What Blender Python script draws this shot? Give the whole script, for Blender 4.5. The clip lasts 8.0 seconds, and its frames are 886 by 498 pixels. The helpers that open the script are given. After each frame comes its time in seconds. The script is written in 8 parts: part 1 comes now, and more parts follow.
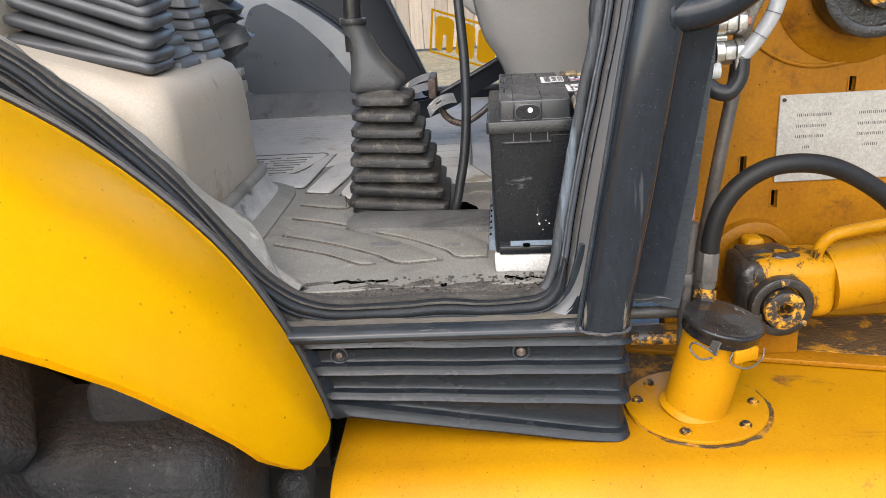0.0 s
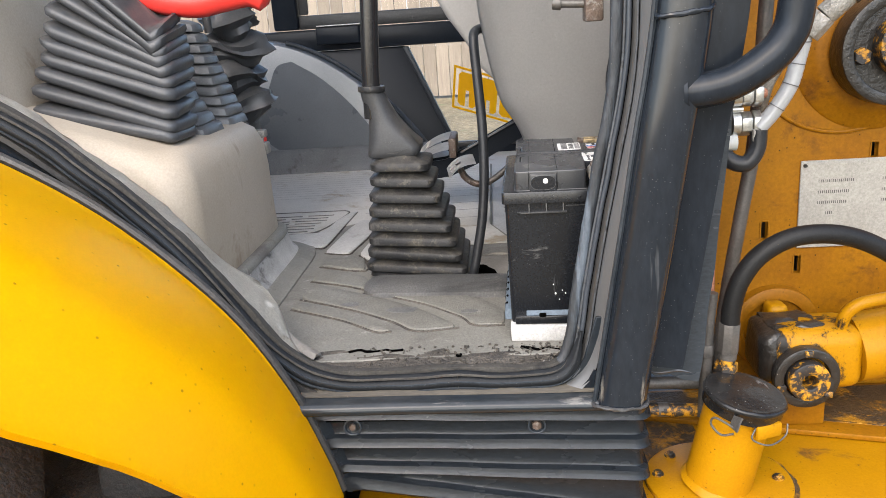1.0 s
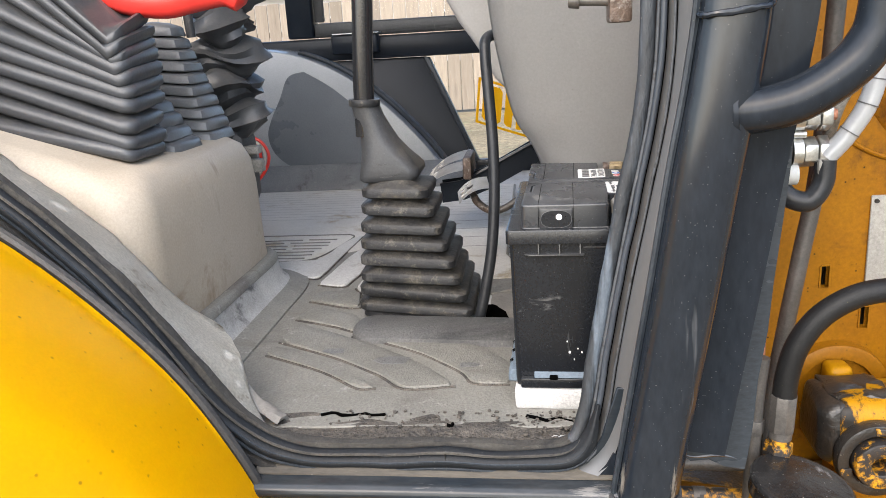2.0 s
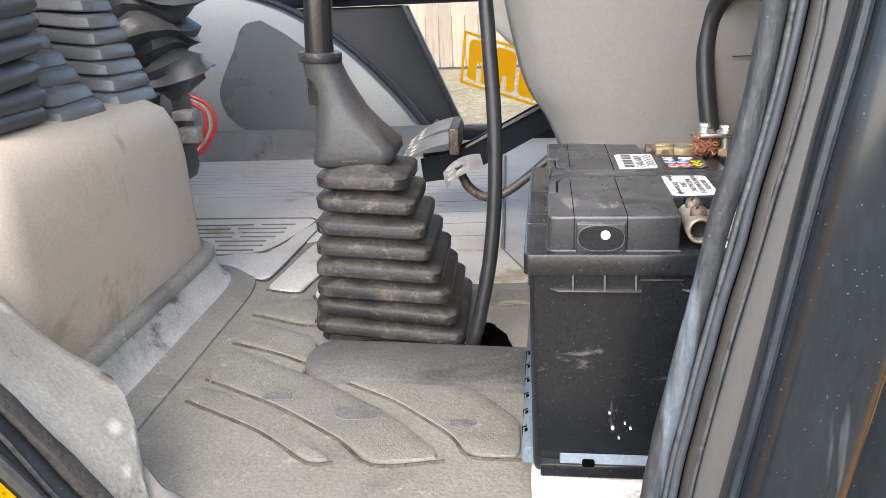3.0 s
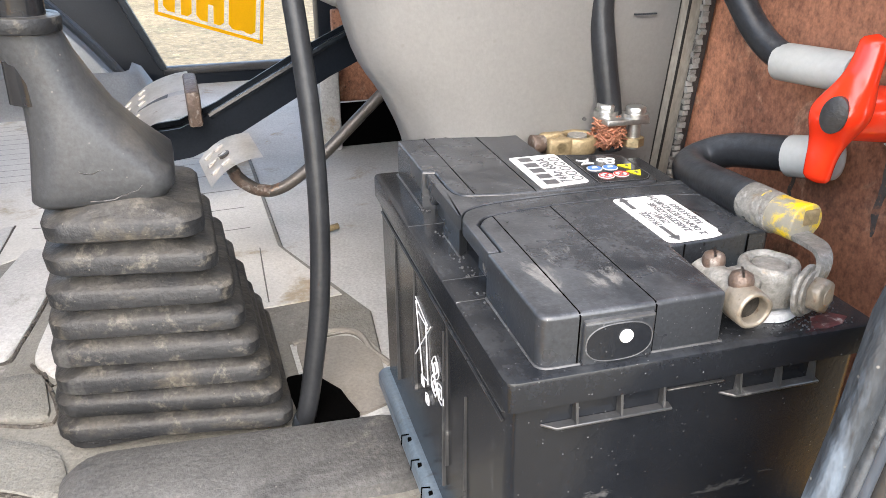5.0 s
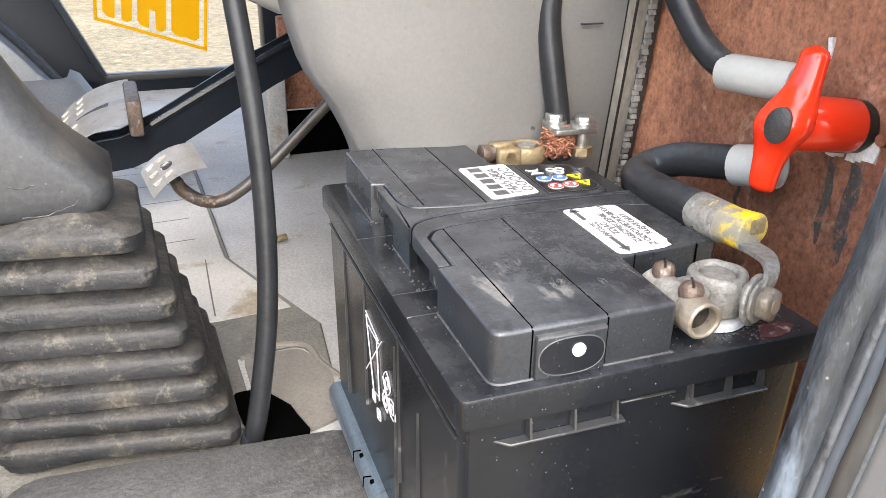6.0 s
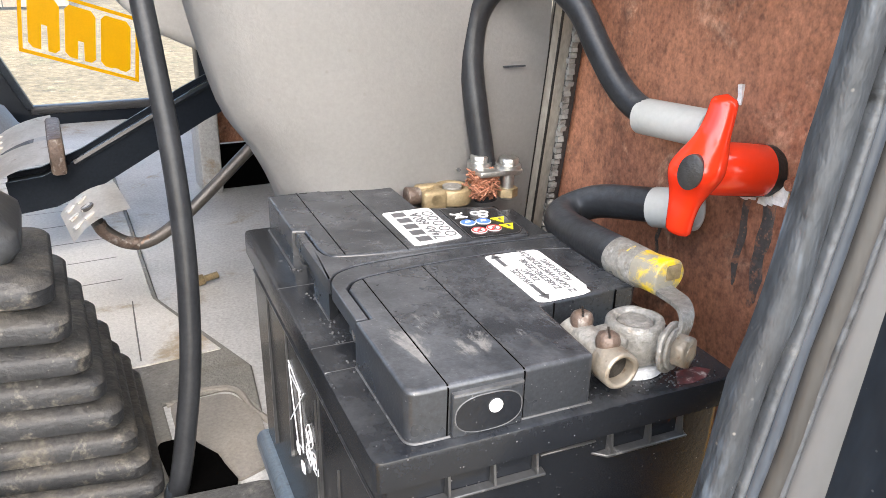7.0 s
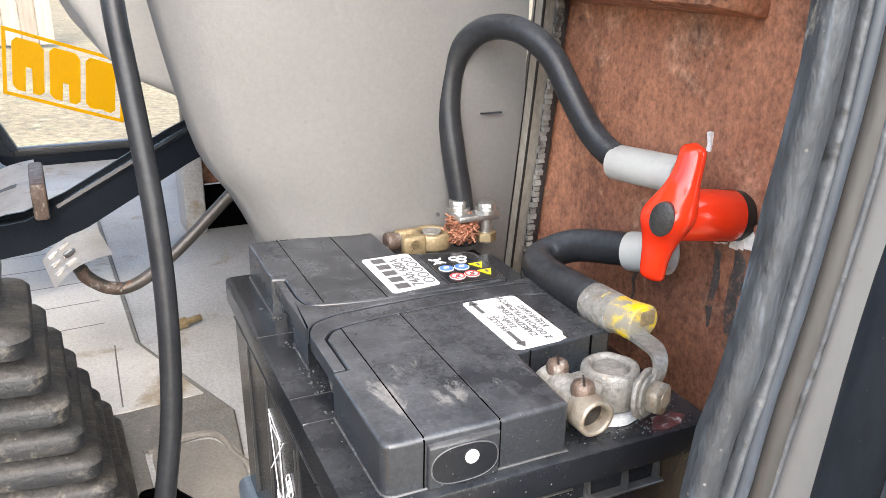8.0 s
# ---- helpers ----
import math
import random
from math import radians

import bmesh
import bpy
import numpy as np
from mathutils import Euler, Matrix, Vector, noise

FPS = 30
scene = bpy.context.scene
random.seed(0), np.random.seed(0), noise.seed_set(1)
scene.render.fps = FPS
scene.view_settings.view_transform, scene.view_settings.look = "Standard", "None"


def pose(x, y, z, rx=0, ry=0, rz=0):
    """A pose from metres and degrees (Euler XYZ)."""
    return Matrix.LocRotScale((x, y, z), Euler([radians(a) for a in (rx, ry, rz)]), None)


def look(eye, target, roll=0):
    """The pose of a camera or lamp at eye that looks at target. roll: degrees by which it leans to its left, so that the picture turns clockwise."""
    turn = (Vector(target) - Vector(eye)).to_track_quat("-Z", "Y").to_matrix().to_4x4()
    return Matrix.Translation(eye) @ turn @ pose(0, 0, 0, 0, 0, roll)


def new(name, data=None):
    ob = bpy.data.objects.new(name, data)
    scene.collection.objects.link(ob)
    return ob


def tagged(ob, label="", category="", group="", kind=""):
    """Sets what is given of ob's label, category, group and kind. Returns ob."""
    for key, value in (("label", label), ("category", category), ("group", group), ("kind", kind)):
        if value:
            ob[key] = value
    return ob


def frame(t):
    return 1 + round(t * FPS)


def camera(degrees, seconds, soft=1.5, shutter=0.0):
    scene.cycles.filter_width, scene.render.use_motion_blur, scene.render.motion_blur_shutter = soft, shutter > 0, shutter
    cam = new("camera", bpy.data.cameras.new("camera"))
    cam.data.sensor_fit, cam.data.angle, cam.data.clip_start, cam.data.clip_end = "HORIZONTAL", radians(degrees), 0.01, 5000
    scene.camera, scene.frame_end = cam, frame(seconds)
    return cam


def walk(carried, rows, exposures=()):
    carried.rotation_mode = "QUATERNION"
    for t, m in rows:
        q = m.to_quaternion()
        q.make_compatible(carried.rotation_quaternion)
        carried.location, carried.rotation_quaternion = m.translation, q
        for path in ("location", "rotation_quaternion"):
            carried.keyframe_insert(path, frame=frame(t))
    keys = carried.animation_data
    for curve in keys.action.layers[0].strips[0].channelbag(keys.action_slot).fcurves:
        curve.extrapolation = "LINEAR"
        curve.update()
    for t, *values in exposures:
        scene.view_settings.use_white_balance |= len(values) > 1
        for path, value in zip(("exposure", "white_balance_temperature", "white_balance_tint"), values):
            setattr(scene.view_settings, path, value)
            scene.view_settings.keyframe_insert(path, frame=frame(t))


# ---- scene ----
SKY, SUN = 0.15, 1.3
cam = camera(58.4, 8.0, soft=0.6)
PATH = [
    (0, (-0.02, -0.966, 1.468), (-0.104, 0.918, 0.804), -3.5),
    (0.5, (-0.019, -0.956, 1.486), (-0.13, 0.944, 0.872), -3.8),
    (1, (-0.004, -0.951, 1.498), (-0.151, 0.964, 0.94), -3.9),
    (1.5, (0.035, -0.889, 1.49), (-0.171, 1.03, 0.964), -3.7),
    (1.7, (0.037, -0.85, 1.488), (-0.189, 1.067, 0.967), -3.7),
    (2.8, (-0.004, -0.557, 1.463), (-0.223, 1.346, 0.887), -2.5),
    (3, (-0.008, -0.508, 1.46), (-0.184, 1.384, 0.836), -2.4),
    (3.5, (-0.056, -0.406, 1.462), (0.025, 1.458, 0.742), -1.6),
    (4, (-0.089, -0.32, 1.476), (0.239, 1.495, 0.703), -0.6),
    (4.5, (-0.107, -0.273, 1.467), (0.369, 1.491, 0.654), 0.0),
    (4.7, (-0.11, -0.261, 1.47), (0.405, 1.487, 0.647), 0.0),
    (5.8, (-0.11, -0.232, 1.472), (0.591, 1.445, 0.638), 0.6),
    (6, (-0.107, -0.24, 1.472), (0.59, 1.446, 0.653), 0.9),
    (6.5, (-0.1, -0.242, 1.476), (0.662, 1.427, 0.678), 1.3),
    (7, (-0.091, -0.237, 1.483), (0.737, 1.416, 0.72), 1.5),
    (7.5, (-0.091, -0.237, 1.489), (0.774, 1.416, 0.77), 1.5),
    (8, (-0.087, -0.241, 1.493), (0.78, 1.425, 0.806), 1.1),
]
walk(cam, [(t, look(eye, target, roll)) for t, eye, target, roll in PATH], exposures=[(0, 1.56), (1.7, 1.66), (3.0, 2.07), (3.5, 2.27), (4.2, 2.40), (8, 2.47)])


# ---- world and light ----
world = bpy.data.worlds.new("overcast_sky")
scene.world = world
world.use_nodes = True
wn = world.node_tree
sky = wn.nodes.new("ShaderNodeTexSky")
sky.sky_type, sky.sun_disc = "NISHITA", False
sky.sun_elevation, sky.sun_rotation = radians(43), radians(195)
sky.air_density, sky.dust_density, sky.ozone_density = 1.0, 2.5, 1.0
wn.links.new(sky.outputs[0], wn.nodes["Background"].inputs[0])
wn.nodes["Background"].inputs[1].default_value = SKY
sun = new("sun", bpy.data.lights.new("sun", "SUN"))
sun.data.energy, sun.data.angle, sun.data.color = SUN, radians(100), (1.0, 0.985, 0.96)
sun.matrix_world = look((-1.3, -5.0, 5.6), (0, 0, 1))


# ---- materials ----
def pm(name, a, b=None, scale=9.0, rough=0.5, rvar=0.12, metal=0.0, bump=0.15, grain=140.0, dirt=None, dirt_at=0.62, dirt_scale=14.0,
       dust=None, dust_at=0.6, dust_scale=45.0, coat=0.0, stretch=(1, 1, 1), spec=0.5, dist=0.002, vary=0.0, mottle=0.22, speck=320.0,
       scuff=None, fleck=None, top_dust_light=None, patch=None):
    """Two tones mixed by a broad noise, dirt and dust by two more, a fine grain in roughness and relief. Sizes per metre."""
    m = bpy.data.materials.new(name)
    m.use_nodes = True
    n, l = m.node_tree.nodes, m.node_tree.links
    bsdf = n["Principled BSDF"]
    co = n.new("ShaderNodeTexCoord")
    mp = n.new("ShaderNodeMapping")
    mp.inputs["Scale"].default_value = stretch
    l.new(co.outputs["Object"], mp.inputs[0])

    def noise_tex(s, detail=5.0, rough_=0.6, distort=0.0):
        t = n.new("ShaderNodeTexNoise")
        t.inputs["Scale"].default_value, t.inputs["Detail"].default_value = s, detail
        t.inputs["Roughness"].default_value, t.inputs["Distortion"].default_value = rough_, distort
        l.new(mp.outputs[0], t.inputs["Vector"])
        return t

    def ramp(src, lo, hi):
        r = n.new("ShaderNodeMapRange")
        r.inputs["From Min"].default_value, r.inputs["From Max"].default_value = lo, hi
        l.new(src, r.inputs["Value"])
        return r.outputs["Result"]

    def mix(fac, c1, c2):
        x = n.new("ShaderNodeMix")
        x.data_type = "RGBA"
        l.new(fac, x.inputs["Factor"])
        for sock, c in ((x.inputs[6], c1), (x.inputs[7], c2)):
            if isinstance(c, tuple):
                sock.default_value = (*c, 1)
            else:
                l.new(c, sock)
        return x.outputs[2]

    b = b or tuple(c * 0.82 for c in a)
    broad = noise_tex(scale)
    col = mix(ramp(broad.outputs[0], 0.3, 0.7), a, b)
    fine = noise_tex(grain, 3.0)
    rough_out = ramp(fine.outputs[0], 0.2, 0.8)
    if dirt:
        d = noise_tex(dirt_scale, 8.0, 0.68, 0.4)
        col = mix(ramp(d.outputs[0], dirt_at, dirt_at + 0.1), col, dirt)
    if dust:
        d = noise_tex(dust_scale, 6.0, 0.75, 0.2)
        col = mix(ramp(d.outputs[0], dust_at, dust_at + 0.16), col, dust)
    if top_dust_light:                      # dust and painted top light on upward faces: colour, amount
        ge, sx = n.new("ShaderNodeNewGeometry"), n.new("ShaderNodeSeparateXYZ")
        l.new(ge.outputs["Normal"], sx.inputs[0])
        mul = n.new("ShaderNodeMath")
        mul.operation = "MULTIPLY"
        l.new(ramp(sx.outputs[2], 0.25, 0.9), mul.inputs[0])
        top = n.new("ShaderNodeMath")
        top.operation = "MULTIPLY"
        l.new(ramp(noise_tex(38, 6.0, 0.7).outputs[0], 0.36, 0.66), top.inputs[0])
        top.inputs[1].default_value = top_dust_light[1]
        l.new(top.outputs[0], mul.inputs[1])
        col = mix(mul.outputs[0], col, top_dust_light[0])
    if scuff:                       # thin drawn-out streaks: colour, threshold, scale, stretch, turn
        m2 = n.new("ShaderNodeMapping")
        m2.inputs["Scale"].default_value = scuff[3]
        m2.inputs["Rotation"].default_value = tuple(radians(a) for a in scuff[4])
        l.new(co.outputs["Object"], m2.inputs[0])
        st = noise_tex(scuff[2], 4.0, 0.65)
        l.new(m2.outputs[0], st.inputs["Vector"])
        col = mix(ramp(st.outputs[0], scuff[1], scuff[1] + 0.12), col, scuff[0])
    if patch:                       # broad rubbed patches: colour, [(centre, radii)], streak stretch, turn
        m3 = n.new("ShaderNodeMapping")
        m3.inputs["Scale"].default_value = patch[2]
        m3.inputs["Rotation"].default_value = tuple(radians(a) for a in patch[3])
        l.new(co.outputs["Object"], m3.inputs[0])
        pn = noise_tex(60, 7.0, 0.72, 0.3)
        l.new(m3.outputs[0], pn.inputs["Vector"])
        for centre, radii, level in patch[1]:
            m4, ln = n.new("ShaderNodeMapping"), n.new("ShaderNodeVectorMath")
            m4.vector_type = "TEXTURE"
            m4.inputs["Location"].default_value, m4.inputs["Scale"].default_value = centre, radii
            l.new(co.outputs["Object"], m4.inputs[0])
            ln.operation = "LENGTH"
            l.new(m4.outputs[0], ln.inputs[0])
            sb = n.new("ShaderNodeMath")
            sb.operation = "MULTIPLY_ADD"
            l.new(ln.outputs["Value"], sb.inputs[0])
            sb.inputs[1].default_value = -0.22
            l.new(pn.outputs[0], sb.inputs[2])
            col = mix(ramp(sb.outputs[0], level - 0.01, level + 0.08), col, patch[0])
    if fleck:                       # scattered small spots: colour, share, per metre
        vo, sc = n.new("ShaderNodeTexVoronoi"), n.new("ShaderNodeSeparateColor")
        vo.inputs["Scale"].default_value = fleck[2]
        l.new(co.outputs["Object"], vo.inputs["Vector"])
        l.new(vo.outputs["Color"], sc.inputs[0])
        lt, an = n.new("ShaderNodeMath"), n.new("ShaderNodeMath")
        lt.operation, an.operation = "MULTIPLY", "MULTIPLY"
        l.new(ramp(vo.outputs["Distance"], 0.32, 0.12), lt.inputs[0])
        l.new(ramp(sc.outputs[0], 1 - fleck[1] - 0.02, 1 - fleck[1] + 0.02), lt.inputs[1])
        l.new(lt.outputs[0], an.inputs[0])
        l.new(ramp(sc.outputs[1], -0.3, 1.0), an.inputs[1])
        col = mix(an.outputs[0], col, fleck[0])
    sp = noise_tex(speck, 2.0, 0.7)
    hs = n.new("ShaderNodeHueSaturation")
    sv = n.new("ShaderNodeMapRange")
    sv.inputs["From Min"].default_value, sv.inputs["From Max"].default_value = 0.25, 0.75
    sv.inputs["To Min"].default_value, sv.inputs["To Max"].default_value = 1 - mottle, 1 + mottle
    l.new(sp.outputs[0], sv.inputs["Value"])
    l.new(sv.outputs[0], hs.inputs["Value"])
    l.new(col, hs.inputs["Color"])
    col = hs.outputs[0]
    if vary:
        info = n.new("ShaderNodeObjectInfo")
        hsv = n.new("ShaderNodeHueSaturation")
        l.new(ramp(info.outputs["Random"], 0, 1), hsv.inputs["Fac"])
        hsv.inputs["Value"].default_value = 1 - vary
        l.new(col, hsv.inputs["Color"])
        col = hsv.outputs[0]
    l.new(col, bsdf.inputs["Base Color"])
    rr = n.new("ShaderNodeMapRange")
    rr.inputs["To Min"].default_value, rr.inputs["To Max"].default_value = max(0.03, rough - rvar), min(1, rough + rvar)
    l.new(broad.outputs[0], rr.inputs["Value"])
    l.new(rr.outputs[0], bsdf.inputs["Roughness"])
    bsdf.inputs["Metallic"].default_value = metal
    bsdf.inputs["Coat Weight"].default_value = coat
    bsdf.inputs["Coat Roughness"].default_value = 0.15
    bsdf.inputs["Specular IOR Level"].default_value = spec
    if bump:
        add = n.new("ShaderNodeMath")
        add.operation = "ADD"
        l.new(rough_out, add.inputs[0])
        l.new(broad.outputs[0], add.inputs[1])
        bp = n.new("ShaderNodeBump")
        bp.inputs["Strength"].default_value, bp.inputs["Distance"].default_value = bump, dist
        l.new(add.outputs[0], bp.inputs["Height"])
        l.new(bp.outputs[0], bsdf.inputs["Normal"])
    return m


YELLOW = pm("yellow_paint", (0.95, 0.56, 0.002), (0.93, 0.525, 0.002), 3, 0.3, 0.05, bump=0.02, grain=60, spec=0.12, coat=0.0, dust=(0.95, 0.6, 0.04), dust_at=0.72, dust_scale=60,
            dirt=(0.5, 0.25, 0.03), dirt_at=0.82, dirt_scale=30, mottle=0.03, fleck=((0.4, 0.2, 0.02), 0.04, 160), scuff=((0.95, 0.63, 0.07), 0.71, 8, (0.3, 1, 1), (0, 40, 0)))
# tower, deck and ram yellows also darkened against the strong light on them
TOWER = pm("weathered_darkened_yellow", (0.275, 0.118, 0.003), (0.19, 0.072, 0.004), 6, 0.42, 0.12, bump=0.10, grain=90, spec=0.16, dirt=(0.1, 0.038, 0.009), dirt_at=0.58, dirt_scale=9,
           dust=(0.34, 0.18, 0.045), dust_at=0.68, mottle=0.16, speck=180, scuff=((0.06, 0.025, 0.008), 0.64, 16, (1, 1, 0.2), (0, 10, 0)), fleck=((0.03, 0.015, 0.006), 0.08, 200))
YELLOW_WORN = pm("worn_yellow_on_black", (0.55, 0.27, 0.008), (0.42, 0.19, 0.01), 12, 0.5, 0.15, dirt=(0.018, 0.016, 0.015), dirt_at=0.41, dirt_scale=70, bump=0.3)
DECK = pm("dirty_darkened_yellow_deck", (0.43, 0.205, 0.002), (0.35, 0.152, 0.003), 5, 0.4, 0.12, bump=0.06, grain=80, spec=0.16, dirt=(0.13, 0.058, 0.018), dirt_at=0.64, dirt_scale=16,
          dust=(0.22, 0.1, 0.02), dust_at=0.7, dust_scale=90, mottle=0.10, scuff=((0.09, 0.05, 0.02), 0.65, 22, (0.12, 1, 1), (0, 0, 25)), fleck=((0.05, 0.03, 0.015), 0.08, 260))
OILDIRT = pm("oily_brown_dirt", (0.085, 0.05, 0.02), (0.04, 0.026, 0.013), 26, 0.6, 0.15, bump=0.8, grain=160, dist=0.003, dirt=(0.36, 0.165, 0.008), dirt_at=0.5, dirt_scale=22, fleck=((0.02, 0.015, 0.01), 0.15, 240))
GREASE = pm("black_greasy_steel", (0.011, 0.0105, 0.01), (0.022, 0.02, 0.018), 30, 0.32, 0.12, bump=0.5, dist=0.0015, dust=(0.2, 0.12, 0.035), dust_at=0.72, top_dust_light=((0.06, 0.05, 0.04), 0.35), fleck=((0.3, 0.27, 0.22), 0.04, 360))
CAPBLACK = pm("crazed_black_cap_paint", (0.009, 0.009, 0.0095), (0.02, 0.0195, 0.019), 40, 0.2, 0.08, bump=0.25, grain=110, dist=0.0015, fleck=((0.30, 0.29, 0.27), 0.05, 420), top_dust_light=((0.02, 0.02, 0.02), 0.25), scuff=((0.16, 0.158, 0.155), 0.655, 46, (1, 0.6, 1), (0, 0, 40)), spec=0.33)
RAMY = pm("greasy_yellow_ram_paint", (0.4, 0.192, 0.002), (0.34, 0.15, 0.003), 5, 0.36, 0.1, bump=0.06, grain=80, spec=0.18, dirt=(0.12, 0.055, 0.016), dirt_at=0.64, dirt_scale=16, mottle=0.10, fleck=((0.04, 0.025, 0.012), 0.08, 260),
          patch=((0.016, 0.014, 0.012), [((-0.045, -0.02, 0.055), (0.06, 0.08, 0.05), 0.36), ((-0.007, -0.05, 0.02), (0.058, 0.04, 0.055), 0.36), ((0.03, 0.0, 0.085), (0.05, 0.08, 0.02), 0.42)], (1, 1, 0.6), (0, 20, 0)))
FRAME = pm("dark_blue_grey_frame_paint", (0.009, 0.012, 0.0165), (0.015, 0.0185, 0.024), 9, 0.24, 0.07, bump=0.03, grain=120, dust=(0.10, 0.1, 0.1), dust_at=0.7, dust_scale=40,
           dirt=(0.05, 0.048, 0.045), dirt_at=0.675, dirt_scale=20, spec=0.2, mottle=0.2, speck=160, stretch=(1, 1, 0.3), scuff=((0.06, 0.064, 0.07), 0.665, 30, (1, 1, 0.12), (0, 8, 0)), fleck=((0.1, 0.1, 0.1), 0.03, 560))
POSTPAINT = pm("rubbed_dark_post_paint", (0.009, 0.012, 0.0165), (0.015, 0.0185, 0.024), 9, 0.17, 0.05, coat=0.25, bump=0.03, grain=120, dust=(0.11, 0.11, 0.11), dust_at=0.69, dust_scale=40,
           dirt=(0.06, 0.056, 0.05), dirt_at=0.67, dirt_scale=20, spec=0.26, mottle=0.2, speck=160, stretch=(1, 1, 0.3), scuff=((0.09, 0.094, 0.1), 0.65, 34, (1, 1, 0.1), (0, 8, 0)), fleck=((0.12, 0.12, 0.12), 0.04, 560),
           patch=((0.13, 0.12, 0.105), [((-0.022, -0.02, 0.04), (0.008, 0.03, 0.06), 0.42), ((0.026, -0.03, 0.03), (0.012, 0.03, 0.035), 0.45), ((-0.006, -0.03, 0.2), (0.01, 0.03, 0.12), 0.48)], (1.6, 1, 0.22), (0, 8, 0)))
SILLPAINT = pm("scraped_sill_paint", (0.012, 0.0165, 0.022), (0.02, 0.025, 0.03), 9, 0.22, 0.07, bump=0.03, grain=120, dust=(0.10, 0.1, 0.1), dust_at=0.68, dust_scale=40, spec=0.36, mottle=0.2, speck=160, stretch=(0.3, 1, 1),
               scuff=((0.1, 0.1, 0.1), 0.62, 30, (0.1, 1, 1), (0, 0, 0)), top_dust_light=((0.06, 0.058, 0.055), 0.35), patch=((0.125, 0.12, 0.112), [((0.075, -0.12, 1.070), (0.05, 0.03, 0.010), 0.42), ((-0.12, -0.12, 1.07), (0.12, 0.03, 0.006), 0.5)], (0.2, 1, 2.2), (0, 0, 0)))
SCRAPE = pm("scraped_pale_weld", (0.06, 0.058, 0.054), (0.03, 0.031, 0.033), 60, 0.5, 0.12, bump=0.5, grain=200, dirt=(0.02, 0.021, 0.023), dirt_at=0.55, dirt_scale=60)
# same rubber as up the post, kept black where it shines less
SEALBLACK = pm("black_ribbed_seal_rubber", (0.0085, 0.0098, 0.0115), (0.017, 0.019, 0.0215), 20, 0.5, 0.1, spec=0.2, bump=0.12, grain=160, dirt=(0.045, 0.04, 0.034), dirt_at=0.64, dirt_scale=30, dust=(0.075, 0.07, 0.062), dust_at=0.66, dust_scale=60, mottle=0.25, fleck=((0.16, 0.15, 0.13), 0.02, 480))
BOOTPALE = pm("paler_weathered_rubber", (0.1265, 0.1306, 0.1346), (0.0918, 0.09588, 0.09996), 10, 0.42, 0.1, bump=0.08, grain=200, dust=(0.09, 0.088, 0.082), dust_at=0.62, dust_scale=30, mottle=0.15, top_dust_light=((0.13, 0.122, 0.108), 0.35))
HOODRUBBER = pm("smooth_dusty_hood_rubber", (0.0405, 0.04185, 0.0432), (0.02835, 0.0297, 0.03173), 9, 0.42, 0.1, spec=0.35, bump=0.1, grain=200, dirt=(0.12, 0.098, 0.07), dirt_at=0.57, dirt_scale=10, mottle=0.25, top_dust_light=((0.15, 0.126, 0.093), 0.6), fleck=((0.16, 0.145, 0.12), 0.02, 420))
BOOTGREY = pm("weathered_grey_black_rubber", (0.05437, 0.058, 0.06344), (0.03444, 0.03716, 0.04169), 10, 0.42, 0.1, bump=0.08, grain=200, dust=(0.065, 0.062, 0.057), dust_at=0.62, dust_scale=30, mottle=0.15, top_dust_light=((0.11, 0.102, 0.090), 0.45),
              dirt=(0.025, 0.025, 0.026), dirt_at=0.64, dirt_scale=18)
FRAME_CLEAN = pm("navy_frame_paint", (0.007, 0.0095, 0.014), (0.011, 0.0140, 0.019), 6, 0.32, 0.08, bump=0.02, spec=0.16, dust=(0.1, 0.1, 0.1), dust_at=0.74)
ARCH = pm("blue_grey_arch_paint", (0.2902, 0.3018, 0.3163), (0.2206, 0.2321, 0.2466), 3, 0.24, 0.1, bump=0.02, dirt=(0.2, 0.212, 0.228), dirt_at=0.6, dirt_scale=3.5, dust=(0.32, 0.32, 0.318), dust_at=0.62, dust_scale=9, mottle=0.1, scuff=((0.36, 0.36, 0.36), 0.68, 9, (0.3, 1, 1), (0, 30, 0)))
ARCHDARK = pm("dark_blue_grey_gloss", (0.0902, 0.1001, 0.1122), (0.121, 0.132, 0.1452), 4, 0.28, 0.08, bump=0.02, spec=0.35, dust=(0.14, 0.143, 0.147), dust_at=0.66, dust_scale=12, mottle=0.12)
FLANGE = pm("pale_worn_grey_paint", (0.085, 0.087, 0.090), (0.068, 0.070, 0.073), 6, 0.4, 0.06, bump=0.01, mottle=0.05, dirt=(0.12, 0.118, 0.112), dirt_at=0.68, dirt_scale=14, stretch=(1, 1, 0.35), fleck=((0.06, 0.055, 0.05), 0.02, 300))
# caked dust, plus bluish tones painted as sky sheen
DUSTSEAL = pm("dusty_sky_sheen_seal_rubber", (0.030, 0.0365, 0.044), (0.017, 0.0187, 0.02125), 26, 0.55, 0.12, bump=0.4, grain=180, dirt=(0.012, 0.0135, 0.0155), dirt_at=0.54, dirt_scale=60, dust=(0.24, 0.225, 0.195), dust_at=0.62, dust_scale=70, mottle=0.3, top_dust_light=((0.078, 0.093, 0.110), 0.5), fleck=((0.24, 0.225, 0.2), 0.02, 420), stretch=(1, 1, 0.4), scuff=((0.082, 0.102, 0.126), 0.53, 60, (1, 1, 0.06), (0, 9, 0)))
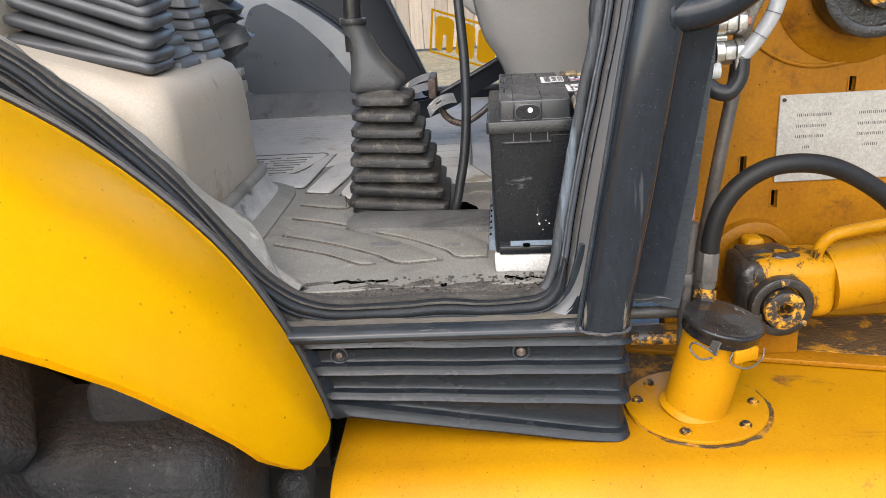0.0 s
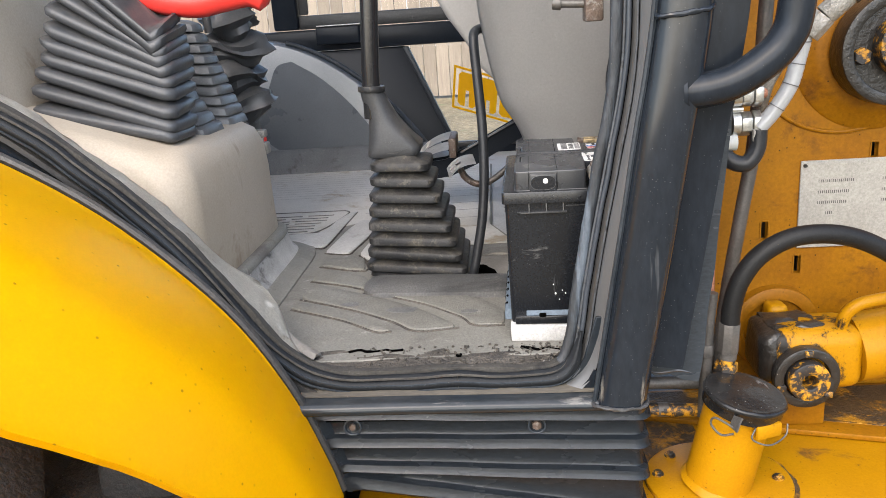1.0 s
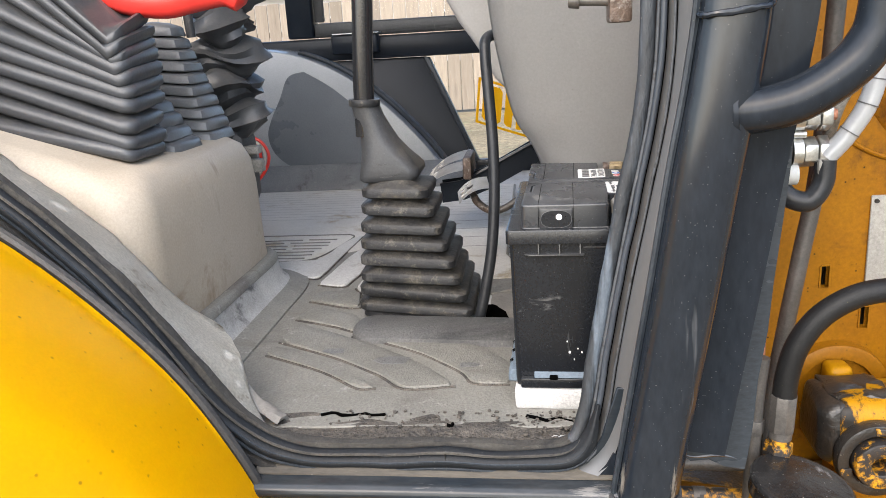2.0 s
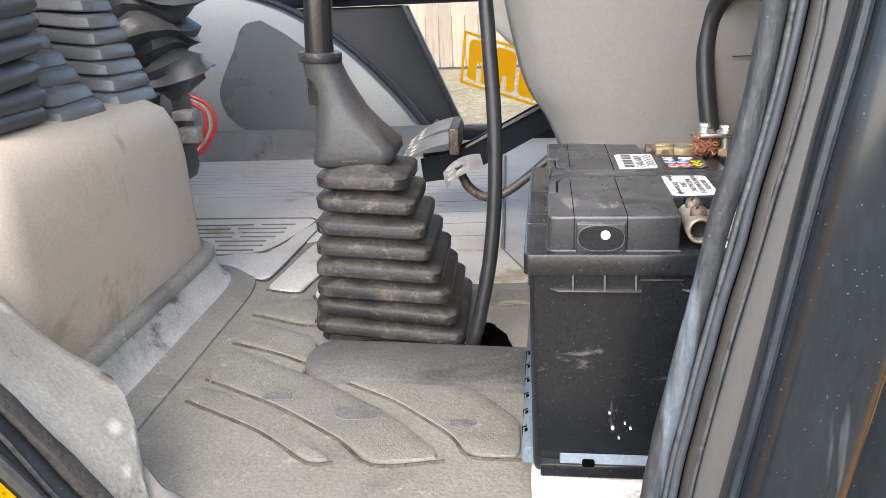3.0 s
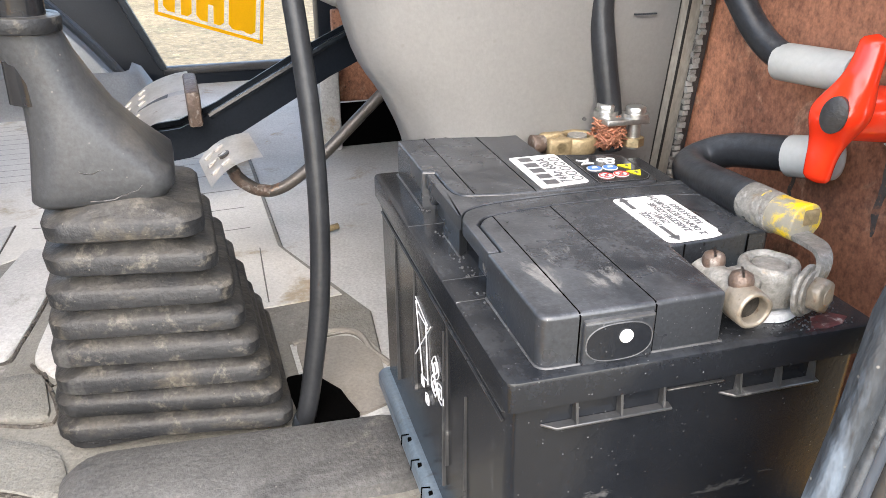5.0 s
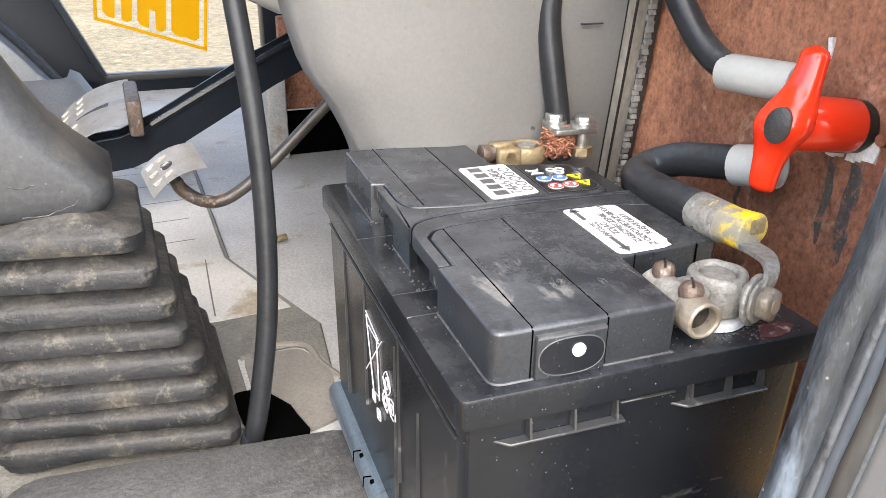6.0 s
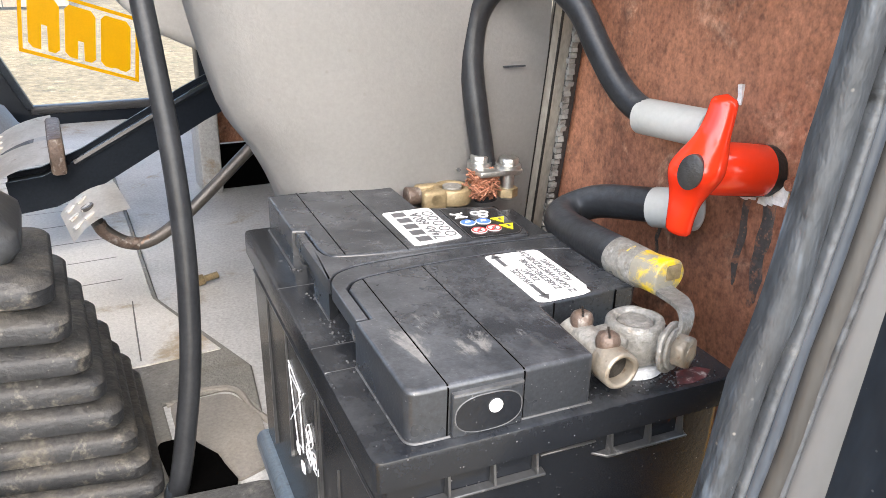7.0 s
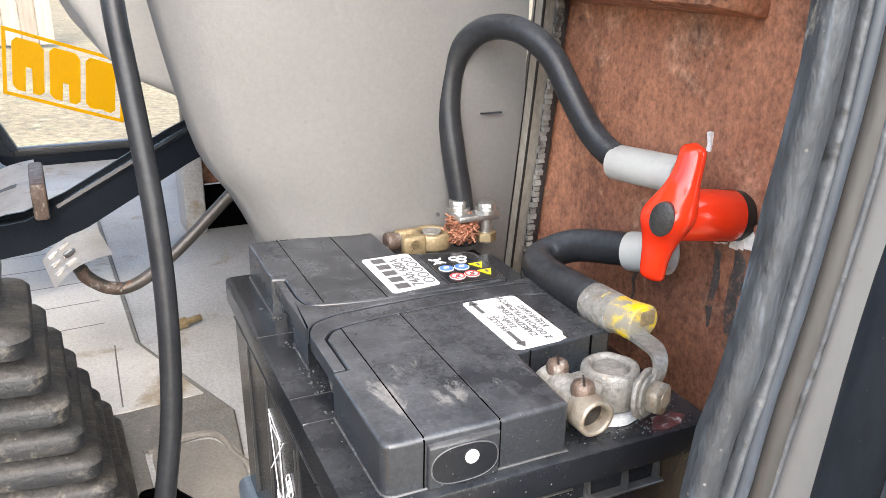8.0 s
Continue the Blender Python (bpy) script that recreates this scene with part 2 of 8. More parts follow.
LIPDUST = pm("dust_caked_lip_rubber", (0.065, 0.06, 0.0515), (0.03, 0.028, 0.025), 22, 0.8, 0.1, bump=0.5, grain=180, dirt=(0.025, 0.024, 0.023), dirt_at=0.55, dirt_scale=40, dust=(0.15, 0.138, 0.118), dust_at=0.62, dust_scale=60, mottle=0.3)
RIBBED = pm("brownish_worn_seal_rubber", (0.04, 0.038, 0.036), (0.022, 0.022, 0.022), 14, 0.42, 0.1, bump=0.1, dirt=(0.13, 0.115, 0.095), dirt_at=0.6, dirt_scale=20, stretch=(1, 1, 0.2), scuff=((0.02, 0.021, 0.023), 0.6, 40, (1, 1, 0.08), (0, 8, 0)))
# blue base colour painted as the sky's sheen on the fin
BLUESEAL = pm("sky_sheen_seal_rubber", (0.03, 0.037, 0.047), (0.05, 0.058, 0.07), 16, 0.3, 0.08, bump=0.05, spec=0.36, dust=(0.11, 0.113, 0.118), dust_at=0.66, dust_scale=50, stretch=(1, 1, 0.3), mottle=0.15)
TRIM = pm("pale_grey_rubber_edge", (0.26, 0.255, 0.235), (0.14, 0.136, 0.125), 20, 0.6, 0.1, bump=0.3, dirt=(0.05, 0.045, 0.04), dirt_at=0.55, dirt_scale=60)
SCUFFED = pm("scuffed_grey_rubber_ridge", (0.068, 0.075, 0.083), (0.030, 0.034, 0.039), 40, 0.5, 0.1, bump=0.3, dirt=(0.02, 0.021, 0.022), dirt_at=0.54, dirt_scale=50, dust=(0.16, 0.152, 0.138), dust_at=0.62, dust_scale=70)
CHANNEL = pm("scuffed_bright_channel", (0.4, 0.365, 0.31), (0.22, 0.2, 0.17), 24, 0.36, 0.1, 0.4, bump=0.12, dirt=(0.08, 0.06, 0.045), dirt_at=0.6, dirt_scale=40, stretch=(1, 1, 0.35))
HOSEBLACK = pm("black_hose_rubber", (0.0075, 0.0078, 0.0082), (0.013, 0.0132, 0.0135), 30, 0.5, 0.1, spec=0.22, bump=0.12, grain=240, dust=(0.05, 0.048, 0.042), dust_at=0.66, dust_scale=60, fleck=((0.12, 0.11, 0.05), 0.02, 420))
SKIRT = pm("black_moulded_plastic", (0.0174, 0.0232, 0.03045), (0.029, 0.03625, 0.04495), 10, 0.27, 0.08, bump=0.03, grain=220, dust=(0.1, 0.102, 0.104), dust_at=0.7, dust_scale=34, spec=0.55, mottle=0.2, stretch=(0.4, 1, 1),
           scuff=((0.09, 0.095, 0.1), 0.65, 30, (0.1, 1, 1), (0, 4, 0)), fleck=((0.16, 0.155, 0.15), 0.02, 520), top_dust_light=((0.042, 0.046, 0.05), 0.4))
SEAL = pm("aged_door_rubber", (0.016, 0.020, 0.025), (0.034, 0.040, 0.047), 18, 0.36, 0.1, spec=0.25, bump=0.12, grain=160, dirt=(0.15, 0.13, 0.1), dirt_at=0.66, dirt_scale=24, dust=(0.17, 0.166, 0.16), dust_at=0.64, dust_scale=60, mottle=0.3, stretch=(1, 1, 0.45), fleck=((0.2, 0.19, 0.17), 0.05, 480))
RUBBER = pm("black_rubber", (0.022, 0.0222, 0.023), (0.036, 0.0355, 0.035), 14, 0.45, 0.1, bump=0.2, grain=260, dust=(0.09, 0.083, 0.073), dust_at=0.6, dust_scale=36, spec=0.45, mottle=0.3, top_dust_light=((0.11, 0.1, 0.085), 0.6),
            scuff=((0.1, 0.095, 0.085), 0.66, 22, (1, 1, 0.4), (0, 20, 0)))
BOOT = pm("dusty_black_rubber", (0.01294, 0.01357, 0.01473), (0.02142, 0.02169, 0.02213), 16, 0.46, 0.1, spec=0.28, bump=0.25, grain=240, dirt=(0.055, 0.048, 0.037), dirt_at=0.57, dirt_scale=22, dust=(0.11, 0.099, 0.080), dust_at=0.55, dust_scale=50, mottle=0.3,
          top_dust_light=((0.115, 0.103, 0.084), 0.5), fleck=((0.16, 0.145, 0.12), 0.03, 480), scuff=((0.08, 0.077, 0.072), 0.63, 24, (1, 1, 0.3), (0, 15, 0)))
WELT = pm("grey_worn_mat_rubber", (0.0972, 0.09576, 0.09216), (0.054, 0.05328, 0.05184), 14, 0.6, 0.1, bump=0.35, grain=240, dirt=(0.15, 0.142, 0.128), dirt_at=0.62, dirt_scale=18, dust=(0.2, 0.197, 0.19), dust_at=0.62, dust_scale=40, mottle=0.35,
          scuff=((0.02, 0.02, 0.02), 0.58, 14, (0.3, 1, 1), (0, 0, 10)), fleck=((0.2, 0.19, 0.17), 0.03, 420))
CABLE = pm("black_cable_sheath", (0.014, 0.015, 0.017), (0.023, 0.0245, 0.027), 30, 0.34, 0.08, bump=0.1, spec=0.26, dust=(0.13, 0.127, 0.122), dust_at=0.7, dust_scale=60, top_dust_light=((0.085, 0.095, 0.108), 0.6), scuff=((0.08, 0.08, 0.08), 0.67, 40, (1, 1, 0.3), (0, 0, 0)))
CONSOLE = pm("grey_moulded_plastic", (0.4513, 0.3911, 0.3135), (0.3678, 0.3093, 0.234), 4, 0.55, 0.1, bump=0.3, grain=520, dist=0.0006, dirt=(0.27, 0.205, 0.135), dirt_at=0.55, dirt_scale=6, mottle=0.1,
             dust=(0.16, 0.12, 0.085), dust_at=0.68, dust_scale=26, scuff=((0.2, 0.15, 0.1), 0.66, 12, (1, 1, 0.3), (0, 0, 0)))
DASH = pm("warm_grey_dash_plastic", (0.295, 0.287, 0.276), (0.255, 0.248, 0.237), 5, 0.5, 0.1, bump=0.18, grain=420, dist=0.0006, dust=(0.36, 0.352, 0.34), dust_at=0.64, dust_scale=12, dirt=(0.21, 0.2, 0.186), dirt_at=0.64, dirt_scale=6, mottle=0.06,
          scuff=((0.36, 0.335, 0.305), 0.69, 10, (1, 1, 0.3), (0, 25, 0)), fleck=((0.2, 0.18, 0.16), 0.012, 200))
MAT = pm("dusty_grey_floor_mat", (0.2122, 0.2043, 0.1786), (0.1563, 0.1503, 0.1315), 9, 0.65, 0.12, bump=0.4, grain=300, dirt=(0.12, 0.11, 0.098), dirt_at=0.57, dirt_scale=9, dust=(0.38, 0.365, 0.335), dust_at=0.58, dust_scale=30, mottle=0.22,
         scuff=((0.14, 0.125, 0.102), 0.63, 14, (0.35, 1, 1), (0, 0, 35)), fleck=((0.38, 0.365, 0.34), 0.012, 300))
# far mat tones raised to paint in light that is missing there
FARPAD = pm("pale_lit_mat_pad", (0.50, 0.495, 0.478), (0.40, 0.395, 0.38), 8, 0.62, 0.12, bump=0.3, grain=300, dirt=(0.2, 0.178, 0.145), dirt_at=0.6, dirt_scale=10, mottle=0.2)
FARMAT = pm("worn_lit_floor_mat", (0.5859, 0.572, 0.5347), (0.4743, 0.4622, 0.4325), 6, 0.6, 0.12, bump=0.25, grain=260, dirt=(0.33, 0.275, 0.195), dirt_at=0.555, dirt_scale=8, dust=(0.55, 0.535, 0.5), dust_at=0.62, dust_scale=24, mottle=0.14,
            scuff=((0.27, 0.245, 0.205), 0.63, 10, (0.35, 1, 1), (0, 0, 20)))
COVE = pm("sooty_rubber_cove", (0.4485, 0.4365, 0.4111), (0.284, 0.2766, 0.2616), 14, 0.6, 0.1, bump=0.3, dirt=(0.09, 0.087, 0.083), dirt_at=0.58, dirt_scale=16, dust=(0.3, 0.29, 0.27), dust_at=0.6, dust_scale=26)
FARCOVE = pm("bluish_grey_rubber_moulding", (0.15, 0.158, 0.165), (0.10, 0.106, 0.112), 8, 0.5, 0.1, bump=0.15, dirt=(0.06, 0.06, 0.06), dirt_at=0.6, dirt_scale=14, dust=(0.22, 0.22, 0.215), dust_at=0.62, dust_scale=24)
RIBLINE = pm("worn_mat_rib", (0.17, 0.160, 0.145), (0.09, 0.084, 0.076), 14, 0.6, 0.1, bump=0.2, dirt=(0.13, 0.105, 0.075), dirt_at=0.58, dirt_scale=20)
STAIN = pm("oil_stained_mat", (0.15, 0.148, 0.143), (0.10, 0.099, 0.096), 60, 0.5, 0.1, bump=0.7, grain=420, dist=0.0016, dust=(0.22, 0.215, 0.2), dust_at=0.56, dust_scale=60)
PAD = pm("pebbled_mat_pad", (0.195, 0.1883, 0.1652), (0.1489, 0.1437, 0.1263), 10, 0.62, 0.12, bump=0.55, grain=420, dist=0.0016, dirt=(0.085, 0.083, 0.08), dirt_at=0.645, dirt_scale=12, dust=(0.37, 0.355, 0.325), dust_at=0.6, dust_scale=26, mottle=0.28,
         scuff=((0.13, 0.117, 0.098), 0.65, 12, (0.35, 1, 1), (0, 0, 40)))
FLOORMETAL = pm("worn_grey_floor_sheet", (0.4945, 0.4945, 0.483), (0.368, 0.3657, 0.3542), 7, 0.55, 0.12, bump=0.2, dirt=(0.28, 0.22, 0.15), dirt_at=0.57, dirt_scale=9, dust=(0.2, 0.19, 0.18), dust_at=0.68, dust_scale=22)
SILLDIRT = pm("muddy_sill", (0.0684, 0.05976, 0.04896), (0.1116, 0.09936, 0.08424), 30, 0.85, 0.1, bump=1.0, grain=200, dist=0.004, dirt=(0.045, 0.041, 0.037), dirt_at=0.5, dirt_scale=34, fleck=((0.34, 0.32, 0.29), 0.03, 260))
LEDGEDUST = pm("beige_streaked_ledge_dust", (0.1054, 0.09176, 0.0713), (0.0465, 0.04216, 0.03596), 14, 0.8, 0.1, bump=0.4, grain=200, stretch=(0.25, 1, 1), dirt=(0.03, 0.03, 0.03), dirt_at=0.56, dirt_scale=22, fleck=((0.3, 0.28, 0.24), 0.03, 300))
WORNFLOOR = pm("worn_brown_grey_floor", (0.27, 0.25, 0.22), (0.18, 0.165, 0.145), 14, 0.65, 0.1, bump=0.15, dirt=(0.1, 0.075, 0.05), dirt_at=0.6, dirt_scale=18, dust=(0.36, 0.34, 0.31), dust_at=0.64, dust_scale=30, mottle=0.18)
RUST = pm("rusted_steel_plate", (0.44, 0.2, 0.115), (0.215, 0.088, 0.052), 8, 0.66, 0.12, bump=0.5, grain=260, dist=0.0012, dirt=(0.5, 0.285, 0.19), dirt_at=0.56, dirt_scale=26,
          dust=(0.085, 0.04, 0.027), dust_at=0.52, dust_scale=13, stretch=(1, 1, 0.8), mottle=0.45, speck=300, scuff=((0.46, 0.3, 0.22), 0.71, 60, (1, 1, 0.16), (8, 0, 0)), fleck=((0.06, 0.03, 0.022), 0.3, 170))
# blue tint and the lid's paler top stand in for reflected sky
CASE = pm("black_battery_plastic", (0.00702, 0.00819, 0.01053), (0.0117, 0.0131, 0.0158), 10, 0.24, 0.06, spec=0.4, bump=0.04, grain=380, dust=(0.08, 0.079, 0.078), dust_at=0.7, dust_scale=34, mottle=0.2, top_dust_light=((0.05, 0.053, 0.057), 0.55),
          scuff=((0.16, 0.16, 0.16), 0.66, 30, (1, 1, 0.25), (0, 25, 0)), fleck=((0.17, 0.17, 0.17), 0.035, 700),
          patch=((0.07, 0.07, 0.07), [((-0.058, -0.14, 0.093), (0.03, 0.05, 0.02), 0.45), ((0.01, -0.14, 0.085), (0.045, 0.05, 0.03), 0.49), ((-0.02, -0.14, 0.06), (0.05, 0.05, 0.02), 0.5)], (0.6, 1, 2), (0, 20, 0)))
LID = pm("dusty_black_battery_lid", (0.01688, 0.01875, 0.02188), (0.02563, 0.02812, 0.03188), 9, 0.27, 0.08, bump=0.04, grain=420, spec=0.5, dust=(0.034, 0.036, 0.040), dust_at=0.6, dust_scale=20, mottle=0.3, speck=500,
         scuff=((0.085, 0.085, 0.084), 0.63, 26, (1, 0.3, 1), (0, 0, 35)), fleck=((0.15, 0.15, 0.148), 0.09, 800), top_dust_light=((0.085, 0.089, 0.096), 0.7),
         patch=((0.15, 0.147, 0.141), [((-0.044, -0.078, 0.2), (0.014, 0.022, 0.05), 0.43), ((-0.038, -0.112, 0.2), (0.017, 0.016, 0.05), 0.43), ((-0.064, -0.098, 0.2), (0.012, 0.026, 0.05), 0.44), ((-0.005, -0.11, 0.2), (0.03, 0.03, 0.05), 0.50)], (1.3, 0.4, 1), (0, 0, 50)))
BEAD = pm("dusty_joint_and_highlight", (0.08, 0.081, 0.083), (0.03, 0.031, 0.033), 60, 0.5, 0.1, bump=0.2, dirt=(0.22, 0.22, 0.215), dirt_at=0.57, dirt_scale=120)
GRIP = pm("scuffed_black_plastic_edge", (0.05, 0.05, 0.05), (0.022, 0.0225, 0.024), 40, 0.3, 0.08, bump=0.1, dirt=(0.16, 0.16, 0.155), dirt_at=0.6, dirt_scale=60)
GLOSS = pm("polished_black_plastic", (0.013, 0.0135, 0.015), None, 10, 0.2, 0.06, bump=0.03, dust=(0.2, 0.2, 0.2), dust_at=0.78, dust_scale=60)
BLUEGREY = pm("blue_grey_plastic", (0.13, 0.165, 0.20), (0.085, 0.112, 0.138), 20, 0.35, 0.1, dirt=(0.05, 0.055, 0.06), dirt_at=0.6, dirt_scale=60)
FOAM = pm("white_foam", (0.5, 0.497, 0.487), (0.42, 0.417, 0.407), 30, 0.9, 0.05, bump=0.5, grain=350, dirt=(0.4, 0.38, 0.34), dirt_at=0.66, dirt_scale=30)
LABEL = pm("white_sticker", (0.8, 0.79, 0.77), (0.72, 0.71, 0.69), 40, 0.45, 0.1, bump=0.02, dirt=(0.55, 0.53, 0.5), dirt_at=0.7, dirt_scale=60)
INK = pm("black_ink", (0.09, 0.09, 0.094), None, 40, 0.5, 0.05, bump=0)
CHALK = pm("white_moulded_mark", (0.62, 0.63, 0.64), (0.45, 0.46, 0.47), 60, 0.6, 0.1, bump=0)
INKY = pm("yellow_ink", (0.85, 0.72, 0.02), None, 40, 0.5, 0.05, bump=0)
INKB = pm("blue_ink", (0.08, 0.2, 0.55), None, 40, 0.5, 0.05, bump=0)
INKR = pm("red_ink", (0.65, 0.05, 0.05), None, 40, 0.5, 0.05, bump=0)
REDSTAIN = pm("dried_red_smear", (0.13, 0.03, 0.03), (0.03, 0.018, 0.018), 120, 0.5, 0.1, bump=0.2, dirt=(0.3, 0.27, 0.25), dirt_at=0.56, dirt_scale=160)
RED = pm("glossy_red_plastic", (0.9, 0.046, 0.012), (0.87, 0.04, 0.011), 20, 0.2, 0.04, bump=0.0, coat=0.25, mottle=0.02)
SOFTRED = pm("red_rubber_grip", (0.7, 0.04, 0.03), (0.6, 0.035, 0.028), 20, 0.4, 0.08, bump=0.03, mottle=0.04)
SLEEVE = pm("grey_shrink_sleeve", (0.468, 0.4726, 0.45), (0.405, 0.4094, 0.387), 30, 0.5, 0.1, bump=0.06, dirt=(0.16, 0.155, 0.15), dirt_at=0.68, dirt_scale=70, mottle=0.05)
YSLEEVE = pm("chipped_yellow_tape", (0.8, 0.56, 0.012), (0.72, 0.48, 0.012), 30, 0.4, 0.1, bump=0.15, dirt=(0.27, 0.25, 0.2), dirt_at=0.43, dirt_scale=60, mottle=0.08)
LEAD = pm("oxidised_lead_clamp", (0.30, 0.29, 0.265), (0.20, 0.19, 0.168), 70, 0.55, 0.12, 0.25, bump=0.8, dist=0.001, grain=260, dirt=(0.22, 0.165, 0.105), dirt_at=0.61, dirt_scale=80, dust=(0.44, 0.435, 0.42), dust_at=0.58, dust_scale=90, mottle=0.3)
BRASS = pm("brass_clamp", (0.34, 0.265, 0.15), (0.22, 0.165, 0.09), 60, 0.5, 0.12, 0.4, bump=0.3, dirt=(0.17, 0.15, 0.08), dirt_at=0.58, dirt_scale=70)
COPPER = pm("copper_braid", (0.5, 0.24, 0.15), (0.33, 0.14, 0.085), 120, 0.5, 0.1, 0.6, bump=0.6, grain=500)
ZINC = pm("zinc_plated_steel", (0.55, 0.55, 0.53), (0.42, 0.42, 0.4), 40, 0.33, 0.1, 0.9, bump=0.1)
RUSTBOLT = pm("rusty_bolt_head", (0.115, 0.080, 0.060), (0.070, 0.050, 0.040), 90, 0.5, 0.12, 0.15, bump=0.6, dirt=(0.20, 0.18, 0.16), dirt_at=0.54, dirt_scale=130)
OLDSTEEL = pm("dull_bronzed_steel", (0.29, 0.26, 0.215), (0.20, 0.17, 0.13), 80, 0.42, 0.1, 0.35, bump=0.3, dirt=(0.13, 0.085, 0.05), dirt_at=0.56, dirt_scale=110, dust=(0.4, 0.38, 0.34), dust_at=0.62, dust_scale=120)
DRIP = pm("blotchy_dark_paint_drip", (0.05, 0.047, 0.046), (0.085, 0.075, 0.068), 120, 0.6, 0.1, bump=0.3, dirt=(0.25, 0.115, 0.07), dirt_at=0.49, dirt_scale=90, fleck=((0.28, 0.15, 0.1), 0.3, 420))
RODPAINT = pm("worn_dark_rod_paint", (0.04, 0.038, 0.036), (0.075, 0.066, 0.058), 30, 0.4, 0.12, 0.2, bump=0.15, dirt=(0.17, 0.085, 0.04), dirt_at=0.62, dirt_scale=40)
PEDAL = pm("worn_bright_pedal_steel", (0.60, 0.575, 0.53), (0.44, 0.415, 0.375), 30, 0.42, 0.12, 0.3, bump=0.12, dirt=(0.26, 0.19, 0.13), dirt_at=0.6, dirt_scale=50, mottle=0.1)
ALU = pm("brushed_alloy_plate", (0.37, 0.36, 0.33), (0.30, 0.29, 0.262), 14, 0.42, 0.1, 0.35, bump=0.1, dirt=(0.33, 0.29, 0.22), dirt_at=0.62, dirt_scale=20)
SPIRAL = pm("silver_hose_wrap", (0.4, 0.41, 0.42), (0.32, 0.33, 0.34), 20, 0.35, 0.08, 0.15, bump=0.03, mottle=0.06, dirt=(0.2, 0.2, 0.19), dirt_at=0.68, dirt_scale=40)
DARKMETAL = pm("dark_pipe_steel", (0.07, 0.068, 0.065), (0.11, 0.1, 0.09), 30, 0.45, 0.12, 0.3, bump=0.2, dirt=(0.2, 0.11, 0.05), dirt_at=0.62, dirt_scale=40)
# near-black for seams and for shade painted into gaps and recesses
VOID = pm("black_gap_shade", (0.002, 0.002, 0.002), None, 20, 0.95, 0.03, bump=0.1, spec=0.0)
TYRE = pm("dusty_tyre_rubber", (0.0084, 0.0084, 0.0087), (0.015, 0.015, 0.015), 14, 0.8, 0.1, bump=0.6, grain=160, dist=0.004, dust=(0.045, 0.044, 0.042), dust_at=0.64, dust_scale=70, dirt=(0.02, 0.0195, 0.019), dirt_at=0.6, dirt_scale=16, mottle=0.4)
TYREDUST = pm("grey_dusty_tyre_rubber", (0.012, 0.0123, 0.0126), (0.006, 0.0063, 0.0066), 20, 0.85, 0.1, bump=0.9, grain=120, dist=0.004, dust=(0.05, 0.049, 0.046), dust_at=0.58, dust_scale=50, dirt=(0.022, 0.022, 0.021), dirt_at=0.55, dirt_scale=18, mottle=0.5, fleck=((0.2, 0.195, 0.18), 0.05, 260))
# stains on a base far above the mat's, making up for dim light
MUDMAT = pm("mud_stained_mat", (0.66, 0.63, 0.56), (0.52, 0.49, 0.42), 8, 0.65, 0.1, bump=0.15, grain=240, dirt=(0.27, 0.215, 0.14), dirt_at=0.57, dirt_scale=14, mottle=0.2, scuff=((0.12, 0.1, 0.075), 0.66, 20, (1, 1, 0.4), (0, 40, 0)))
GROUND = pm("straw_coloured_ground", (0.22, 0.1742, 0.1012), (0.1496, 0.1188, 0.06864), 0.8, 0.9, 0.05, bump=0.7, grain=12, dist=0.02, dirt=(0.19, 0.195, 0.1), dirt_at=0.58, dirt_scale=2.2, dust=(0.33, 0.275, 0.19), dust_at=0.58, dust_scale=6, mottle=0.5, speck=14)
PLANK = pm("weathered_fence_board", (0.33, 0.275, 0.215), (0.24, 0.195, 0.15), 3, 0.8, 0.1, bump=0.4, grain=60, stretch=(6, 6, 0.6), dirt=(0.2, 0.17, 0.14), dirt_at=0.6, dirt_scale=3, vary=0.4)
RENDER_WALL = pm("pale_rendered_wall", (0.36, 0.345, 0.32), (0.28, 0.265, 0.24), 1.2, 0.85, 0.05, bump=0.3, grain=40)
SIGNWHITE = pm("white_board_paint", (0.8, 0.8, 0.79), None, 3, 0.6, 0.05, bump=0.05)
DECAL = pm("yellow_decal_film", (0.88, 0.5, 0.01), None, 20, 0.4, 0.05, bump=0)
dn, dl = DECAL.node_tree.nodes, DECAL.node_tree.links
tr = dn.new("ShaderNodeBsdfTranslucent")
tr.inputs[0].default_value = (1.0, 0.66, 0.02, 1)
ms = dn.new("ShaderNodeMixShader")
ms.inputs[0].default_value = 0.8
dl.new(dn["Principled BSDF"].outputs[0], ms.inputs[1])
dl.new(tr.outputs[0], ms.inputs[2])
dl.new(ms.outputs[0], dn["Material Output"].inputs[0])
FABRIC = pm("grey_seat_fabric", (0.3, 0.28, 0.255), (0.26, 0.24, 0.22), 12, 0.85, 0.05, bump=0.4, grain=500)

GLASS = bpy.data.materials.new("window_glass")
GLASS.use_nodes = True
gn = GLASS.node_tree
gb = gn.nodes["Principled BSDF"]
gb.inputs["Base Color"].default_value = (0.97, 0.98, 0.98, 1)
gb.inputs["Transmission Weight"].default_value = 1.0
gb.inputs["Roughness"].default_value = 0.02
gb.inputs["IOR"].default_value = 1.1


# ---- building helpers ----
ORIGIN = {}


def finish(bm, name, material, smooth=38):
    me = bpy.data.meshes.new(name)
    bmesh.ops.recalc_face_normals(bm, faces=bm.faces[:])
    for f in bm.faces:
        f.smooth = True
    bm.to_mesh(me)
    bm.free()
    me.set_sharp_from_angle(angle=radians(smooth))
    me.materials.append(material)
    return me


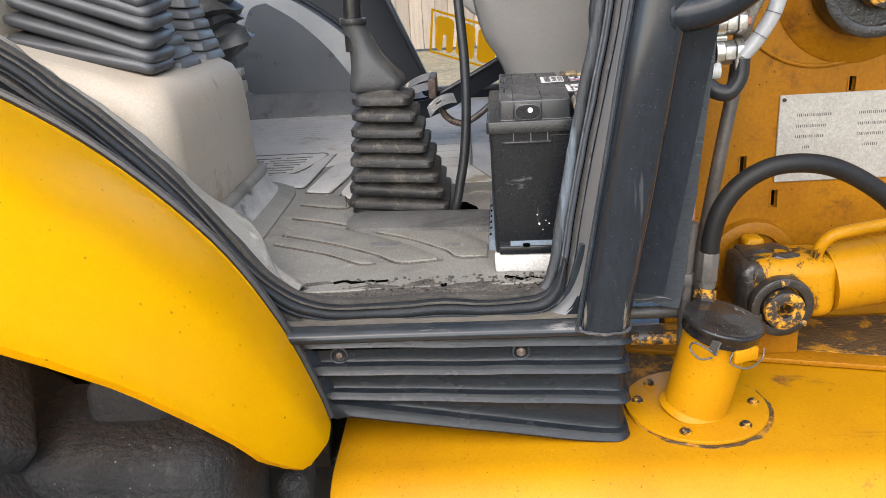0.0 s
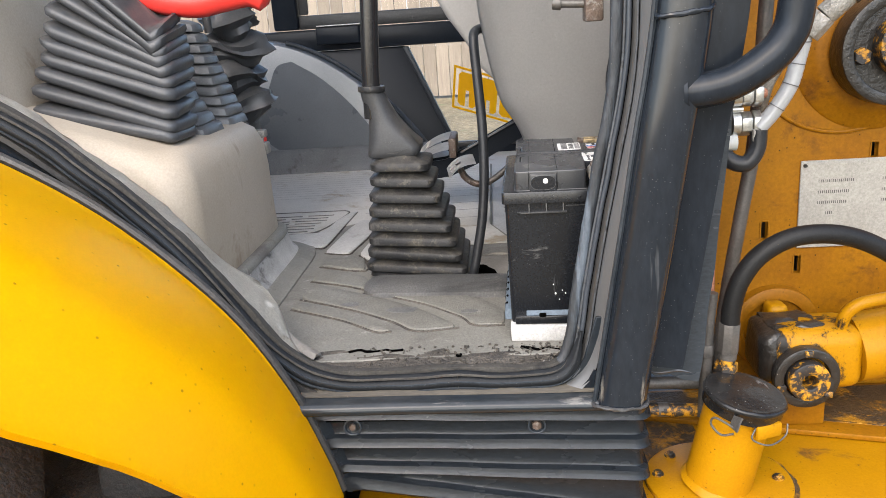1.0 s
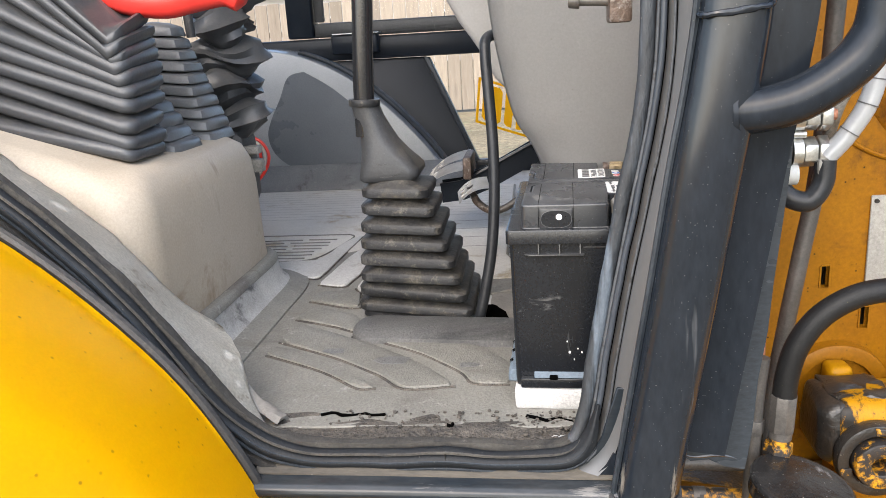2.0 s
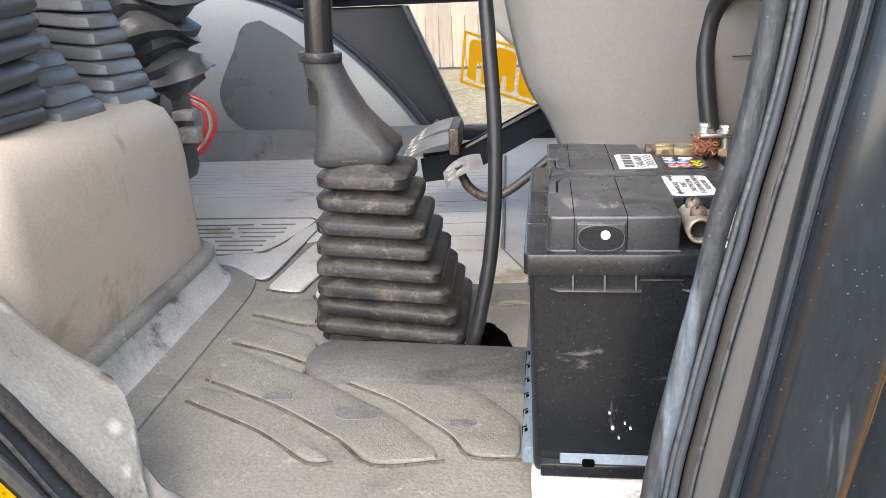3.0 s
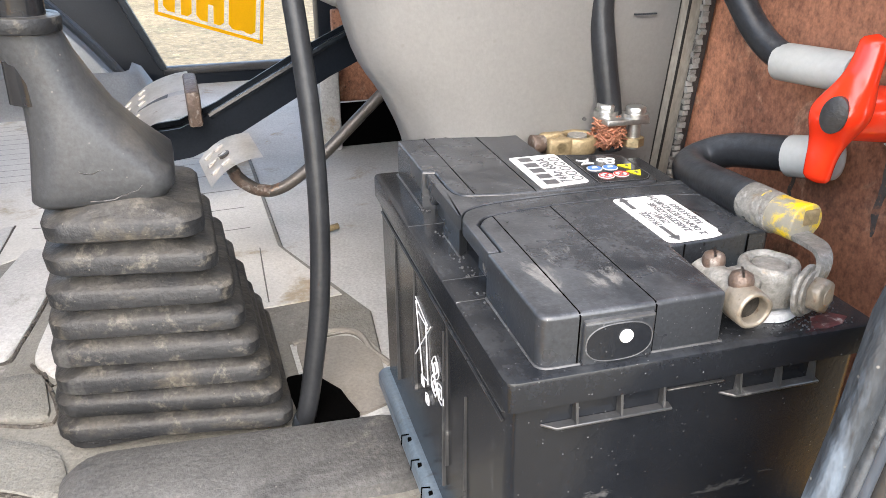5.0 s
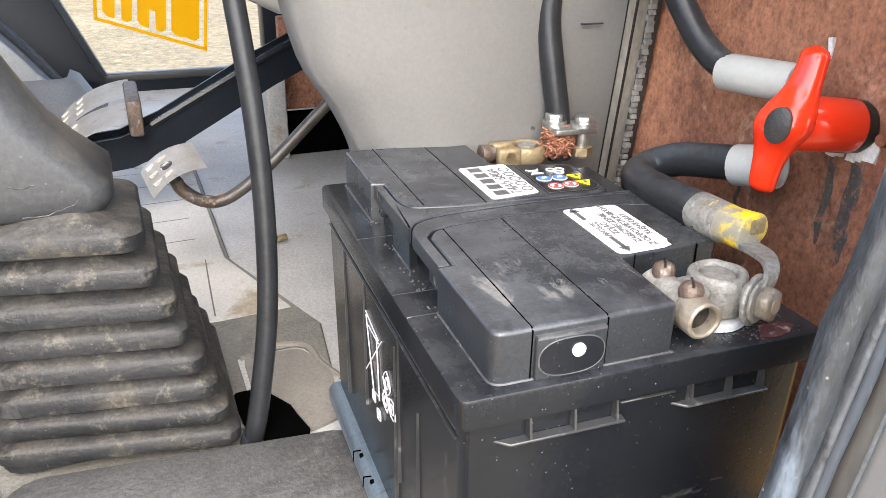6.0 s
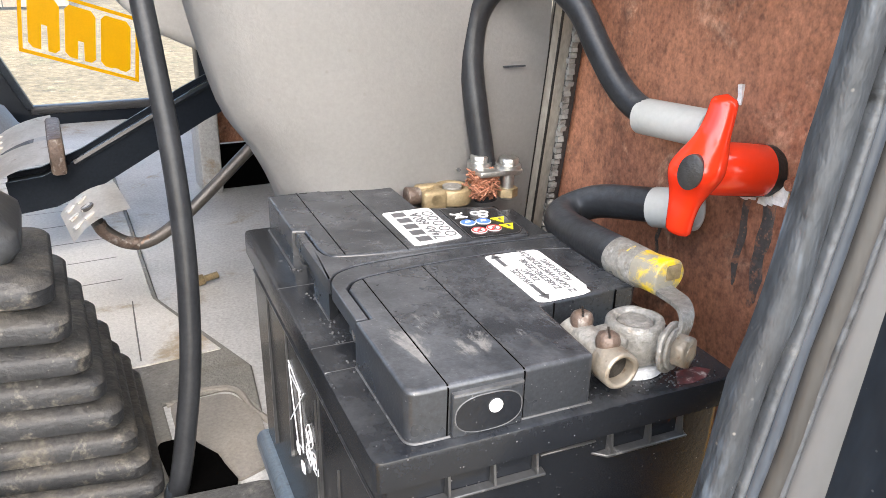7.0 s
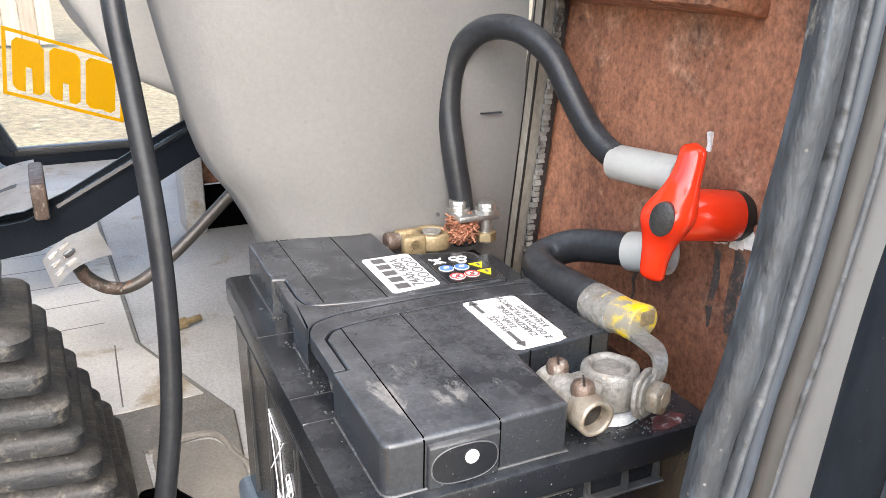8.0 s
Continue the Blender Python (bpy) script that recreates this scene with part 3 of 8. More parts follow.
def thing(name, at, label, category, group="", kind=""):
    ob = new(name)
    ob.empty_display_size = 0.03
    ob.location = at
    ORIGIN[ob.name] = Vector(at)
    return tagged(ob, label, category, group, kind)


def part(name, bm, material, parent, label="", smooth=38):
    """One mesh, given in world places, as a part of a thing or of a part."""
    base = ORIGIN[parent.name]
    bmesh.ops.translate(bm, verts=bm.verts[:], vec=-base)
    ob = new(name, finish(bm, name, material, smooth))
    ob.parent = parent
    ORIGIN[ob.name] = base
    return tagged(ob, label)


def setting(name, bm, material, label, category, smooth=38):
    ob = new(name, finish(bm, name, material, smooth))
    ORIGIN[ob.name] = Vector((0, 0, 0))
    return tagged(ob, label, category, kind="structure")


def bevel(bm, r, seg=2, angle=30, geom=None):
    edges = geom or [e for e in bm.edges if len(e.link_faces) == 2 and e.calc_face_angle(0) > radians(angle)]
    bmesh.ops.bevel(bm, geom=edges, offset=r, segments=seg, affect="EDGES", profile=0.5, clamp_overlap=True)
    return bm


def join(*bms):
    out = bmesh.new()
    for b in bms:
        me = bpy.data.meshes.new("tmp")
        b.to_mesh(me)
        b.free()
        out.from_mesh(me)
        bpy.data.meshes.remove(me)
    return out


def box(lo, hi, r=0.0, seg=2, turn=0.0, pivot=None):
    bm = bmesh.new()
    lo, hi = Vector(lo), Vector(hi)
    bmesh.ops.create_cube(bm, size=1, matrix=Matrix.Translation((lo + hi) / 2) @ Matrix.Diagonal((*(hi - lo), 1)))
    if r:
        bevel(bm, r, seg)
    if turn:
        bmesh.ops.rotate(bm, verts=bm.verts[:], cent=Vector(pivot) if pivot else (lo + hi) / 2, matrix=Matrix.Rotation(radians(turn), 3, "Z"))
    return bm


def prism(poly, axis, a, b, r=0.0, seg=2):
    """A polygon given in the two other axes (in x, y, z order), drawn out along axis from a to b."""
    bm = bmesh.new()

    def at(p, v):
        return {"x": (v, p[0], p[1]), "y": (p[0], v, p[1]), "z": (p[0], p[1], v)}[axis]
    lo = [bm.verts.new(at(p, a)) for p in poly]
    hi = [bm.verts.new(at(p, b)) for p in poly]
    bm.faces.new(lo)
    bm.faces.new(hi[::-1])
    for i in range(len(poly)):
        j = (i + 1) % len(poly)
        bm.faces.new((lo[i], hi[i], hi[j], lo[j]))
    bmesh.ops.recalc_face_normals(bm, faces=bm.faces[:])
    if r:
        bevel(bm, r, seg)
    return bm


def smooth_path(pts, n=6):
    pts = [Vector(p) for p in pts]
    ext = [2 * pts[0] - pts[1]] + pts + [2 * pts[-1] - pts[-2]]
    out = []
    for i in range(1, len(ext) - 2):
        p0, p1, p2, p3 = ext[i - 1:i + 3]
        for k in range(n):
            t = k / n
            out.append(0.5 * (2 * p1 + (p2 - p0) * t + (2 * p0 - 5 * p1 + 4 * p2 - p3) * t * t + (3 * p1 - p0 - 3 * p2 + p3) * t ** 3))
    return out + [pts[-1]]


def sweep(path, section, up=(0, 0, 1), closed=True, caps=True, scales=None):
    """A section of (sideways, upward) pairs carried along a path."""
    bm = bmesh.new()
    path = [Vector(p) for p in path]
    rings, side = [], None
    for i, p in enumerate(path):
        d = (path[min(i + 1, len(path) - 1)] - path[max(i - 1, 0)]).normalized()
        if side is None:
            side = d.cross(Vector(up))
            if side.length < 1e-4:
                side = d.cross(Vector((1, 0, 0)))
        side = (side - d * side.dot(d)).normalized()
        u = side.cross(d)
        s = scales[i] if scales else 1.0
        rings.append([bm.verts.new(p + side * a * s + u * b * s) for a, b in section])
    m = len(section)
    for r0, r1 in zip(rings, rings[1:]):
        for k in range(m if closed else m - 1):
            bm.faces.new((r0[k], r0[(k + 1) % m], r1[(k + 1) % m], r1[k]))
    if caps and closed:
        bm.faces.new(rings[0][::-1])
        bm.faces.new(rings[-1])
    return bm


def ring(r, n=12):
    return [(r * math.cos(2 * math.pi * k / n), r * math.sin(2 * math.pi * k / n)) for k in range(n)]


def tube(pts, r, n=12, smooth=6, scales=None):
    path = smooth_path(pts, smooth) if smooth > 1 else pts
    return sweep(path, ring(r, n), scales=scales)


def rod(p, q, r, r2=None, n=20, edge=0.0):
    p, q = Vector(p), Vector(q)
    bm = bmesh.new()
    bmesh.ops.create_cone(bm, cap_ends=True, segments=n, radius1=r, radius2=r if r2 is None else r2, depth=(q - p).length,
                          matrix=Matrix.Translation((p + q) / 2) @ (q - p).to_track_quat("Z", "Y").to_matrix().to_4x4())
    if edge:
        bevel(bm, edge, 2, 50)
    return bm


def pipe_ring(p, q, r_out, r_in, n=24, edge=0.0):
    """A hollow cylinder from p to q."""
    p, q = Vector(p), Vector(q)
    m = (q - p).to_track_quat("Z", "Y").to_matrix()
    bm = bmesh.new()
    loops = []
    for r, c in ((r_out, p), (r_out, q), (r_in, q), (r_in, p)):
        loops.append([bm.verts.new(c + m @ Vector((r * math.cos(2 * math.pi * k / n), r * math.sin(2 * math.pi * k / n), 0))) for k in range(n)])
    for i in range(4):
        a, b = loops[i], loops[(i + 1) % 4]
        for k in range(n):
            bm.faces.new((a[k], a[(k + 1) % n], b[(k + 1) % n], b[k]))
    bmesh.ops.recalc_face_normals(bm, faces=bm.faces[:])
    if edge:
        bevel(bm, edge, 2, 50)
    return bm


def bolt(p, d, r=0.008, h=0.006, washer=0.0):
    """A hexagon head on a washer at p, facing along d."""
    p, d = Vector(p), Vector(d).normalized()
    b = rod(p, p + d * h, r, r, 6)
    bevel(b, r * 0.12, 1, 40)
    if washer:
        b = join(b, rod(p - d * 0.0015, p + d * 0.0012, washer, washer, 18))
    return b


def loft(loops, caps=True):
    bm = bmesh.new()
    rings = [[bm.verts.new(p) for p in lp] for lp in loops]
    m = len(rings[0])
    for a, b in zip(rings, rings[1:]):
        for k in range(m):
            bm.faces.new((a[k], a[(k + 1) % m], b[(k + 1) % m], b[k]))
    if caps:
        bm.faces.new(rings[0][::-1])
        bm.faces.new(rings[-1])
    return bm


def rrect(x0, y0, x1, y1, r, z, n=4, skew=(0, 0)):
    """A rounded rectangle as a loop of points at height z."""
    out = []
    for cx, cy, a0 in ((x1 - r, y1 - r, 0), (x0 + r, y1 - r, 90), (x0 + r, y0 + r, 180), (x1 - r, y0 + r, 270)):
        for k in range(n + 1):
            a = radians(a0 + 90 * k / n)
            x, y = cx + r * math.cos(a), cy + r * math.sin(a)
            out.append(Vector((x + skew[0] * (y - y0), y + skew[1] * (x - x0), z)))
    return out


def wobble(bm, amount, scale, seed=0.0):
    for v in bm.verts:
        v.co += noise.noise_vector(v.co * scale + Vector((seed, seed * 0.7, 0))) * amount
    return bm


def fine(bm, cuts=1):
    bmesh.ops.subdivide_edges(bm, edges=bm.edges[:], cuts=cuts, use_grid_fill=True)
    return bm


def words(name, text, size, m, material, parent, label="", extrude=0.0002):
    """Letters in the built-in font, turned into a mesh at the pose m."""
    cu = bpy.data.curves.new(name, "FONT")
    cu.body, cu.size, cu.extrude = text, size, extrude
    cu.resolution_u = 3
    ob = bpy.data.objects.new(name, cu)
    scene.collection.objects.link(ob)
    bpy.context.view_layer.update()
    me = bpy.data.meshes.new_from_object(ob.evaluated_get(bpy.context.evaluated_depsgraph_get()))
    bpy.data.objects.remove(ob)
    bm = bmesh.new()
    bm.from_mesh(me)
    bpy.data.meshes.remove(me)
    bmesh.ops.transform(bm, matrix=m, verts=bm.verts[:])
    return part(name, bm, material, parent, label)


def plate(poly, z0, z1, m=None, r=0.0):
    bm = prism(poly, "z", z0, z1, r)
    if m is not None:
        bmesh.ops.transform(bm, matrix=m, verts=bm.verts[:])
    return bm


def moved(bm, m):
    bmesh.ops.transform(bm, matrix=m, verts=bm.verts[:])
    return bm


# ---- the ground and what stands beyond the cab ----
g = bmesh.new()
bmesh.ops.create_grid(g, x_segments=60, y_segments=60, size=60)
for v in g.verts:
    v.co.z = 0.05 * noise.noise(v.co * 0.25) - 0.03
far = bmesh.ops.extrude_edge_only(g, edges=[e for e in g.edges if e.is_boundary])["geom"]
for v in (e for e in far if isinstance(e, bmesh.types.BMVert)):
    v.co.x *= 30
    v.co.y *= 30
setting("ground", g, GROUND, "dry straw-coloured grass and bare earth", "ground")

fence = thing("plank_fence", (-4.0, 15.0, 0), "weathered brown wooden plank fence beside the yard", "fence")
for i in range(44):
    x = -10.6 + i * 0.25
    h = 2.2 + random.uniform(-0.05, 0.05)
    part("board", box((x, 15.0, 0.02), (x + 0.235, 15.03, h), 0.004, 1), PLANK, fence)
for z in (0.5, 1.6):
    part("rail", box((-10.65, 15.03, z), (0.4, 15.09, z + 0.1)), PLANK, fence)
shed = thing("rendered_building", (4, 45, 0), "pale rendered outbuilding with a low pitched roof", "building")
part("wall", box((-16, 45, 0), (18, 45.3, 4.2)), RENDER_WALL, shed)
part("roof", prism([(44.4, 4.1), (48.2, 6.3), (52, 4.1), (52, 4.3), (48.2, 6.5), (44.4, 4.3)], "x", -16.4, 18.4), DARKMETAL, shed)
for x in (-12, -6, 0.5, 6, 12):
    w = part("window", box((x, 44.95, 1.4), (x + 1.4, 45.0, 2.8)), SIGNWHITE, shed)
    part("pane", box((x + 0.1, 44.93, 1.5), (x + 1.3, 44.95, 2.7)), FRAME_CLEAN, w)
pile = thing("log_stack", (-1.0, 6.4, 0), "low stack of grey sawn timber lying on the grass", "timber")
for i in range(5):
    part("beam", box((-1.6 + i * 0.16, 6.0, 0.0), (-1.46 + i * 0.16, 8.6, 0.13), 0.01, 1, turn=6), PLANK, pile)

# ---- cab shell ----
FL = 1.09                       # top of the cab floor
setting("floor", prism([(-1.45, -0.068), (0.14, -0.068), (0.14, 0.012), (0.247, 0.012), (0.247, 1.52), (-1.45, 1.52)], "z", FL - 0.05, FL), FLOORMETAL, "worn grey sheet-steel cab floor with a ribbed rubber mat", "floor")
setting("ceiling", box((-1.5, -0.12, 2.42), (0.32, 1.6, 2.5), 0.03), CONSOLE, "pale grey cab roof lining", "ceiling")

# bulkhead in front: rusty plate on the near side, plain beyond
bulk = setting("wall_front", box((0.248, 0.013, 1.092), (0.262, 0.262, 1.60), 0.001, 1), RUST, "rusty brown steel bulkhead plate with drips of old paint", "wall")
setting("wall_front_far", box((0.248, 0.266, 1.092), (0.262, 1.50, 1.42), 0.001, 1), RUST, "rusty brown bulkhead behind the pedals", "wall")
b = prism([(0.206, 1.474), (0.248, 1.467), (0.248, 1.52), (0.206, 1.52)], "y", 0.052, 0.205, 0.003)
setting("trim_bulkhead_flange", b, RUST, "rusty folded flange above the bulkhead plate", "trim")
# streaks of old paint under the switch
for i, (y, z0, z1, w) in enumerate(((0.0622, 1.292, 1.347, 0.0056), (0.0468, 1.284, 1.350, 0.0100), (0.1290, 1.279, 1.306, 0.0032))):
    n = 14
    lo = []
    for k in range(n + 1):
        f = k / n
        z = z1 + (z0 - z1) * f
        h = w * 0.5 * (1 - 0.35 * f ** 3) * (1 + 0.10 * math.sin(f * 19 + i)) * (0.25 if k == n else 1)
        c = y + 0.03 * (z1 - z) + 0.0008 * math.sin(f * 11 + 2 * i)
        lo.append([Vector((0.2483, c - h, z)), Vector((0.2475, c - h * 0.8, z)), Vector((0.2475, c + h * 0.8, z)), Vector((0.2483, c + h, z))])
    part("paint_drip", wobble(loft(lo), 0.0006, 160, i), DRIP, bulk, "blotchy dark dried paint drip")
for i, (y, z, w, h) in enumerate(((0.080, 1.400, 0.0024, 0.011), (0.0650, 1.3485, 0.0065, 0.007), (0.0420, 1.3535, 0.0105, 0.011), (0.0520, 1.3490, 0.0050, 0.008), (0.0590, 1.3485, 0.0035, 0.006), (0.0480, 1.3500, 0.0045, 0.007))):
    s = wobble(fine(box((0.2462, y - w / 2, z - h / 2), (0.2484, y + w / 2, z + h / 2)), 2), 0.0016, 130, i + 4)
    part("paint_flake", s, LABEL, bulk, "flake of pale paint")
part("rivet", rod((0.248, 0.0345, 1.3615), (0.2435, 0.0345, 1.3615), 0.0042, 0.0032, 14), COPPER, bulk, "pinkish rivet head")

# rubber-edged trim strip between dash and bulkhead
strip = thing("edge_trim_strip", (0.24, 0.25, 1.2), "worn metal trim strip with a serrated rubber edge", "trim strip")
path = smooth_path([(0.234, 0.268, 1.12), (0.235, 0.258, 1.25), (0.235, 0.244, 1.36), (0.234, 0.232, 1.45), (0.232, 0.224, 1.52), (0.230, 0.216, 1.62)], 8)
part("channel", sweep(path, [(-0.004, -0.006), (0.004, -0.006), (0.0065, 0.002), (0.004, 0.010), (-0.004, 0.010), (-0.0045, 0)], up=(0, 1, 0)), CHANNEL, strip, "scuffed bright metal channel")
part("backing", sweep([p + Vector((0.006, 0.003, 0)) for p in path], [(-0.004, -0.016), (0.002, -0.016), (0.002, 0.016), (-0.004, 0.016)], up=(0, 1, 0)), RUBBER, strip)
for dx, dy, r in ((-0.0048, -0.0052, 0.0011), (-0.0062, 0.0030, 0.0009)):
    part("groove", sweep([p + Vector((dx, dy, 0)) for p in path], ring(r, 6), up=(0, 1, 0)), GREASE, strip, "thin dark line along the channel")
teeth = bmesh.new()
for i in range(0, 120):
    k = i / 120 * (len(path) - 1)
    p = path[int(k)].lerp(path[min(int(k) + 1, len(path) - 1)], k - int(k)) + Vector((0.001, -0.0155 - 0.0010 * math.sin(i * 2.4) + 0.0006 * math.sin(i * 0.9), 0))
    bmesh.ops.create_cube(teeth, size=1, matrix=Matrix.Translation(p) @ Matrix.Rotation(0.35 * math.sin(i * 1.7), 4, "X") @ Matrix.Diagonal((0.005, 0.0026 + 0.0011 * math.sin(i * 3.1), 0.0036 + 0.0004 * math.sin(i * 5.3), 1)))
tagged(part("serrated_edge", teeth, TRIM, strip, "serrated grey rubber lip"), kind="stuff")

# far side wall: lower panel, wheel arch, slanted post, rails and windows
YW = 1.5
wall = setting("wall_left", prism([(-1.45, 1.0), (0.30, 1.0), (0.30, 1.118), (-0.13, 1.118), (-0.268, 1.425), (-1.45, 1.425)], "y", YW, YW + 0.05, 0.004),
               FRAME_CLEAN, "dark navy painted side wall under the windows", "wall")
setting("trim_rail_left", box((-1.45, YW - 0.02, 1.427), (0.30, YW + 0.055, 1.49), 0.008), FRAME_CLEAN, "dark navy window rail along the far side", "trim")
setting("trim_post_left", box((-0.655, YW - 0.015, 1.492), (-0.58, YW + 0.055, 2.42), 0.008), FRAME_CLEAN, "dark window post on the far side", "trim")
setting("trim_post_front", box((0.22, YW - 0.015, 1.492), (0.30, YW + 0.055, 2.42), 0.008), FRAME_CLEAN, "dark front corner post", "trim")
setting("trim_post_lower", box((0.19, YW - 0.01, 1.12), (0.30, YW + 0.045, 1.425), 0.006), FRAME_CLEAN, "dark front corner post, lower part", "trim")
win = setting("window_1", box((-0.58, YW - 0.002, 1.492), (0.22, YW + 0.012, 1.532), 0.006), RUBBER, "upper side window in a black rubber frame", "window")
part("window_frame", box((-0.578, YW - 0.002, 1.534), (-0.548, YW + 0.012, 2.40), 0.006), RUBBER, win)
pane = part("pane", box((-0.55, YW + 0.02, 1.53), (0.22, YW + 0.024, 2.40)), GLASS, win)
pane.visible_shadow = False
win = setting("window_2", box((-0.135, YW - 0.004, 1.112), (0.20, YW + 0.02, 1.128), 0.004), RUBBER, "slant-cornered lower side window with a yellow decal", "window")
part("window_frame", prism([(-0.142, 1.124), (-0.126, 1.124), (-0.256, 1.424), (-0.272, 1.424)], "y", YW - 0.006, YW + 0.02, 0.003), SEAL, win, "grey rubber window edge")
pane = part("pane", prism([(-0.135, 1.12), (0.20, 1.12), (0.20, 1.43), (-0.27, 1.43)], "y", YW + 0.03, YW + 0.034), GLASS, win)
pane.visible_shadow = False
latch = thing("window_latch", (-0.45, 1.47, 1.44), "small dark metal latch box on the window rail", "latch")
part("cover", box((-0.52, 1.44, 1.445), (-0.39, 1.482, 1.496), 0.006), FRAME_CLEAN, latch)
part("top_plate", box((-0.515, 1.437, 1.497), (-0.385, 1.482, 1.501), 0.001, 1), ZINC, latch, "bare metal top plate")

arch_line = [(-1.28, 1.10), (-1.22, 1.22), (-1.12, 1.34), (-0.99, 1.425), (-0.85, 1.468), (-0.72, 1.472), (-0.60, 1.452), (-0.49, 1.405), (-0.38, 1.325), (-0.28, 1.222), (-0.215, 1.135), (-0.195, 1.10)]
arch_path = [(p.x, p.z) for p in smooth_path([(x, 0, z) for x, z in arch_line], 5)]
arch = thing("wheel_arch", (-0.7, 1.4, FL), "smooth dark grey inner wheel arch across the cab", "wheel arch")
part("panel", prism(arch_path, "y", 1.335, YW - 0.001, 0.022, 3), ARCH, arch, smooth=30)
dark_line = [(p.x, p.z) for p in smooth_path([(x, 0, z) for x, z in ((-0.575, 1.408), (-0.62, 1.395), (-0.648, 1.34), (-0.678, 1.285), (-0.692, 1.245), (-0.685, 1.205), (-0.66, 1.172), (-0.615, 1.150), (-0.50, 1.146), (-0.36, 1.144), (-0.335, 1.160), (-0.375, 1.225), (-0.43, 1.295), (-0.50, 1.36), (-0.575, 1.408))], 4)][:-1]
part("dark_patch", prism(dark_line, "y", 1.3338, 1.3352), ARCHDARK, arch, "darker glossy patch")
part("edge_trim", sweep([(x + 0.012, 1.352, z + 0.006) for x, z in arch_path[30:]], ring(0.007, 8)), SEAL, arch, "pale worn rubber edge trim")
sk = sweep([(-1.2, 1.30, FL), (-0.6, 1.30, FL), (-0.2, 1.305, FL), (-0.165, 1.34, FL), (-0.16, 1.42, FL)], [(0.028, 0.0), (0.022, 0.016), (0.004, 0.028), (-0.014, 0.06), (-0.03, 0.068), (-0.03, 0.0)])
sk_thing = thing("floor_skirting", (-0.7, 1.3, FL), "grey rubber skirting moulded along the wheel arch", "skirting")
part("moulding", sk, FARCOVE, sk_thing)

# the decal on the lower window: plain yellow shapes in a frame
decal = thing("window_decal", (0, 1.53, 1.2), "yellow framed decal of plain blocks stuck on the window", "decal")
DX = Matrix.Translation((-0.137, YW + 0.0285, 1.232)) @ Matrix(((1, 0, 0.12, 0), (0, 1, 0, 0), (-0.345, 0, 1, 0), (0, 0, 0, 1)))


def decal_piece(poly, y=0.0):
    return moved(prism(poly, "y", y - 0.0003, y + 0.0003), DX)


DW, DH = 0.212, 0.128
part("border", join(*[decal_piece(p) for p in ([(0, 0), (DW, 0), (DW, 0.007), (0, 0.007)], [(0, DH - 0.007), (DW, DH - 0.007), (DW, DH), (0, DH)],
                                               [(0, 0.0071), (0.007, 0.0071), (0.007, DH - 0.0071), (0, DH - 0.0071)], [(DW - 0.007, 0.0071), (DW, 0.0071), (DW, DH - 0.0071), (DW - 0.007, DH - 0.0071)])]), DECAL, decal)
for x, lo, hi in ((0.016, 0.062, 0.112), (0.079, 0.05, 0.08), (0.142, 0.016, 0.062)):
    slab = [(x, 0.022), (x + 0.008, 0.014), (x + 0.022, 0.014), (x + 0.023, lo), (x + 0.033, lo), (x + 0.034, 0.014), (x + 0.046, 0.014), (x + 0.054, 0.022), (x + 0.054, 0.104), (x + 0.046, 0.114), (x + 0.008, 0.114), (x, 0.104)]
    part("block", decal_piece(slab), DECAL, decal)

# rear of the cab, closing it behind the seat
setting("wall_back", box((-1.5, -0.1, 1.0), (-1.45, 1.55, 1.55), 0.01), FRAME_CLEAN, "dark navy rear cab wall", "wall")
for i, y in enumerate((-0.09, 1.49)):
    setting("trim_rear_post_%d" % (i + 1), box((-1.5, y - 0.03, 1.55), (-1.42, y + 0.05, 2.42), 0.01), FRAME_CLEAN, "dark rear corner post", "trim")

# ---- near side door opening ----
# the arched edge of the opening, then the sill, then up the front post
open_line = [(-0.98, 1.58), (-0.80, 1.54), (-0.66, 1.49), (-0.55, 1.425), (-0.46, 1.352), (-0.38, 1.27), (-0.315, 1.185), (-0.27, 1.125), (-0.225, 1.096), (-0.16, 1.089), (-0.06, 1.091), (0.02, 1.088), (0.062, 1.098),
             (0.076, 1.132), (0.085, 1.19), (0.097, 1.26), (0.1125, 1.34), (0.127, 1.42), (0.132, 1.50), (0.129, 1.62), (0.105, 1.80), (0.075, 2.1), (0.04, 2.36)]
open_path = smooth_path([(x, 0, z) for x, z in open_line], 5)


def along_opening(off, y, lo=0, hi=None):
    """The opening's line moved outwards by off and set at depth y."""
    out = []
    for i, p in enumerate(open_path):
        d = (open_path[min(i + 1, len(open_path) - 1)] - open_path[max(i - 1, 0)]).normalized()
        n = Vector((d.z, 0, -d.x))
        q = p + n * off
        out.append(Vector((q.x, y, q.z)))
    return out[lo:hi]


seal = thing("door_seal", (0.0, -0.08, 1.09), "flattened grey-black rubber door seal round the opening", "door seal")
lip = [(0.0105 * math.cos(a) * (1 + 0.10 * math.cos(5 * a)), 0.0125 * math.sin(a) * (1 + 0.06 * math.cos(5 * a + 1))) for a in [2 * math.pi * k / 36 for k in range(36)]]
up_post = next(i for i, p in enumerate(open_path) if p.x > 0.068)
seal_end = up_post + 5
fade = [min(1.0, (seal_end - 0.4 - i) / 7) ** 0.8 for i in range(seal_end)]
sweepseal = sweep(along_opening(0.006, -0.092, 0, seal_end), lip, up=(0, 1, 0), scales=fade)
part("bulb", wobble(sweepseal, 0.0035, 18), SEALBLACK, seal, "squashed rubber bulb")
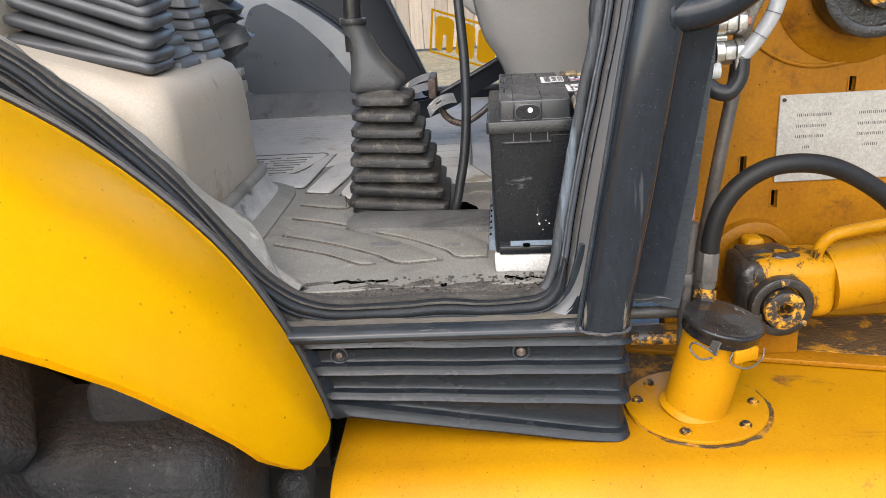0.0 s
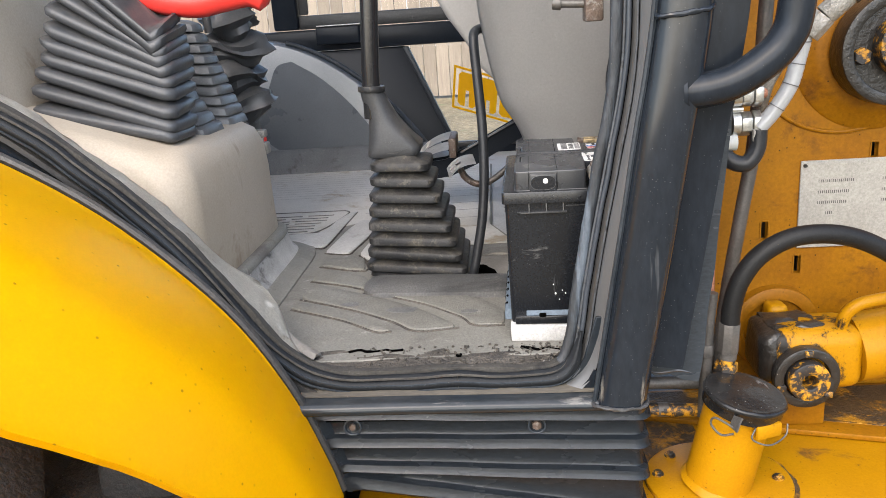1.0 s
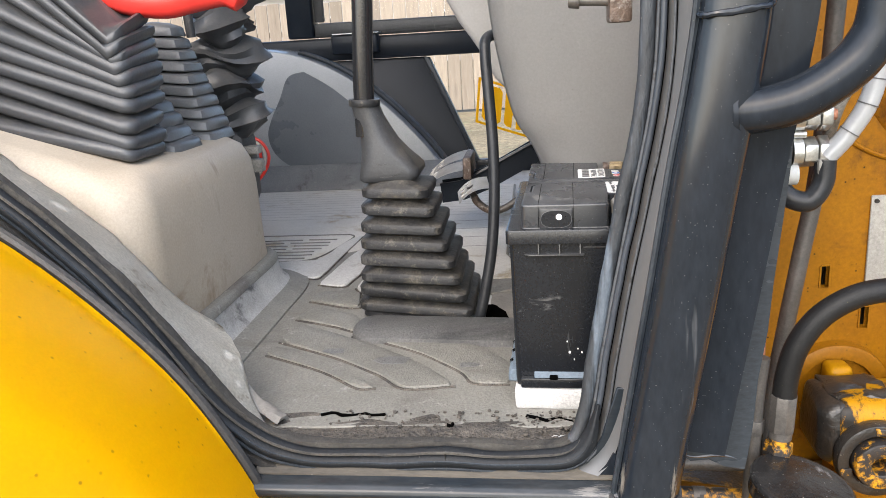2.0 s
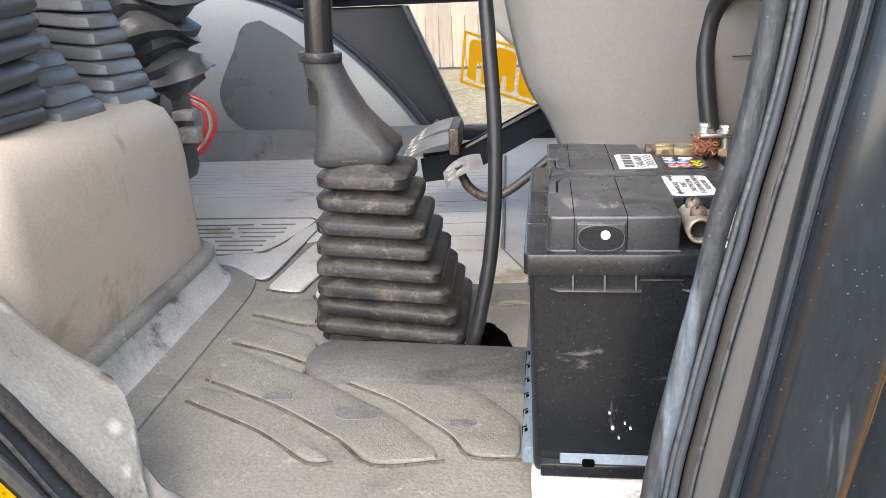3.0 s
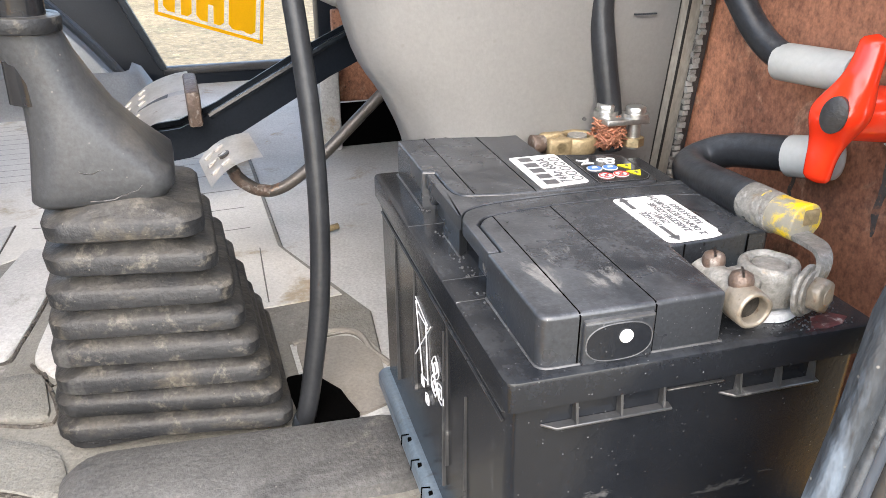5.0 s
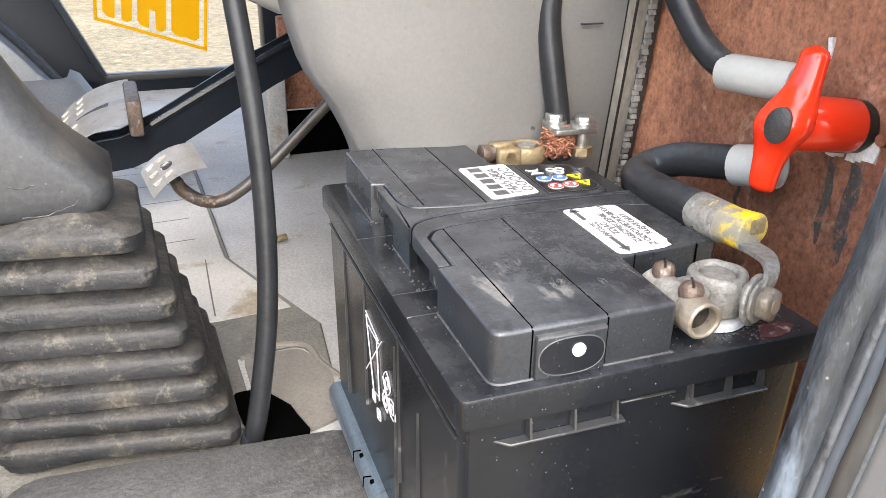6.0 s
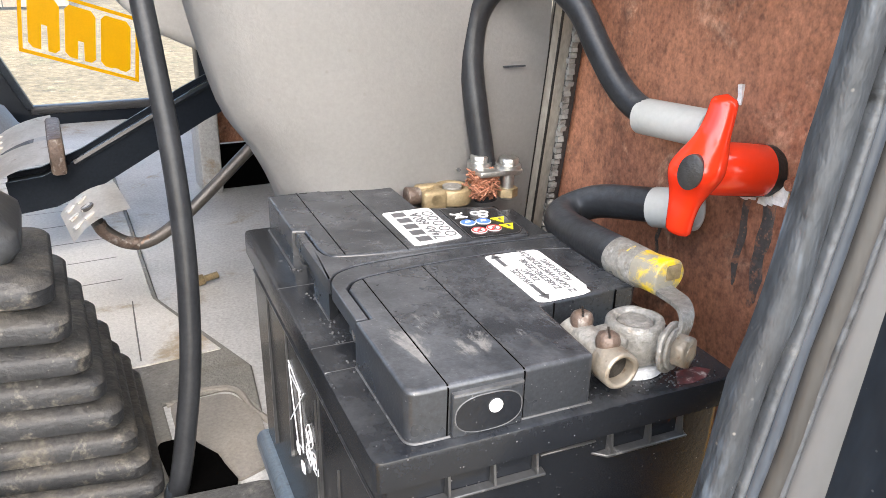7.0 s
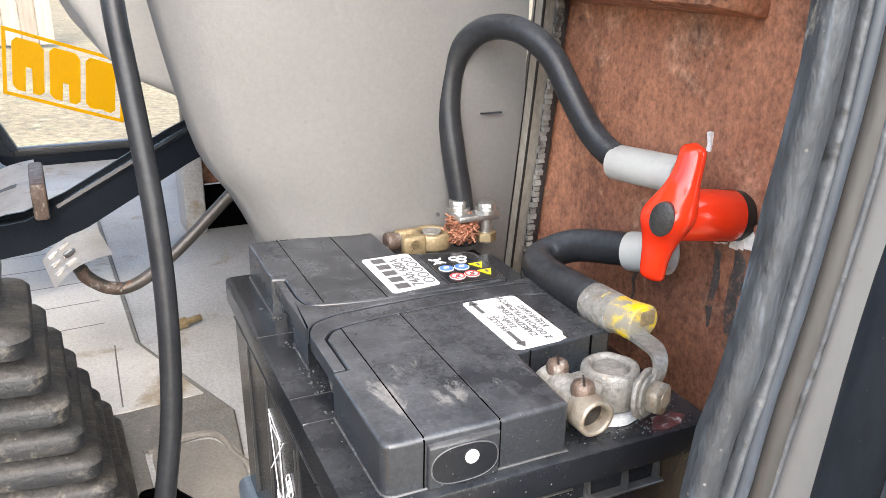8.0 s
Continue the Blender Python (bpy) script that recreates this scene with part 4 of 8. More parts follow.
for off, depth_y, r in ((-0.0040, -0.1010, 0.0016), (0.0035, -0.1040, 0.0013), (0.0115, -0.1030, 0.0015)):
    part("seal_ridge", wobble(sweep(along_opening(off, depth_y, 0, up_post + 1), ring(r, 6), up=(0, 1, 0), scales=[min(1.0, (up_post + 1.3 - i) / 8) for i in range(up_post + 1)]), 0.0035, 18), LIPDUST if off < 0 else SEAL, seal, "thin raised ridge")
part("inner_lip", wobble(sweep(along_opening(-0.002, -0.080, 0, seal_end), [(-0.006, -0.007), (0.006, -0.007), (0.007, 0.002), (0.004, 0.008), (-0.005, 0.007)], up=(0, 1, 0), scales=fade), 0.0028, 32), LIPDUST, seal, "dust-caked inner lip")
part("clip_channel", wobble(sweep(along_opening(0.0195, -0.0985, 0, up_post - 2), [(-0.003, -0.005), (0.003, -0.005), (0.003, 0.005), (-0.003, 0.005)], up=(0, 1, 0), scales=fade[7:]), 0.0012, 30), RUBBER, seal)


def strip(pairs, back=0.005, first=up_post - 2):
    """A band up the post, its section given as (outward, depth) pairs; it eases out of the sill's depth at its foot."""
    rows = []
    for k, i in enumerate(range(first, len(open_path))):
        ease = max(0.0, 1 - k / 9) ** 2 * -0.010
        row = [along_opening(o, y + ease, i, i + 1)[0] for o, y in pairs]
        rows.append(row + [p + Vector((0.001, back, 0)) for p in row[::-1]])
    return loft(rows)


def arc(o, y, r, squash=1.0, n=9):
    """The near half of a round section, from inner to outer side."""
    return [(o - r * math.cos(math.pi * k / (n - 1)), y - r * squash * math.sin(math.pi * k / (n - 1))) for k in range(n)]


part("post_bulb", wobble(wobble(strip(arc(-0.0040, -0.0765, 0.0066, 0.8)), 0.0016, 26), 0.0008, 190), DUSTSEAL, seal, "mottled squashed rubber bulb", smooth=60)
part("pale_ridge", wobble(strip(arc(0.0033, -0.0815, 0.0016, 1.2, 7)), 0.0006, 40), SCUFFED, seal, "pale worn ridge", smooth=60)
part("blue_band", wobble(strip(arc(0.0073, -0.0822, 0.0028, 1.0)), 0.0008, 24), BLUESEAL, seal, "rubber fin with a bluish sky sheen painted in", smooth=60)
# this strip and the one by the flange paint the shade between bands
part("dark_groove", strip([(0.0095, -0.0800), (0.0125, -0.0815)]), VOID, seal, "black strip painted as the groove's shade")
part("brown_band", wobble(strip([(0.0108, -0.0836), (0.0120, -0.0862), (0.0140, -0.0880), (0.0152, -0.0884)]), 0.0007, 24), RIBBED, seal, "brownish worn rubber band", smooth=60)
part("pale_edge", wobble(strip(arc(0.0158, -0.0878, 0.0013, 1.2, 7)), 0.0006, 60), SCUFFED, seal, "pale scuffed edge", smooth=60)
part("shadow_gap", strip([(0.0165, -0.0835), (0.0190, -0.0850)]), VOID, seal, "black strip painted as the gap's shade")

turn_at = next(i for i, p in enumerate(open_path) if p.x > 0.07)
opening = setting("wall_right", sweep(along_opening(0.034, -0.094, 0, turn_at), [(-0.012, -0.012), (0.006, -0.012), (0.006, 0.014), (-0.012, 0.014)], up=(0, 1, 0)), FRAME, "dark blue-grey door frame round the opening", "wall")
part("front_flange", strip([(0.0178, -0.0880), (0.0186, -0.0905), (0.0240, -0.0955), (0.0300, -0.1000)], 0.006, turn_at - 4), FLANGE, opening, "pale grey painted flange", smooth=60)
# arched channel that carries the mudguard
ch = along_opening(0.052, -0.112, 0, 38)
part("arch_rail", sweep(ch, [(-0.014, -0.010), (0.0, -0.013), (0.012, -0.008), (0.014, 0.004), (0.010, 0.016), (-0.012, 0.018)], up=(0, 1, 0)), FRAME, opening, "dark ribbed arch rail")
TILT = Matrix(((1, 0, 0, 0), (0, 1, 0, 0), (-0.012, 0, 1, 0), (0, 0, 0, 1)))     # the sill falls a little towards the post
part("sill_plate", wobble(fine(moved(prism([(-0.07, 1.04), (-0.110, 1.0535), (-0.120, 1.0545), (-0.1254, 1.0575), (-0.1275, 1.0625), (-0.1260, 1.0672), (-0.1205, 1.0708), (-0.112, 1.0728), (-0.098, 1.0765), (-0.084, 1.082), (-0.07, 1.083)], "x", -0.256, 0.150), TILT), 2), 0.0012, 20), SILLPAINT, opening,
     "scraped dark step sill with dust on its ledge", smooth=50)
part("dust_ledge", wobble(fine(moved(prism([(-0.1100, 1.0738), (-0.082, 1.0832), (-0.082, 1.0848), (-0.1100, 1.0754)], "x", -0.250, 0.098), TILT), 3), 0.0010, 40), LEDGEDUST, opening, "beige dust on the sill ledge")
part("corner_gusset", prism([(0.048, 1.072), (0.118, 1.066), (0.130, 1.16), (0.100, 1.16), (0.086, 1.110), (0.074, 1.088)], "y", -0.0965, -0.0925, 0.001, 1), SILLPAINT, opening, "dusty painted corner plate")
# box painted black as the shade under the sill roll
part("sill_gap", moved(box((-0.250, -0.108, 1.040), (0.145, -0.09, 1.0545)), TILT), VOID, opening, "black filler painted as the shade under the sill")
dirt = fine(box((-0.25, -0.074, 1.083), (0.085, -0.018, 1.0935)), 9)
dirt = wobble(wobble(dirt, 0.006, 30), 0.004, 95)
part("mud", dirt, SILLDIRT, opening, "dried mud along the sill", smooth=25)
for k, (x0, x1, y) in enumerate(((-0.205, -0.135, -0.020), (0.015, 0.075, -0.03), (-0.066, -0.060, -0.045))):
    pts = [(x0 + (x1 - x0) * f / 6, y + 0.004 * math.sin(f * 2.1 + k), 1.0945 + 0.0015 * math.sin(f * 1.3)) for f in range(7)]
    part("tear", wobble(tube(pts, 0.0018, 8), 0.0022, 90), VOID, opening, "dark tear in the mud")
part("seal_joint", box((-0.0624, -0.1048, 1.0765), (-0.0618, -0.08, 1.096)), GREASE, seal, "dark butt joint")
crumbs = bmesh.new()
for i in range(280):
    x = random.triangular(-0.24, 0.085, 0.078)
    s = random.uniform(0.0008, 0.0026)
    bmesh.ops.create_icosphere(crumbs, subdivisions=1, radius=s, matrix=Matrix.Translation((x, random.uniform(-0.072, -0.012), 1.0945 + 0.4 * s)) @ Matrix.Diagonal((1, random.uniform(0.6, 1.3), 0.7, 1)))
tagged(part("mud_crumbs", wobble(crumbs, 0.0012, 300), SILLDIRT, opening, "loose crumbs of mud"), kind="stuff")

# front door post, a heavy tube with a flat behind it
post = thing("door_post", (0.12, -0.11, 1.05), "heavy dark blue-grey tubular door post with scuffed paint", "door post")
pp = smooth_path([(0.1235, -0.106, 1.058), (0.1375, -0.107, 1.15), (0.1545, -0.108, 1.26), (0.169, -0.108, 1.36), (0.182, -0.106, 1.44), (0.190, -0.104, 1.52), (0.192, -0.1, 1.68), (0.18, -0.1, 1.9), (0.15, -0.1, 2.2), (0.12, -0.1, 2.44)], 5)
part("tube", sweep(pp, [(0.0295 * math.copysign(abs(math.cos(a)) ** 0.72, math.cos(a)), 0.031 * math.copysign(abs(math.sin(a)) ** 0.72, math.sin(a))) for a in [2 * math.pi * k / 40 for k in range(40)]], up=(0, 1, 0)), POSTPAINT, post)
part("weld_bead", wobble(tube([(0.158, -0.120, 1.487), (0.164, -0.1345, 1.486), (0.19, -0.1365, 1.488), (0.211, -0.131, 1.491), (0.217, -0.115, 1.494)], 0.0024, 8), 0.0012, 150), POSTPAINT, post, "rough weld seam")
part("foot_weld", wobble(wobble(tube([(0.092, -0.112, 1.066), (0.094, -0.130, 1.0655), (0.106, -0.137, 1.0645), (0.124, -0.1385, 1.0635), (0.142, -0.136, 1.063), (0.153, -0.126, 1.0635), (0.155, -0.108, 1.065)], 0.0020, 8), 0.0016, 90), 0.001, 240), SCRAPE, post, "pale scraped weld at its foot")
fl = [Vector((p.x + 0.046, -0.088, p.z)) for p in pp if p.z > 1.085]
part("flat_rail", sweep(fl, [(-0.024, -0.008), (0.024, -0.008), (0.024, 0.008), (-0.024, 0.008)], up=(0, 1, 0)), FRAME, post)
part("edge_bead", sweep([Vector((p.x - 0.031, -0.122, p.z)) for p in pp], ring(0.0028, 6)), SEAL, post, "pale worn bead")
flap = thing("mud_flap", (0.2, -0.06, 1.06), "black rubber flap hanging beside the door post", "mud flap")
fp = [(0.19, 1.072), (0.205, 1.065), (0.2235, 1.062), (0.230, 1.11), (0.242, 1.25), (0.254, 1.40), (0.258, 1.53), (0.19, 1.53), (0.168, 1.3), (0.150, 1.086), (0.172, 1.070)]
part("sheet", wobble(fine(prism(fp, "y", -0.070, -0.062), 2), 0.003, 14), SKIRT, flap)
part("edge", tube([(0.150, -0.068, 1.089), (0.172, -0.068, 1.075), (0.2, -0.069, 1.077), (0.222, -0.068, 1.0715)], 0.0028, 6), SKIRT, flap)
grab = thing("grab_rail", (0.2, -0.12, 1.4), "bent dark tubular grab rail welded to the post", "grab rail")
part("tube", tube([(0.178, -0.116, 1.409), (0.206, -0.124, 1.411), (0.234, -0.128, 1.418), (0.260, -0.13, 1.433), (0.282, -0.13, 1.455), (0.292, -0.13, 1.49), (0.294, -0.13, 1.60), (0.285, -0.13, 1.8), (0.25, -0.125, 1.86), (0.19, -0.11, 1.87)], 0.0178, 18, 8), FRAME, grab)
part("weld_collar", wobble(tube([(0.192, -0.1192, 1.4100), (0.196, -0.1208, 1.4103)], 0.0212, 16, 1), 0.0015, 120), FRAME, grab)
striker = thing("door_striker", (0.10, -0.03, 1.50), "rusty door striker pin on a steel bracket", "door striker")
part("bracket", box((0.098, -0.05, 1.484), (0.118, -0.02, 1.53), 0.003), RUSTBOLT, striker)
part("pin", join(rod((0.10, -0.035, 1.503), (0.072, -0.03, 1.505), 0.0045), rod((0.074, -0.03, 1.505), (0.064, -0.029, 1.5055), 0.0075, 0.0065, edge=0.001)), DARKMETAL, striker, "dull steel pin")

# ribbed side skirt under the sill
skirt = thing("side_skirt", (0.0, -0.11, 0.9), "black moulded plastic side skirt with horizontal ribs", "side skirt")


XR = 0.1615
FACE, PROUD = -0.1045, -0.1175
# each row: height at the mudguard end, at the corner, and how far the panel stands out there
ribs = [(1.0625, 1.0520, 0.3), (1.0600, 1.0500, 0.75), (1.0570, 1.0455, 0.8), (1.0535, 1.0400, 0.9), (1.0515, 1.0375, 1.0), (1.0500, 1.0355, 0.85), (1.0488, 1.0340, 0.08), (1.0470, 1.0320, 0.0),
        (1.0290, 1.0145, 0.0), (1.0270, 1.0125, 0.08), (1.0250, 1.0105, 0.72), (1.0215, 1.0070, 0.78), (1.0165, 1.0020, 0.88), (1.0145, 1.0000, 1.0), (1.0128, 0.9984, 0.85), (1.0115, 0.9970, 0.08), (1.0095, 0.9950, 0.0),
        (0.9930, 0.9716, 0.0), (0.9912, 0.9698, 0.08), (0.9892, 0.9676, 0.72), (0.9868, 0.9642, 0.78), (0.9828, 0.9595, 0.88), (0.9812, 0.9576, 1.0), (0.9797, 0.9560, 0.85), (0.9785, 0.9545, 0.08), (0.9775, 0.9525, 0.0),
        (0.9765, 0.9150, 0.0), (0.9755, 0.9130, 0.08), (0.9735, 0.9108, 0.7), (0.9665, 0.9065, 0.8), (0.9595, 0.9015, 1.0), (0.9555, 0.8975, 0.8), (0.9535, 0.8960, 0.1)]
loops = []
for zl, zr, k in ribs:
    xl = -0.2435 + (1.064 - zl) * 0.356
    line = []
    for f in range(37):
        if f < 26:
            d = (XR - 0.020 - xl) * (f / 25) ** 1.25
            x = xl + d
            border = 1.0 if d < 0.009 else max(0.0, 1 - (d - 0.009) / 0.004)
            y = FACE + (PROUD - FACE) * max(k, border)
        else:
            # round the corner, the recesses keeping their depth
            a = radians(90 * (f - 25) / 8) if f < 33 else math.pi / 2
            r = 0.020 - (1 - k) * 0.006
            x = XR - 0.020 + r * math.sin(a)
            y = FACE + (PROUD - FACE) * k + 0.020 * (1 - math.cos(a)) + (0.028 * (f - 32) if f > 32 else 0)
        u = (x - xl) / (XR - xl)
        line.append(Vector((x, y, zl + (zr - zl) * u + (0.006 * max(0, u - 0.93) / 0.07 if zr < 0.92 else 0))))
    loops.append(line)
sk = bmesh.new()
sv = [[sk.verts.new(p) for p in line] for line in loops]
for r0, r1 in zip(sv, sv[1:]):
    for k in range(36):
        sk.faces.new((r0[k], r0[k + 1], r1[k + 1], r1[k]))
bmesh.ops.solidify(sk, geom=sk.faces[:], thickness=-0.003)
part("ribbed_panel", wobble(sk, 0.0010, 14), SKIRT, skirt, smooth=42)
part("backing", prism([(-0.232, 1.052), (XR - 0.018, 1.042), (XR - 0.022, 0.915), (-0.196, 0.965)], "y", -0.090, -0.06, 0.004), SKIRT, skirt)
part("bottom_lip", sweep(smooth_path([(-0.199, -0.104, 0.950), (0.0, -0.105, 0.921), (0.12, -0.105, 0.9015), (0.145, -0.10, 0.9035), (XR - 0.006, -0.08, 0.906), (XR - 0.006, -0.03, 0.908)], 5), ring(0.0018, 8)), SKIRT, skirt)
for x, z, m in ((-0.192, 1.0345, RUSTBOLT), (0.028, 1.0300, RUSTBOLT)):
    boss = part("boss", pipe_ring((x, -0.1085, z), (x, -0.098, z), 0.0115, 0.0085, 20, 0.002), SKIRT, skirt)
    part("bolt", bolt((x, -0.1035, z), (0, -1, 0), 0.0044 if x < 0 else 0.0062, 0.005), m, boss, "rusty bolt head")

# rear mudguard on the near side
guard = thing("mudguard", (-0.4, -0.2, 0.95), "glossy yellow rear mudguard curving down to the step", "mudguard")
inner = [(-1.25, 1.50), (-1.0, 1.495), (-0.80, 1.467), (-0.66, 1.432), (-0.535, 1.372), (-0.425, 1.297), (-0.32, 1.192), (-0.258, 1.092), (-0.222, 1.0), (-0.2085, 0.952)]
inner_path = smooth_path([(x, -0.122, z) for x, z in inner], 5)
depth = [(-1.25, 0.45), (-0.8, 0.425), (-0.535, 0.385), (-0.425, 0.345), (-0.36, 0.306), (-0.32, 0.275), (-0.295, 0.252), (-0.275, 0.232), (-0.25, 0.20), (-0.226, 0.16), (-0.215, 0.126), (-0.2105, 0.105), (-0.2085, 0.085)]


def guard_width(x):
    for (x0, w0), (x1, w1) in zip(depth, depth[1:]):
        if x <= x1:
            return w0 + (w1 - w0) * (x - x0) / (x1 - x0)
    return depth[-1][1]


rows = []
for i, p in enumerate(inner_path):
    d = (inner_path[min(i + 1, len(inner_path) - 1)] - inner_path[max(i - 1, 0)]).normalized()
    n = Vector((-d.z, 0, d.x))
    w = guard_width(p.x)
    row = []
    for k in range(25):
        u = k / 24
        row.append(p + Vector((0, -w * u, 0)) + n * (0.050 * w * math.sin(math.pi * min(1, u * 1.05)) - 0.23 * w * (u - 0.55 + math.hypot(u - 0.55, 0.025)) / 2))
    row.append(row[-1] - n * 0.010 + Vector((0, 0.003, 0)))
    rows.append(row)
gm = bmesh.new()
gv = [[gm.verts.new(p) for p in r] for r in rows]
for r0, r1 in zip(gv, gv[1:]):
    for k in range(len(r0) - 1):
        gm.faces.new((r0[k], r0[k + 1], r1[k + 1], r1[k]))
bmesh.ops.solidify(gm, geom=gm.faces[:], thickness=0.005)
part("shell", gm, YELLOW, guard, smooth=60)
part("inner_edge", sweep([p + Vector((0, 0.006, 0.004)) for p in inner_path[:46]], ring(0.0055, 8)), RUBBER, guard, "black rubber edge strip")

# rear wheel under it
wheel = thing("rear_wheel", (-0.92, -0.40, 0.0), "large dusty black tractor tyre under the mudguard", "wheel")
prof = [(0.53, -0.20), (0.560, -0.19), (0.570, -0.12), (0.575, 0.0), (0.570, 0.12), (0.560, 0.19), (0.53, 0.20), (0.48, 0.19), (0.38, 0.15), (0.36, 0.0), (0.38, -0.15), (0.50, -0.19)]
ty = bmesh.new()
loops = []
for k in range(64):
    a = 2 * math.pi * k / 64
    loops.append([ty.verts.new((-0.92 + r * math.cos(a), -0.37 + y, 0.69 + r * math.sin(a))) for r, y in prof])
for k in range(64):
    a, b = loops[k], loops[(k + 1) % 64]
    for j in range(len(prof)):
        ty.faces.new((a[j], a[(j + 1) % len(prof)], b[(j + 1) % len(prof)], b[j]))
tyre = part("tyre", ty, TYRE, wheel)
for k in range(40):
    a = 2 * math.pi * k / 40
    s = 1 if k % 2 else -1
    lug = moved(box((-0.026, -0.1, -0.02), (0.026, 0.1, 0.02), 0.008), Matrix.Translation((-0.92 + 0.585 * math.cos(a), -0.37 + s * 0.1, 0.69 + 0.585 * math.sin(a))) @ Matrix.Rotation(-a + math.pi / 2, 4, "Y") @ Matrix.Rotation(radians(35 * s), 4, "Z"))
    part("lug", lug, TYRE, tyre)
for (x0, y0, z0), (x1, y1, z1), r, m in (((-0.78, -0.34, 0.86), (-0.272, -0.16, 1.052), 0.034, TYREDUST), ((-0.43, -0.27, 1.02), (-0.335, -0.14, 1.100), 0.022, TYRE), ((-0.262, -0.21, 0.80), (-0.228, -0.14, 0.935), 0.016, TYREDUST)):
    part("tread_block", wobble(fine(box((x0, y0, z0), (x1, y1, z1), r, 4), 1), 0.006, 12), m, tyre, "dusty worn tread block", smooth=60)
part("rim", join(rod((-0.92, -0.46, 0.69), (-0.92, -0.3, 0.69), 0.37, n=40), rod((-0.92, -0.52, 0.69), (-0.92, -0.4, 0.69), 0.12, n=24)), YELLOW, wheel)
axle = thing("axle_housing", (-0.45, -0.1, 0.7), "black greasy axle casing behind the tyre", "axle")
part("casing", rod((-0.62, -0.25, 0.93), (-0.62, 0.6, 0.93), 0.10, n=28, edge=0.01), GREASE, axle)
part("end_cap", rod((-0.56, -0.2, 0.98), (-0.56, -0.12, 0.98), 0.07, 0.062, 24, 0.008), GREASE, axle)
setting("wall_step_box", box((-0.25, 0.045, 0.87), (0.15, 0.2, 1.035), 0.004), GREASE, "black greasy box under the cab floor", "chassis")
setting("wall_chassis", box((-1.4, -0.06, 0.45), (0.9, 1.45, 0.86), 0.01), GREASE, "black greasy chassis under the cab", "chassis")
setting("trim_chassis_side", box((-1.4, -0.085, 0.86), (-0.222, -0.05, 1.06), 0.004), GREASE, "black greasy panel behind the mudguard", "chassis")

# ---- tank deck with the filler ----
DZ = 0.905
deck = thing("tank", (0.3, -0.1, 0.5), "yellow painted tank with a rounded front edge and scratches", "tank")
tp = [(0.20, DZ), (-0.15, DZ)] + [(-0.15 - 0.065 * math.sin(radians(a)), DZ - 0.065 + 0.065 * math.cos(radians(a))) for a in range(10, 91, 10)] + [(-0.215, 0.52), (0.20, 0.52)]
part("shell", prism(tp, "x", -0.206, 1.05, 0.004), DECK, deck)
rustring = wobble(wobble(rod((0.2605, -0.0445, DZ - 0.001), (0.2605, -0.0445, DZ + 0.0024), 0.0935, n=120), 0.003, 45), 0.0015, 150)
part("sealant", rustring, OILDIRT, deck, "brown crumbled sealant ring")
part("brown_dirt", wobble(fine(box((0.170, 0.0, DZ - 0.002), (0.262, 0.118, DZ + 0.0012)), 4), 0.003, 40), OILDIRT, deck, "brown crumbly dirt")
filler = thing("filler_neck", (0.256, -0.052, DZ), "yellow tank filler neck with a black cap on a bolted flange", "filler neck")
part("flange", rod((0.258, -0.043, DZ + 0.0014), (0.258, -0.043, DZ + 0.007), 0.0905, n=64, edge=0.0015), DECK, filler)
A, B = Vector((0.2555, -0.050, DZ + 0.007)), Vector((0.2765, -0.062, DZ + 0.128))
part("neck", join(rod(A, B, 0.0408, 0.0396, 48), wobble(rod(A, A.lerp(B, 0.06), 0.0462, 0.0408, 48), 0.0012, 60)), DECK, filler)
for k in (60, 131, 171, 246, 309, 357):
    a = radians(k)
    part("bolt", bolt((0.258 + 0.074 * math.cos(a), -0.043 + 0.074 * math.sin(a), DZ + 0.0075), (0, 0, 1), 0.0058, 0.0045, 0.0075), YELLOW_WORN, filler, "paint-chipped bolt")
ax = (B - A).normalized()
C = B + Vector((0.003, -0.002, 0.004))
side = ax.cross(Vector((0, 1, 0))).normalized()
front = side.cross(ax)
cap_rings = [[C + ax * h + (side * math.cos(2 * math.pi * k / 56) + front * math.sin(2 * math.pi * k / 56)) * r for k in range(56)]
             for r, h in ((0.0462, -0.013), (0.0470, -0.0125), (0.0474, -0.001), (0.0488, 0.0005), (0.0494, 0.003), (0.0488, 0.0056), (0.0470, 0.0068), (0.0440, 0.0064), (0.038, 0.0066), (0.026, 0.0086), (0.012, 0.0098), (0.002, 0.010))]
cap = part("cap", wobble(loft(cap_rings), 0.0006, 60), CAPBLACK, filler, "scratched glossy black filler cap", smooth=50)
part("strap", sweep([C + Vector((-0.020, -0.047, -0.002)), C + Vector((-0.024, -0.050, -0.008)), C + Vector((-0.026, -0.050, -0.016))], [(-0.007, -0.0012), (0.007, -0.0012), (0.007, 0.0012), (-0.007, 0.0012)], up=(1, 0.4, 0)), DARKMETAL, cap, "flat steel strap")
part("hasp", tube([C + Vector((-0.026, -0.050, -0.014)), C + Vector((-0.043, -0.036, -0.008)), C + Vector((-0.047, -0.032, -0.018)), C + Vector((-0.038, -0.042, -0.027)), C + Vector((-0.026, -0.050, -0.022))], 0.0014, 8), DARKMETAL, cap, "wire hasp")
part("staple", join(box((C.x, C.y - 0.043, C.z - 0.034), (C.x + 0.034, C.y - 0.036, C.z - 0.016), 0.003, turn=20)), DECK, cap)
part("ring", tube([C + Vector((0.0, -0.046, -0.018)), C + Vector((-0.004, -0.05, -0.03)), C + Vector((0.016, -0.05, -0.038)), C + Vector((0.038, -0.036, -0.034)), C + Vector((0.042, -0.03, -0.022))], 0.0011, 8), DARKMETAL, cap, "thin wire ring")

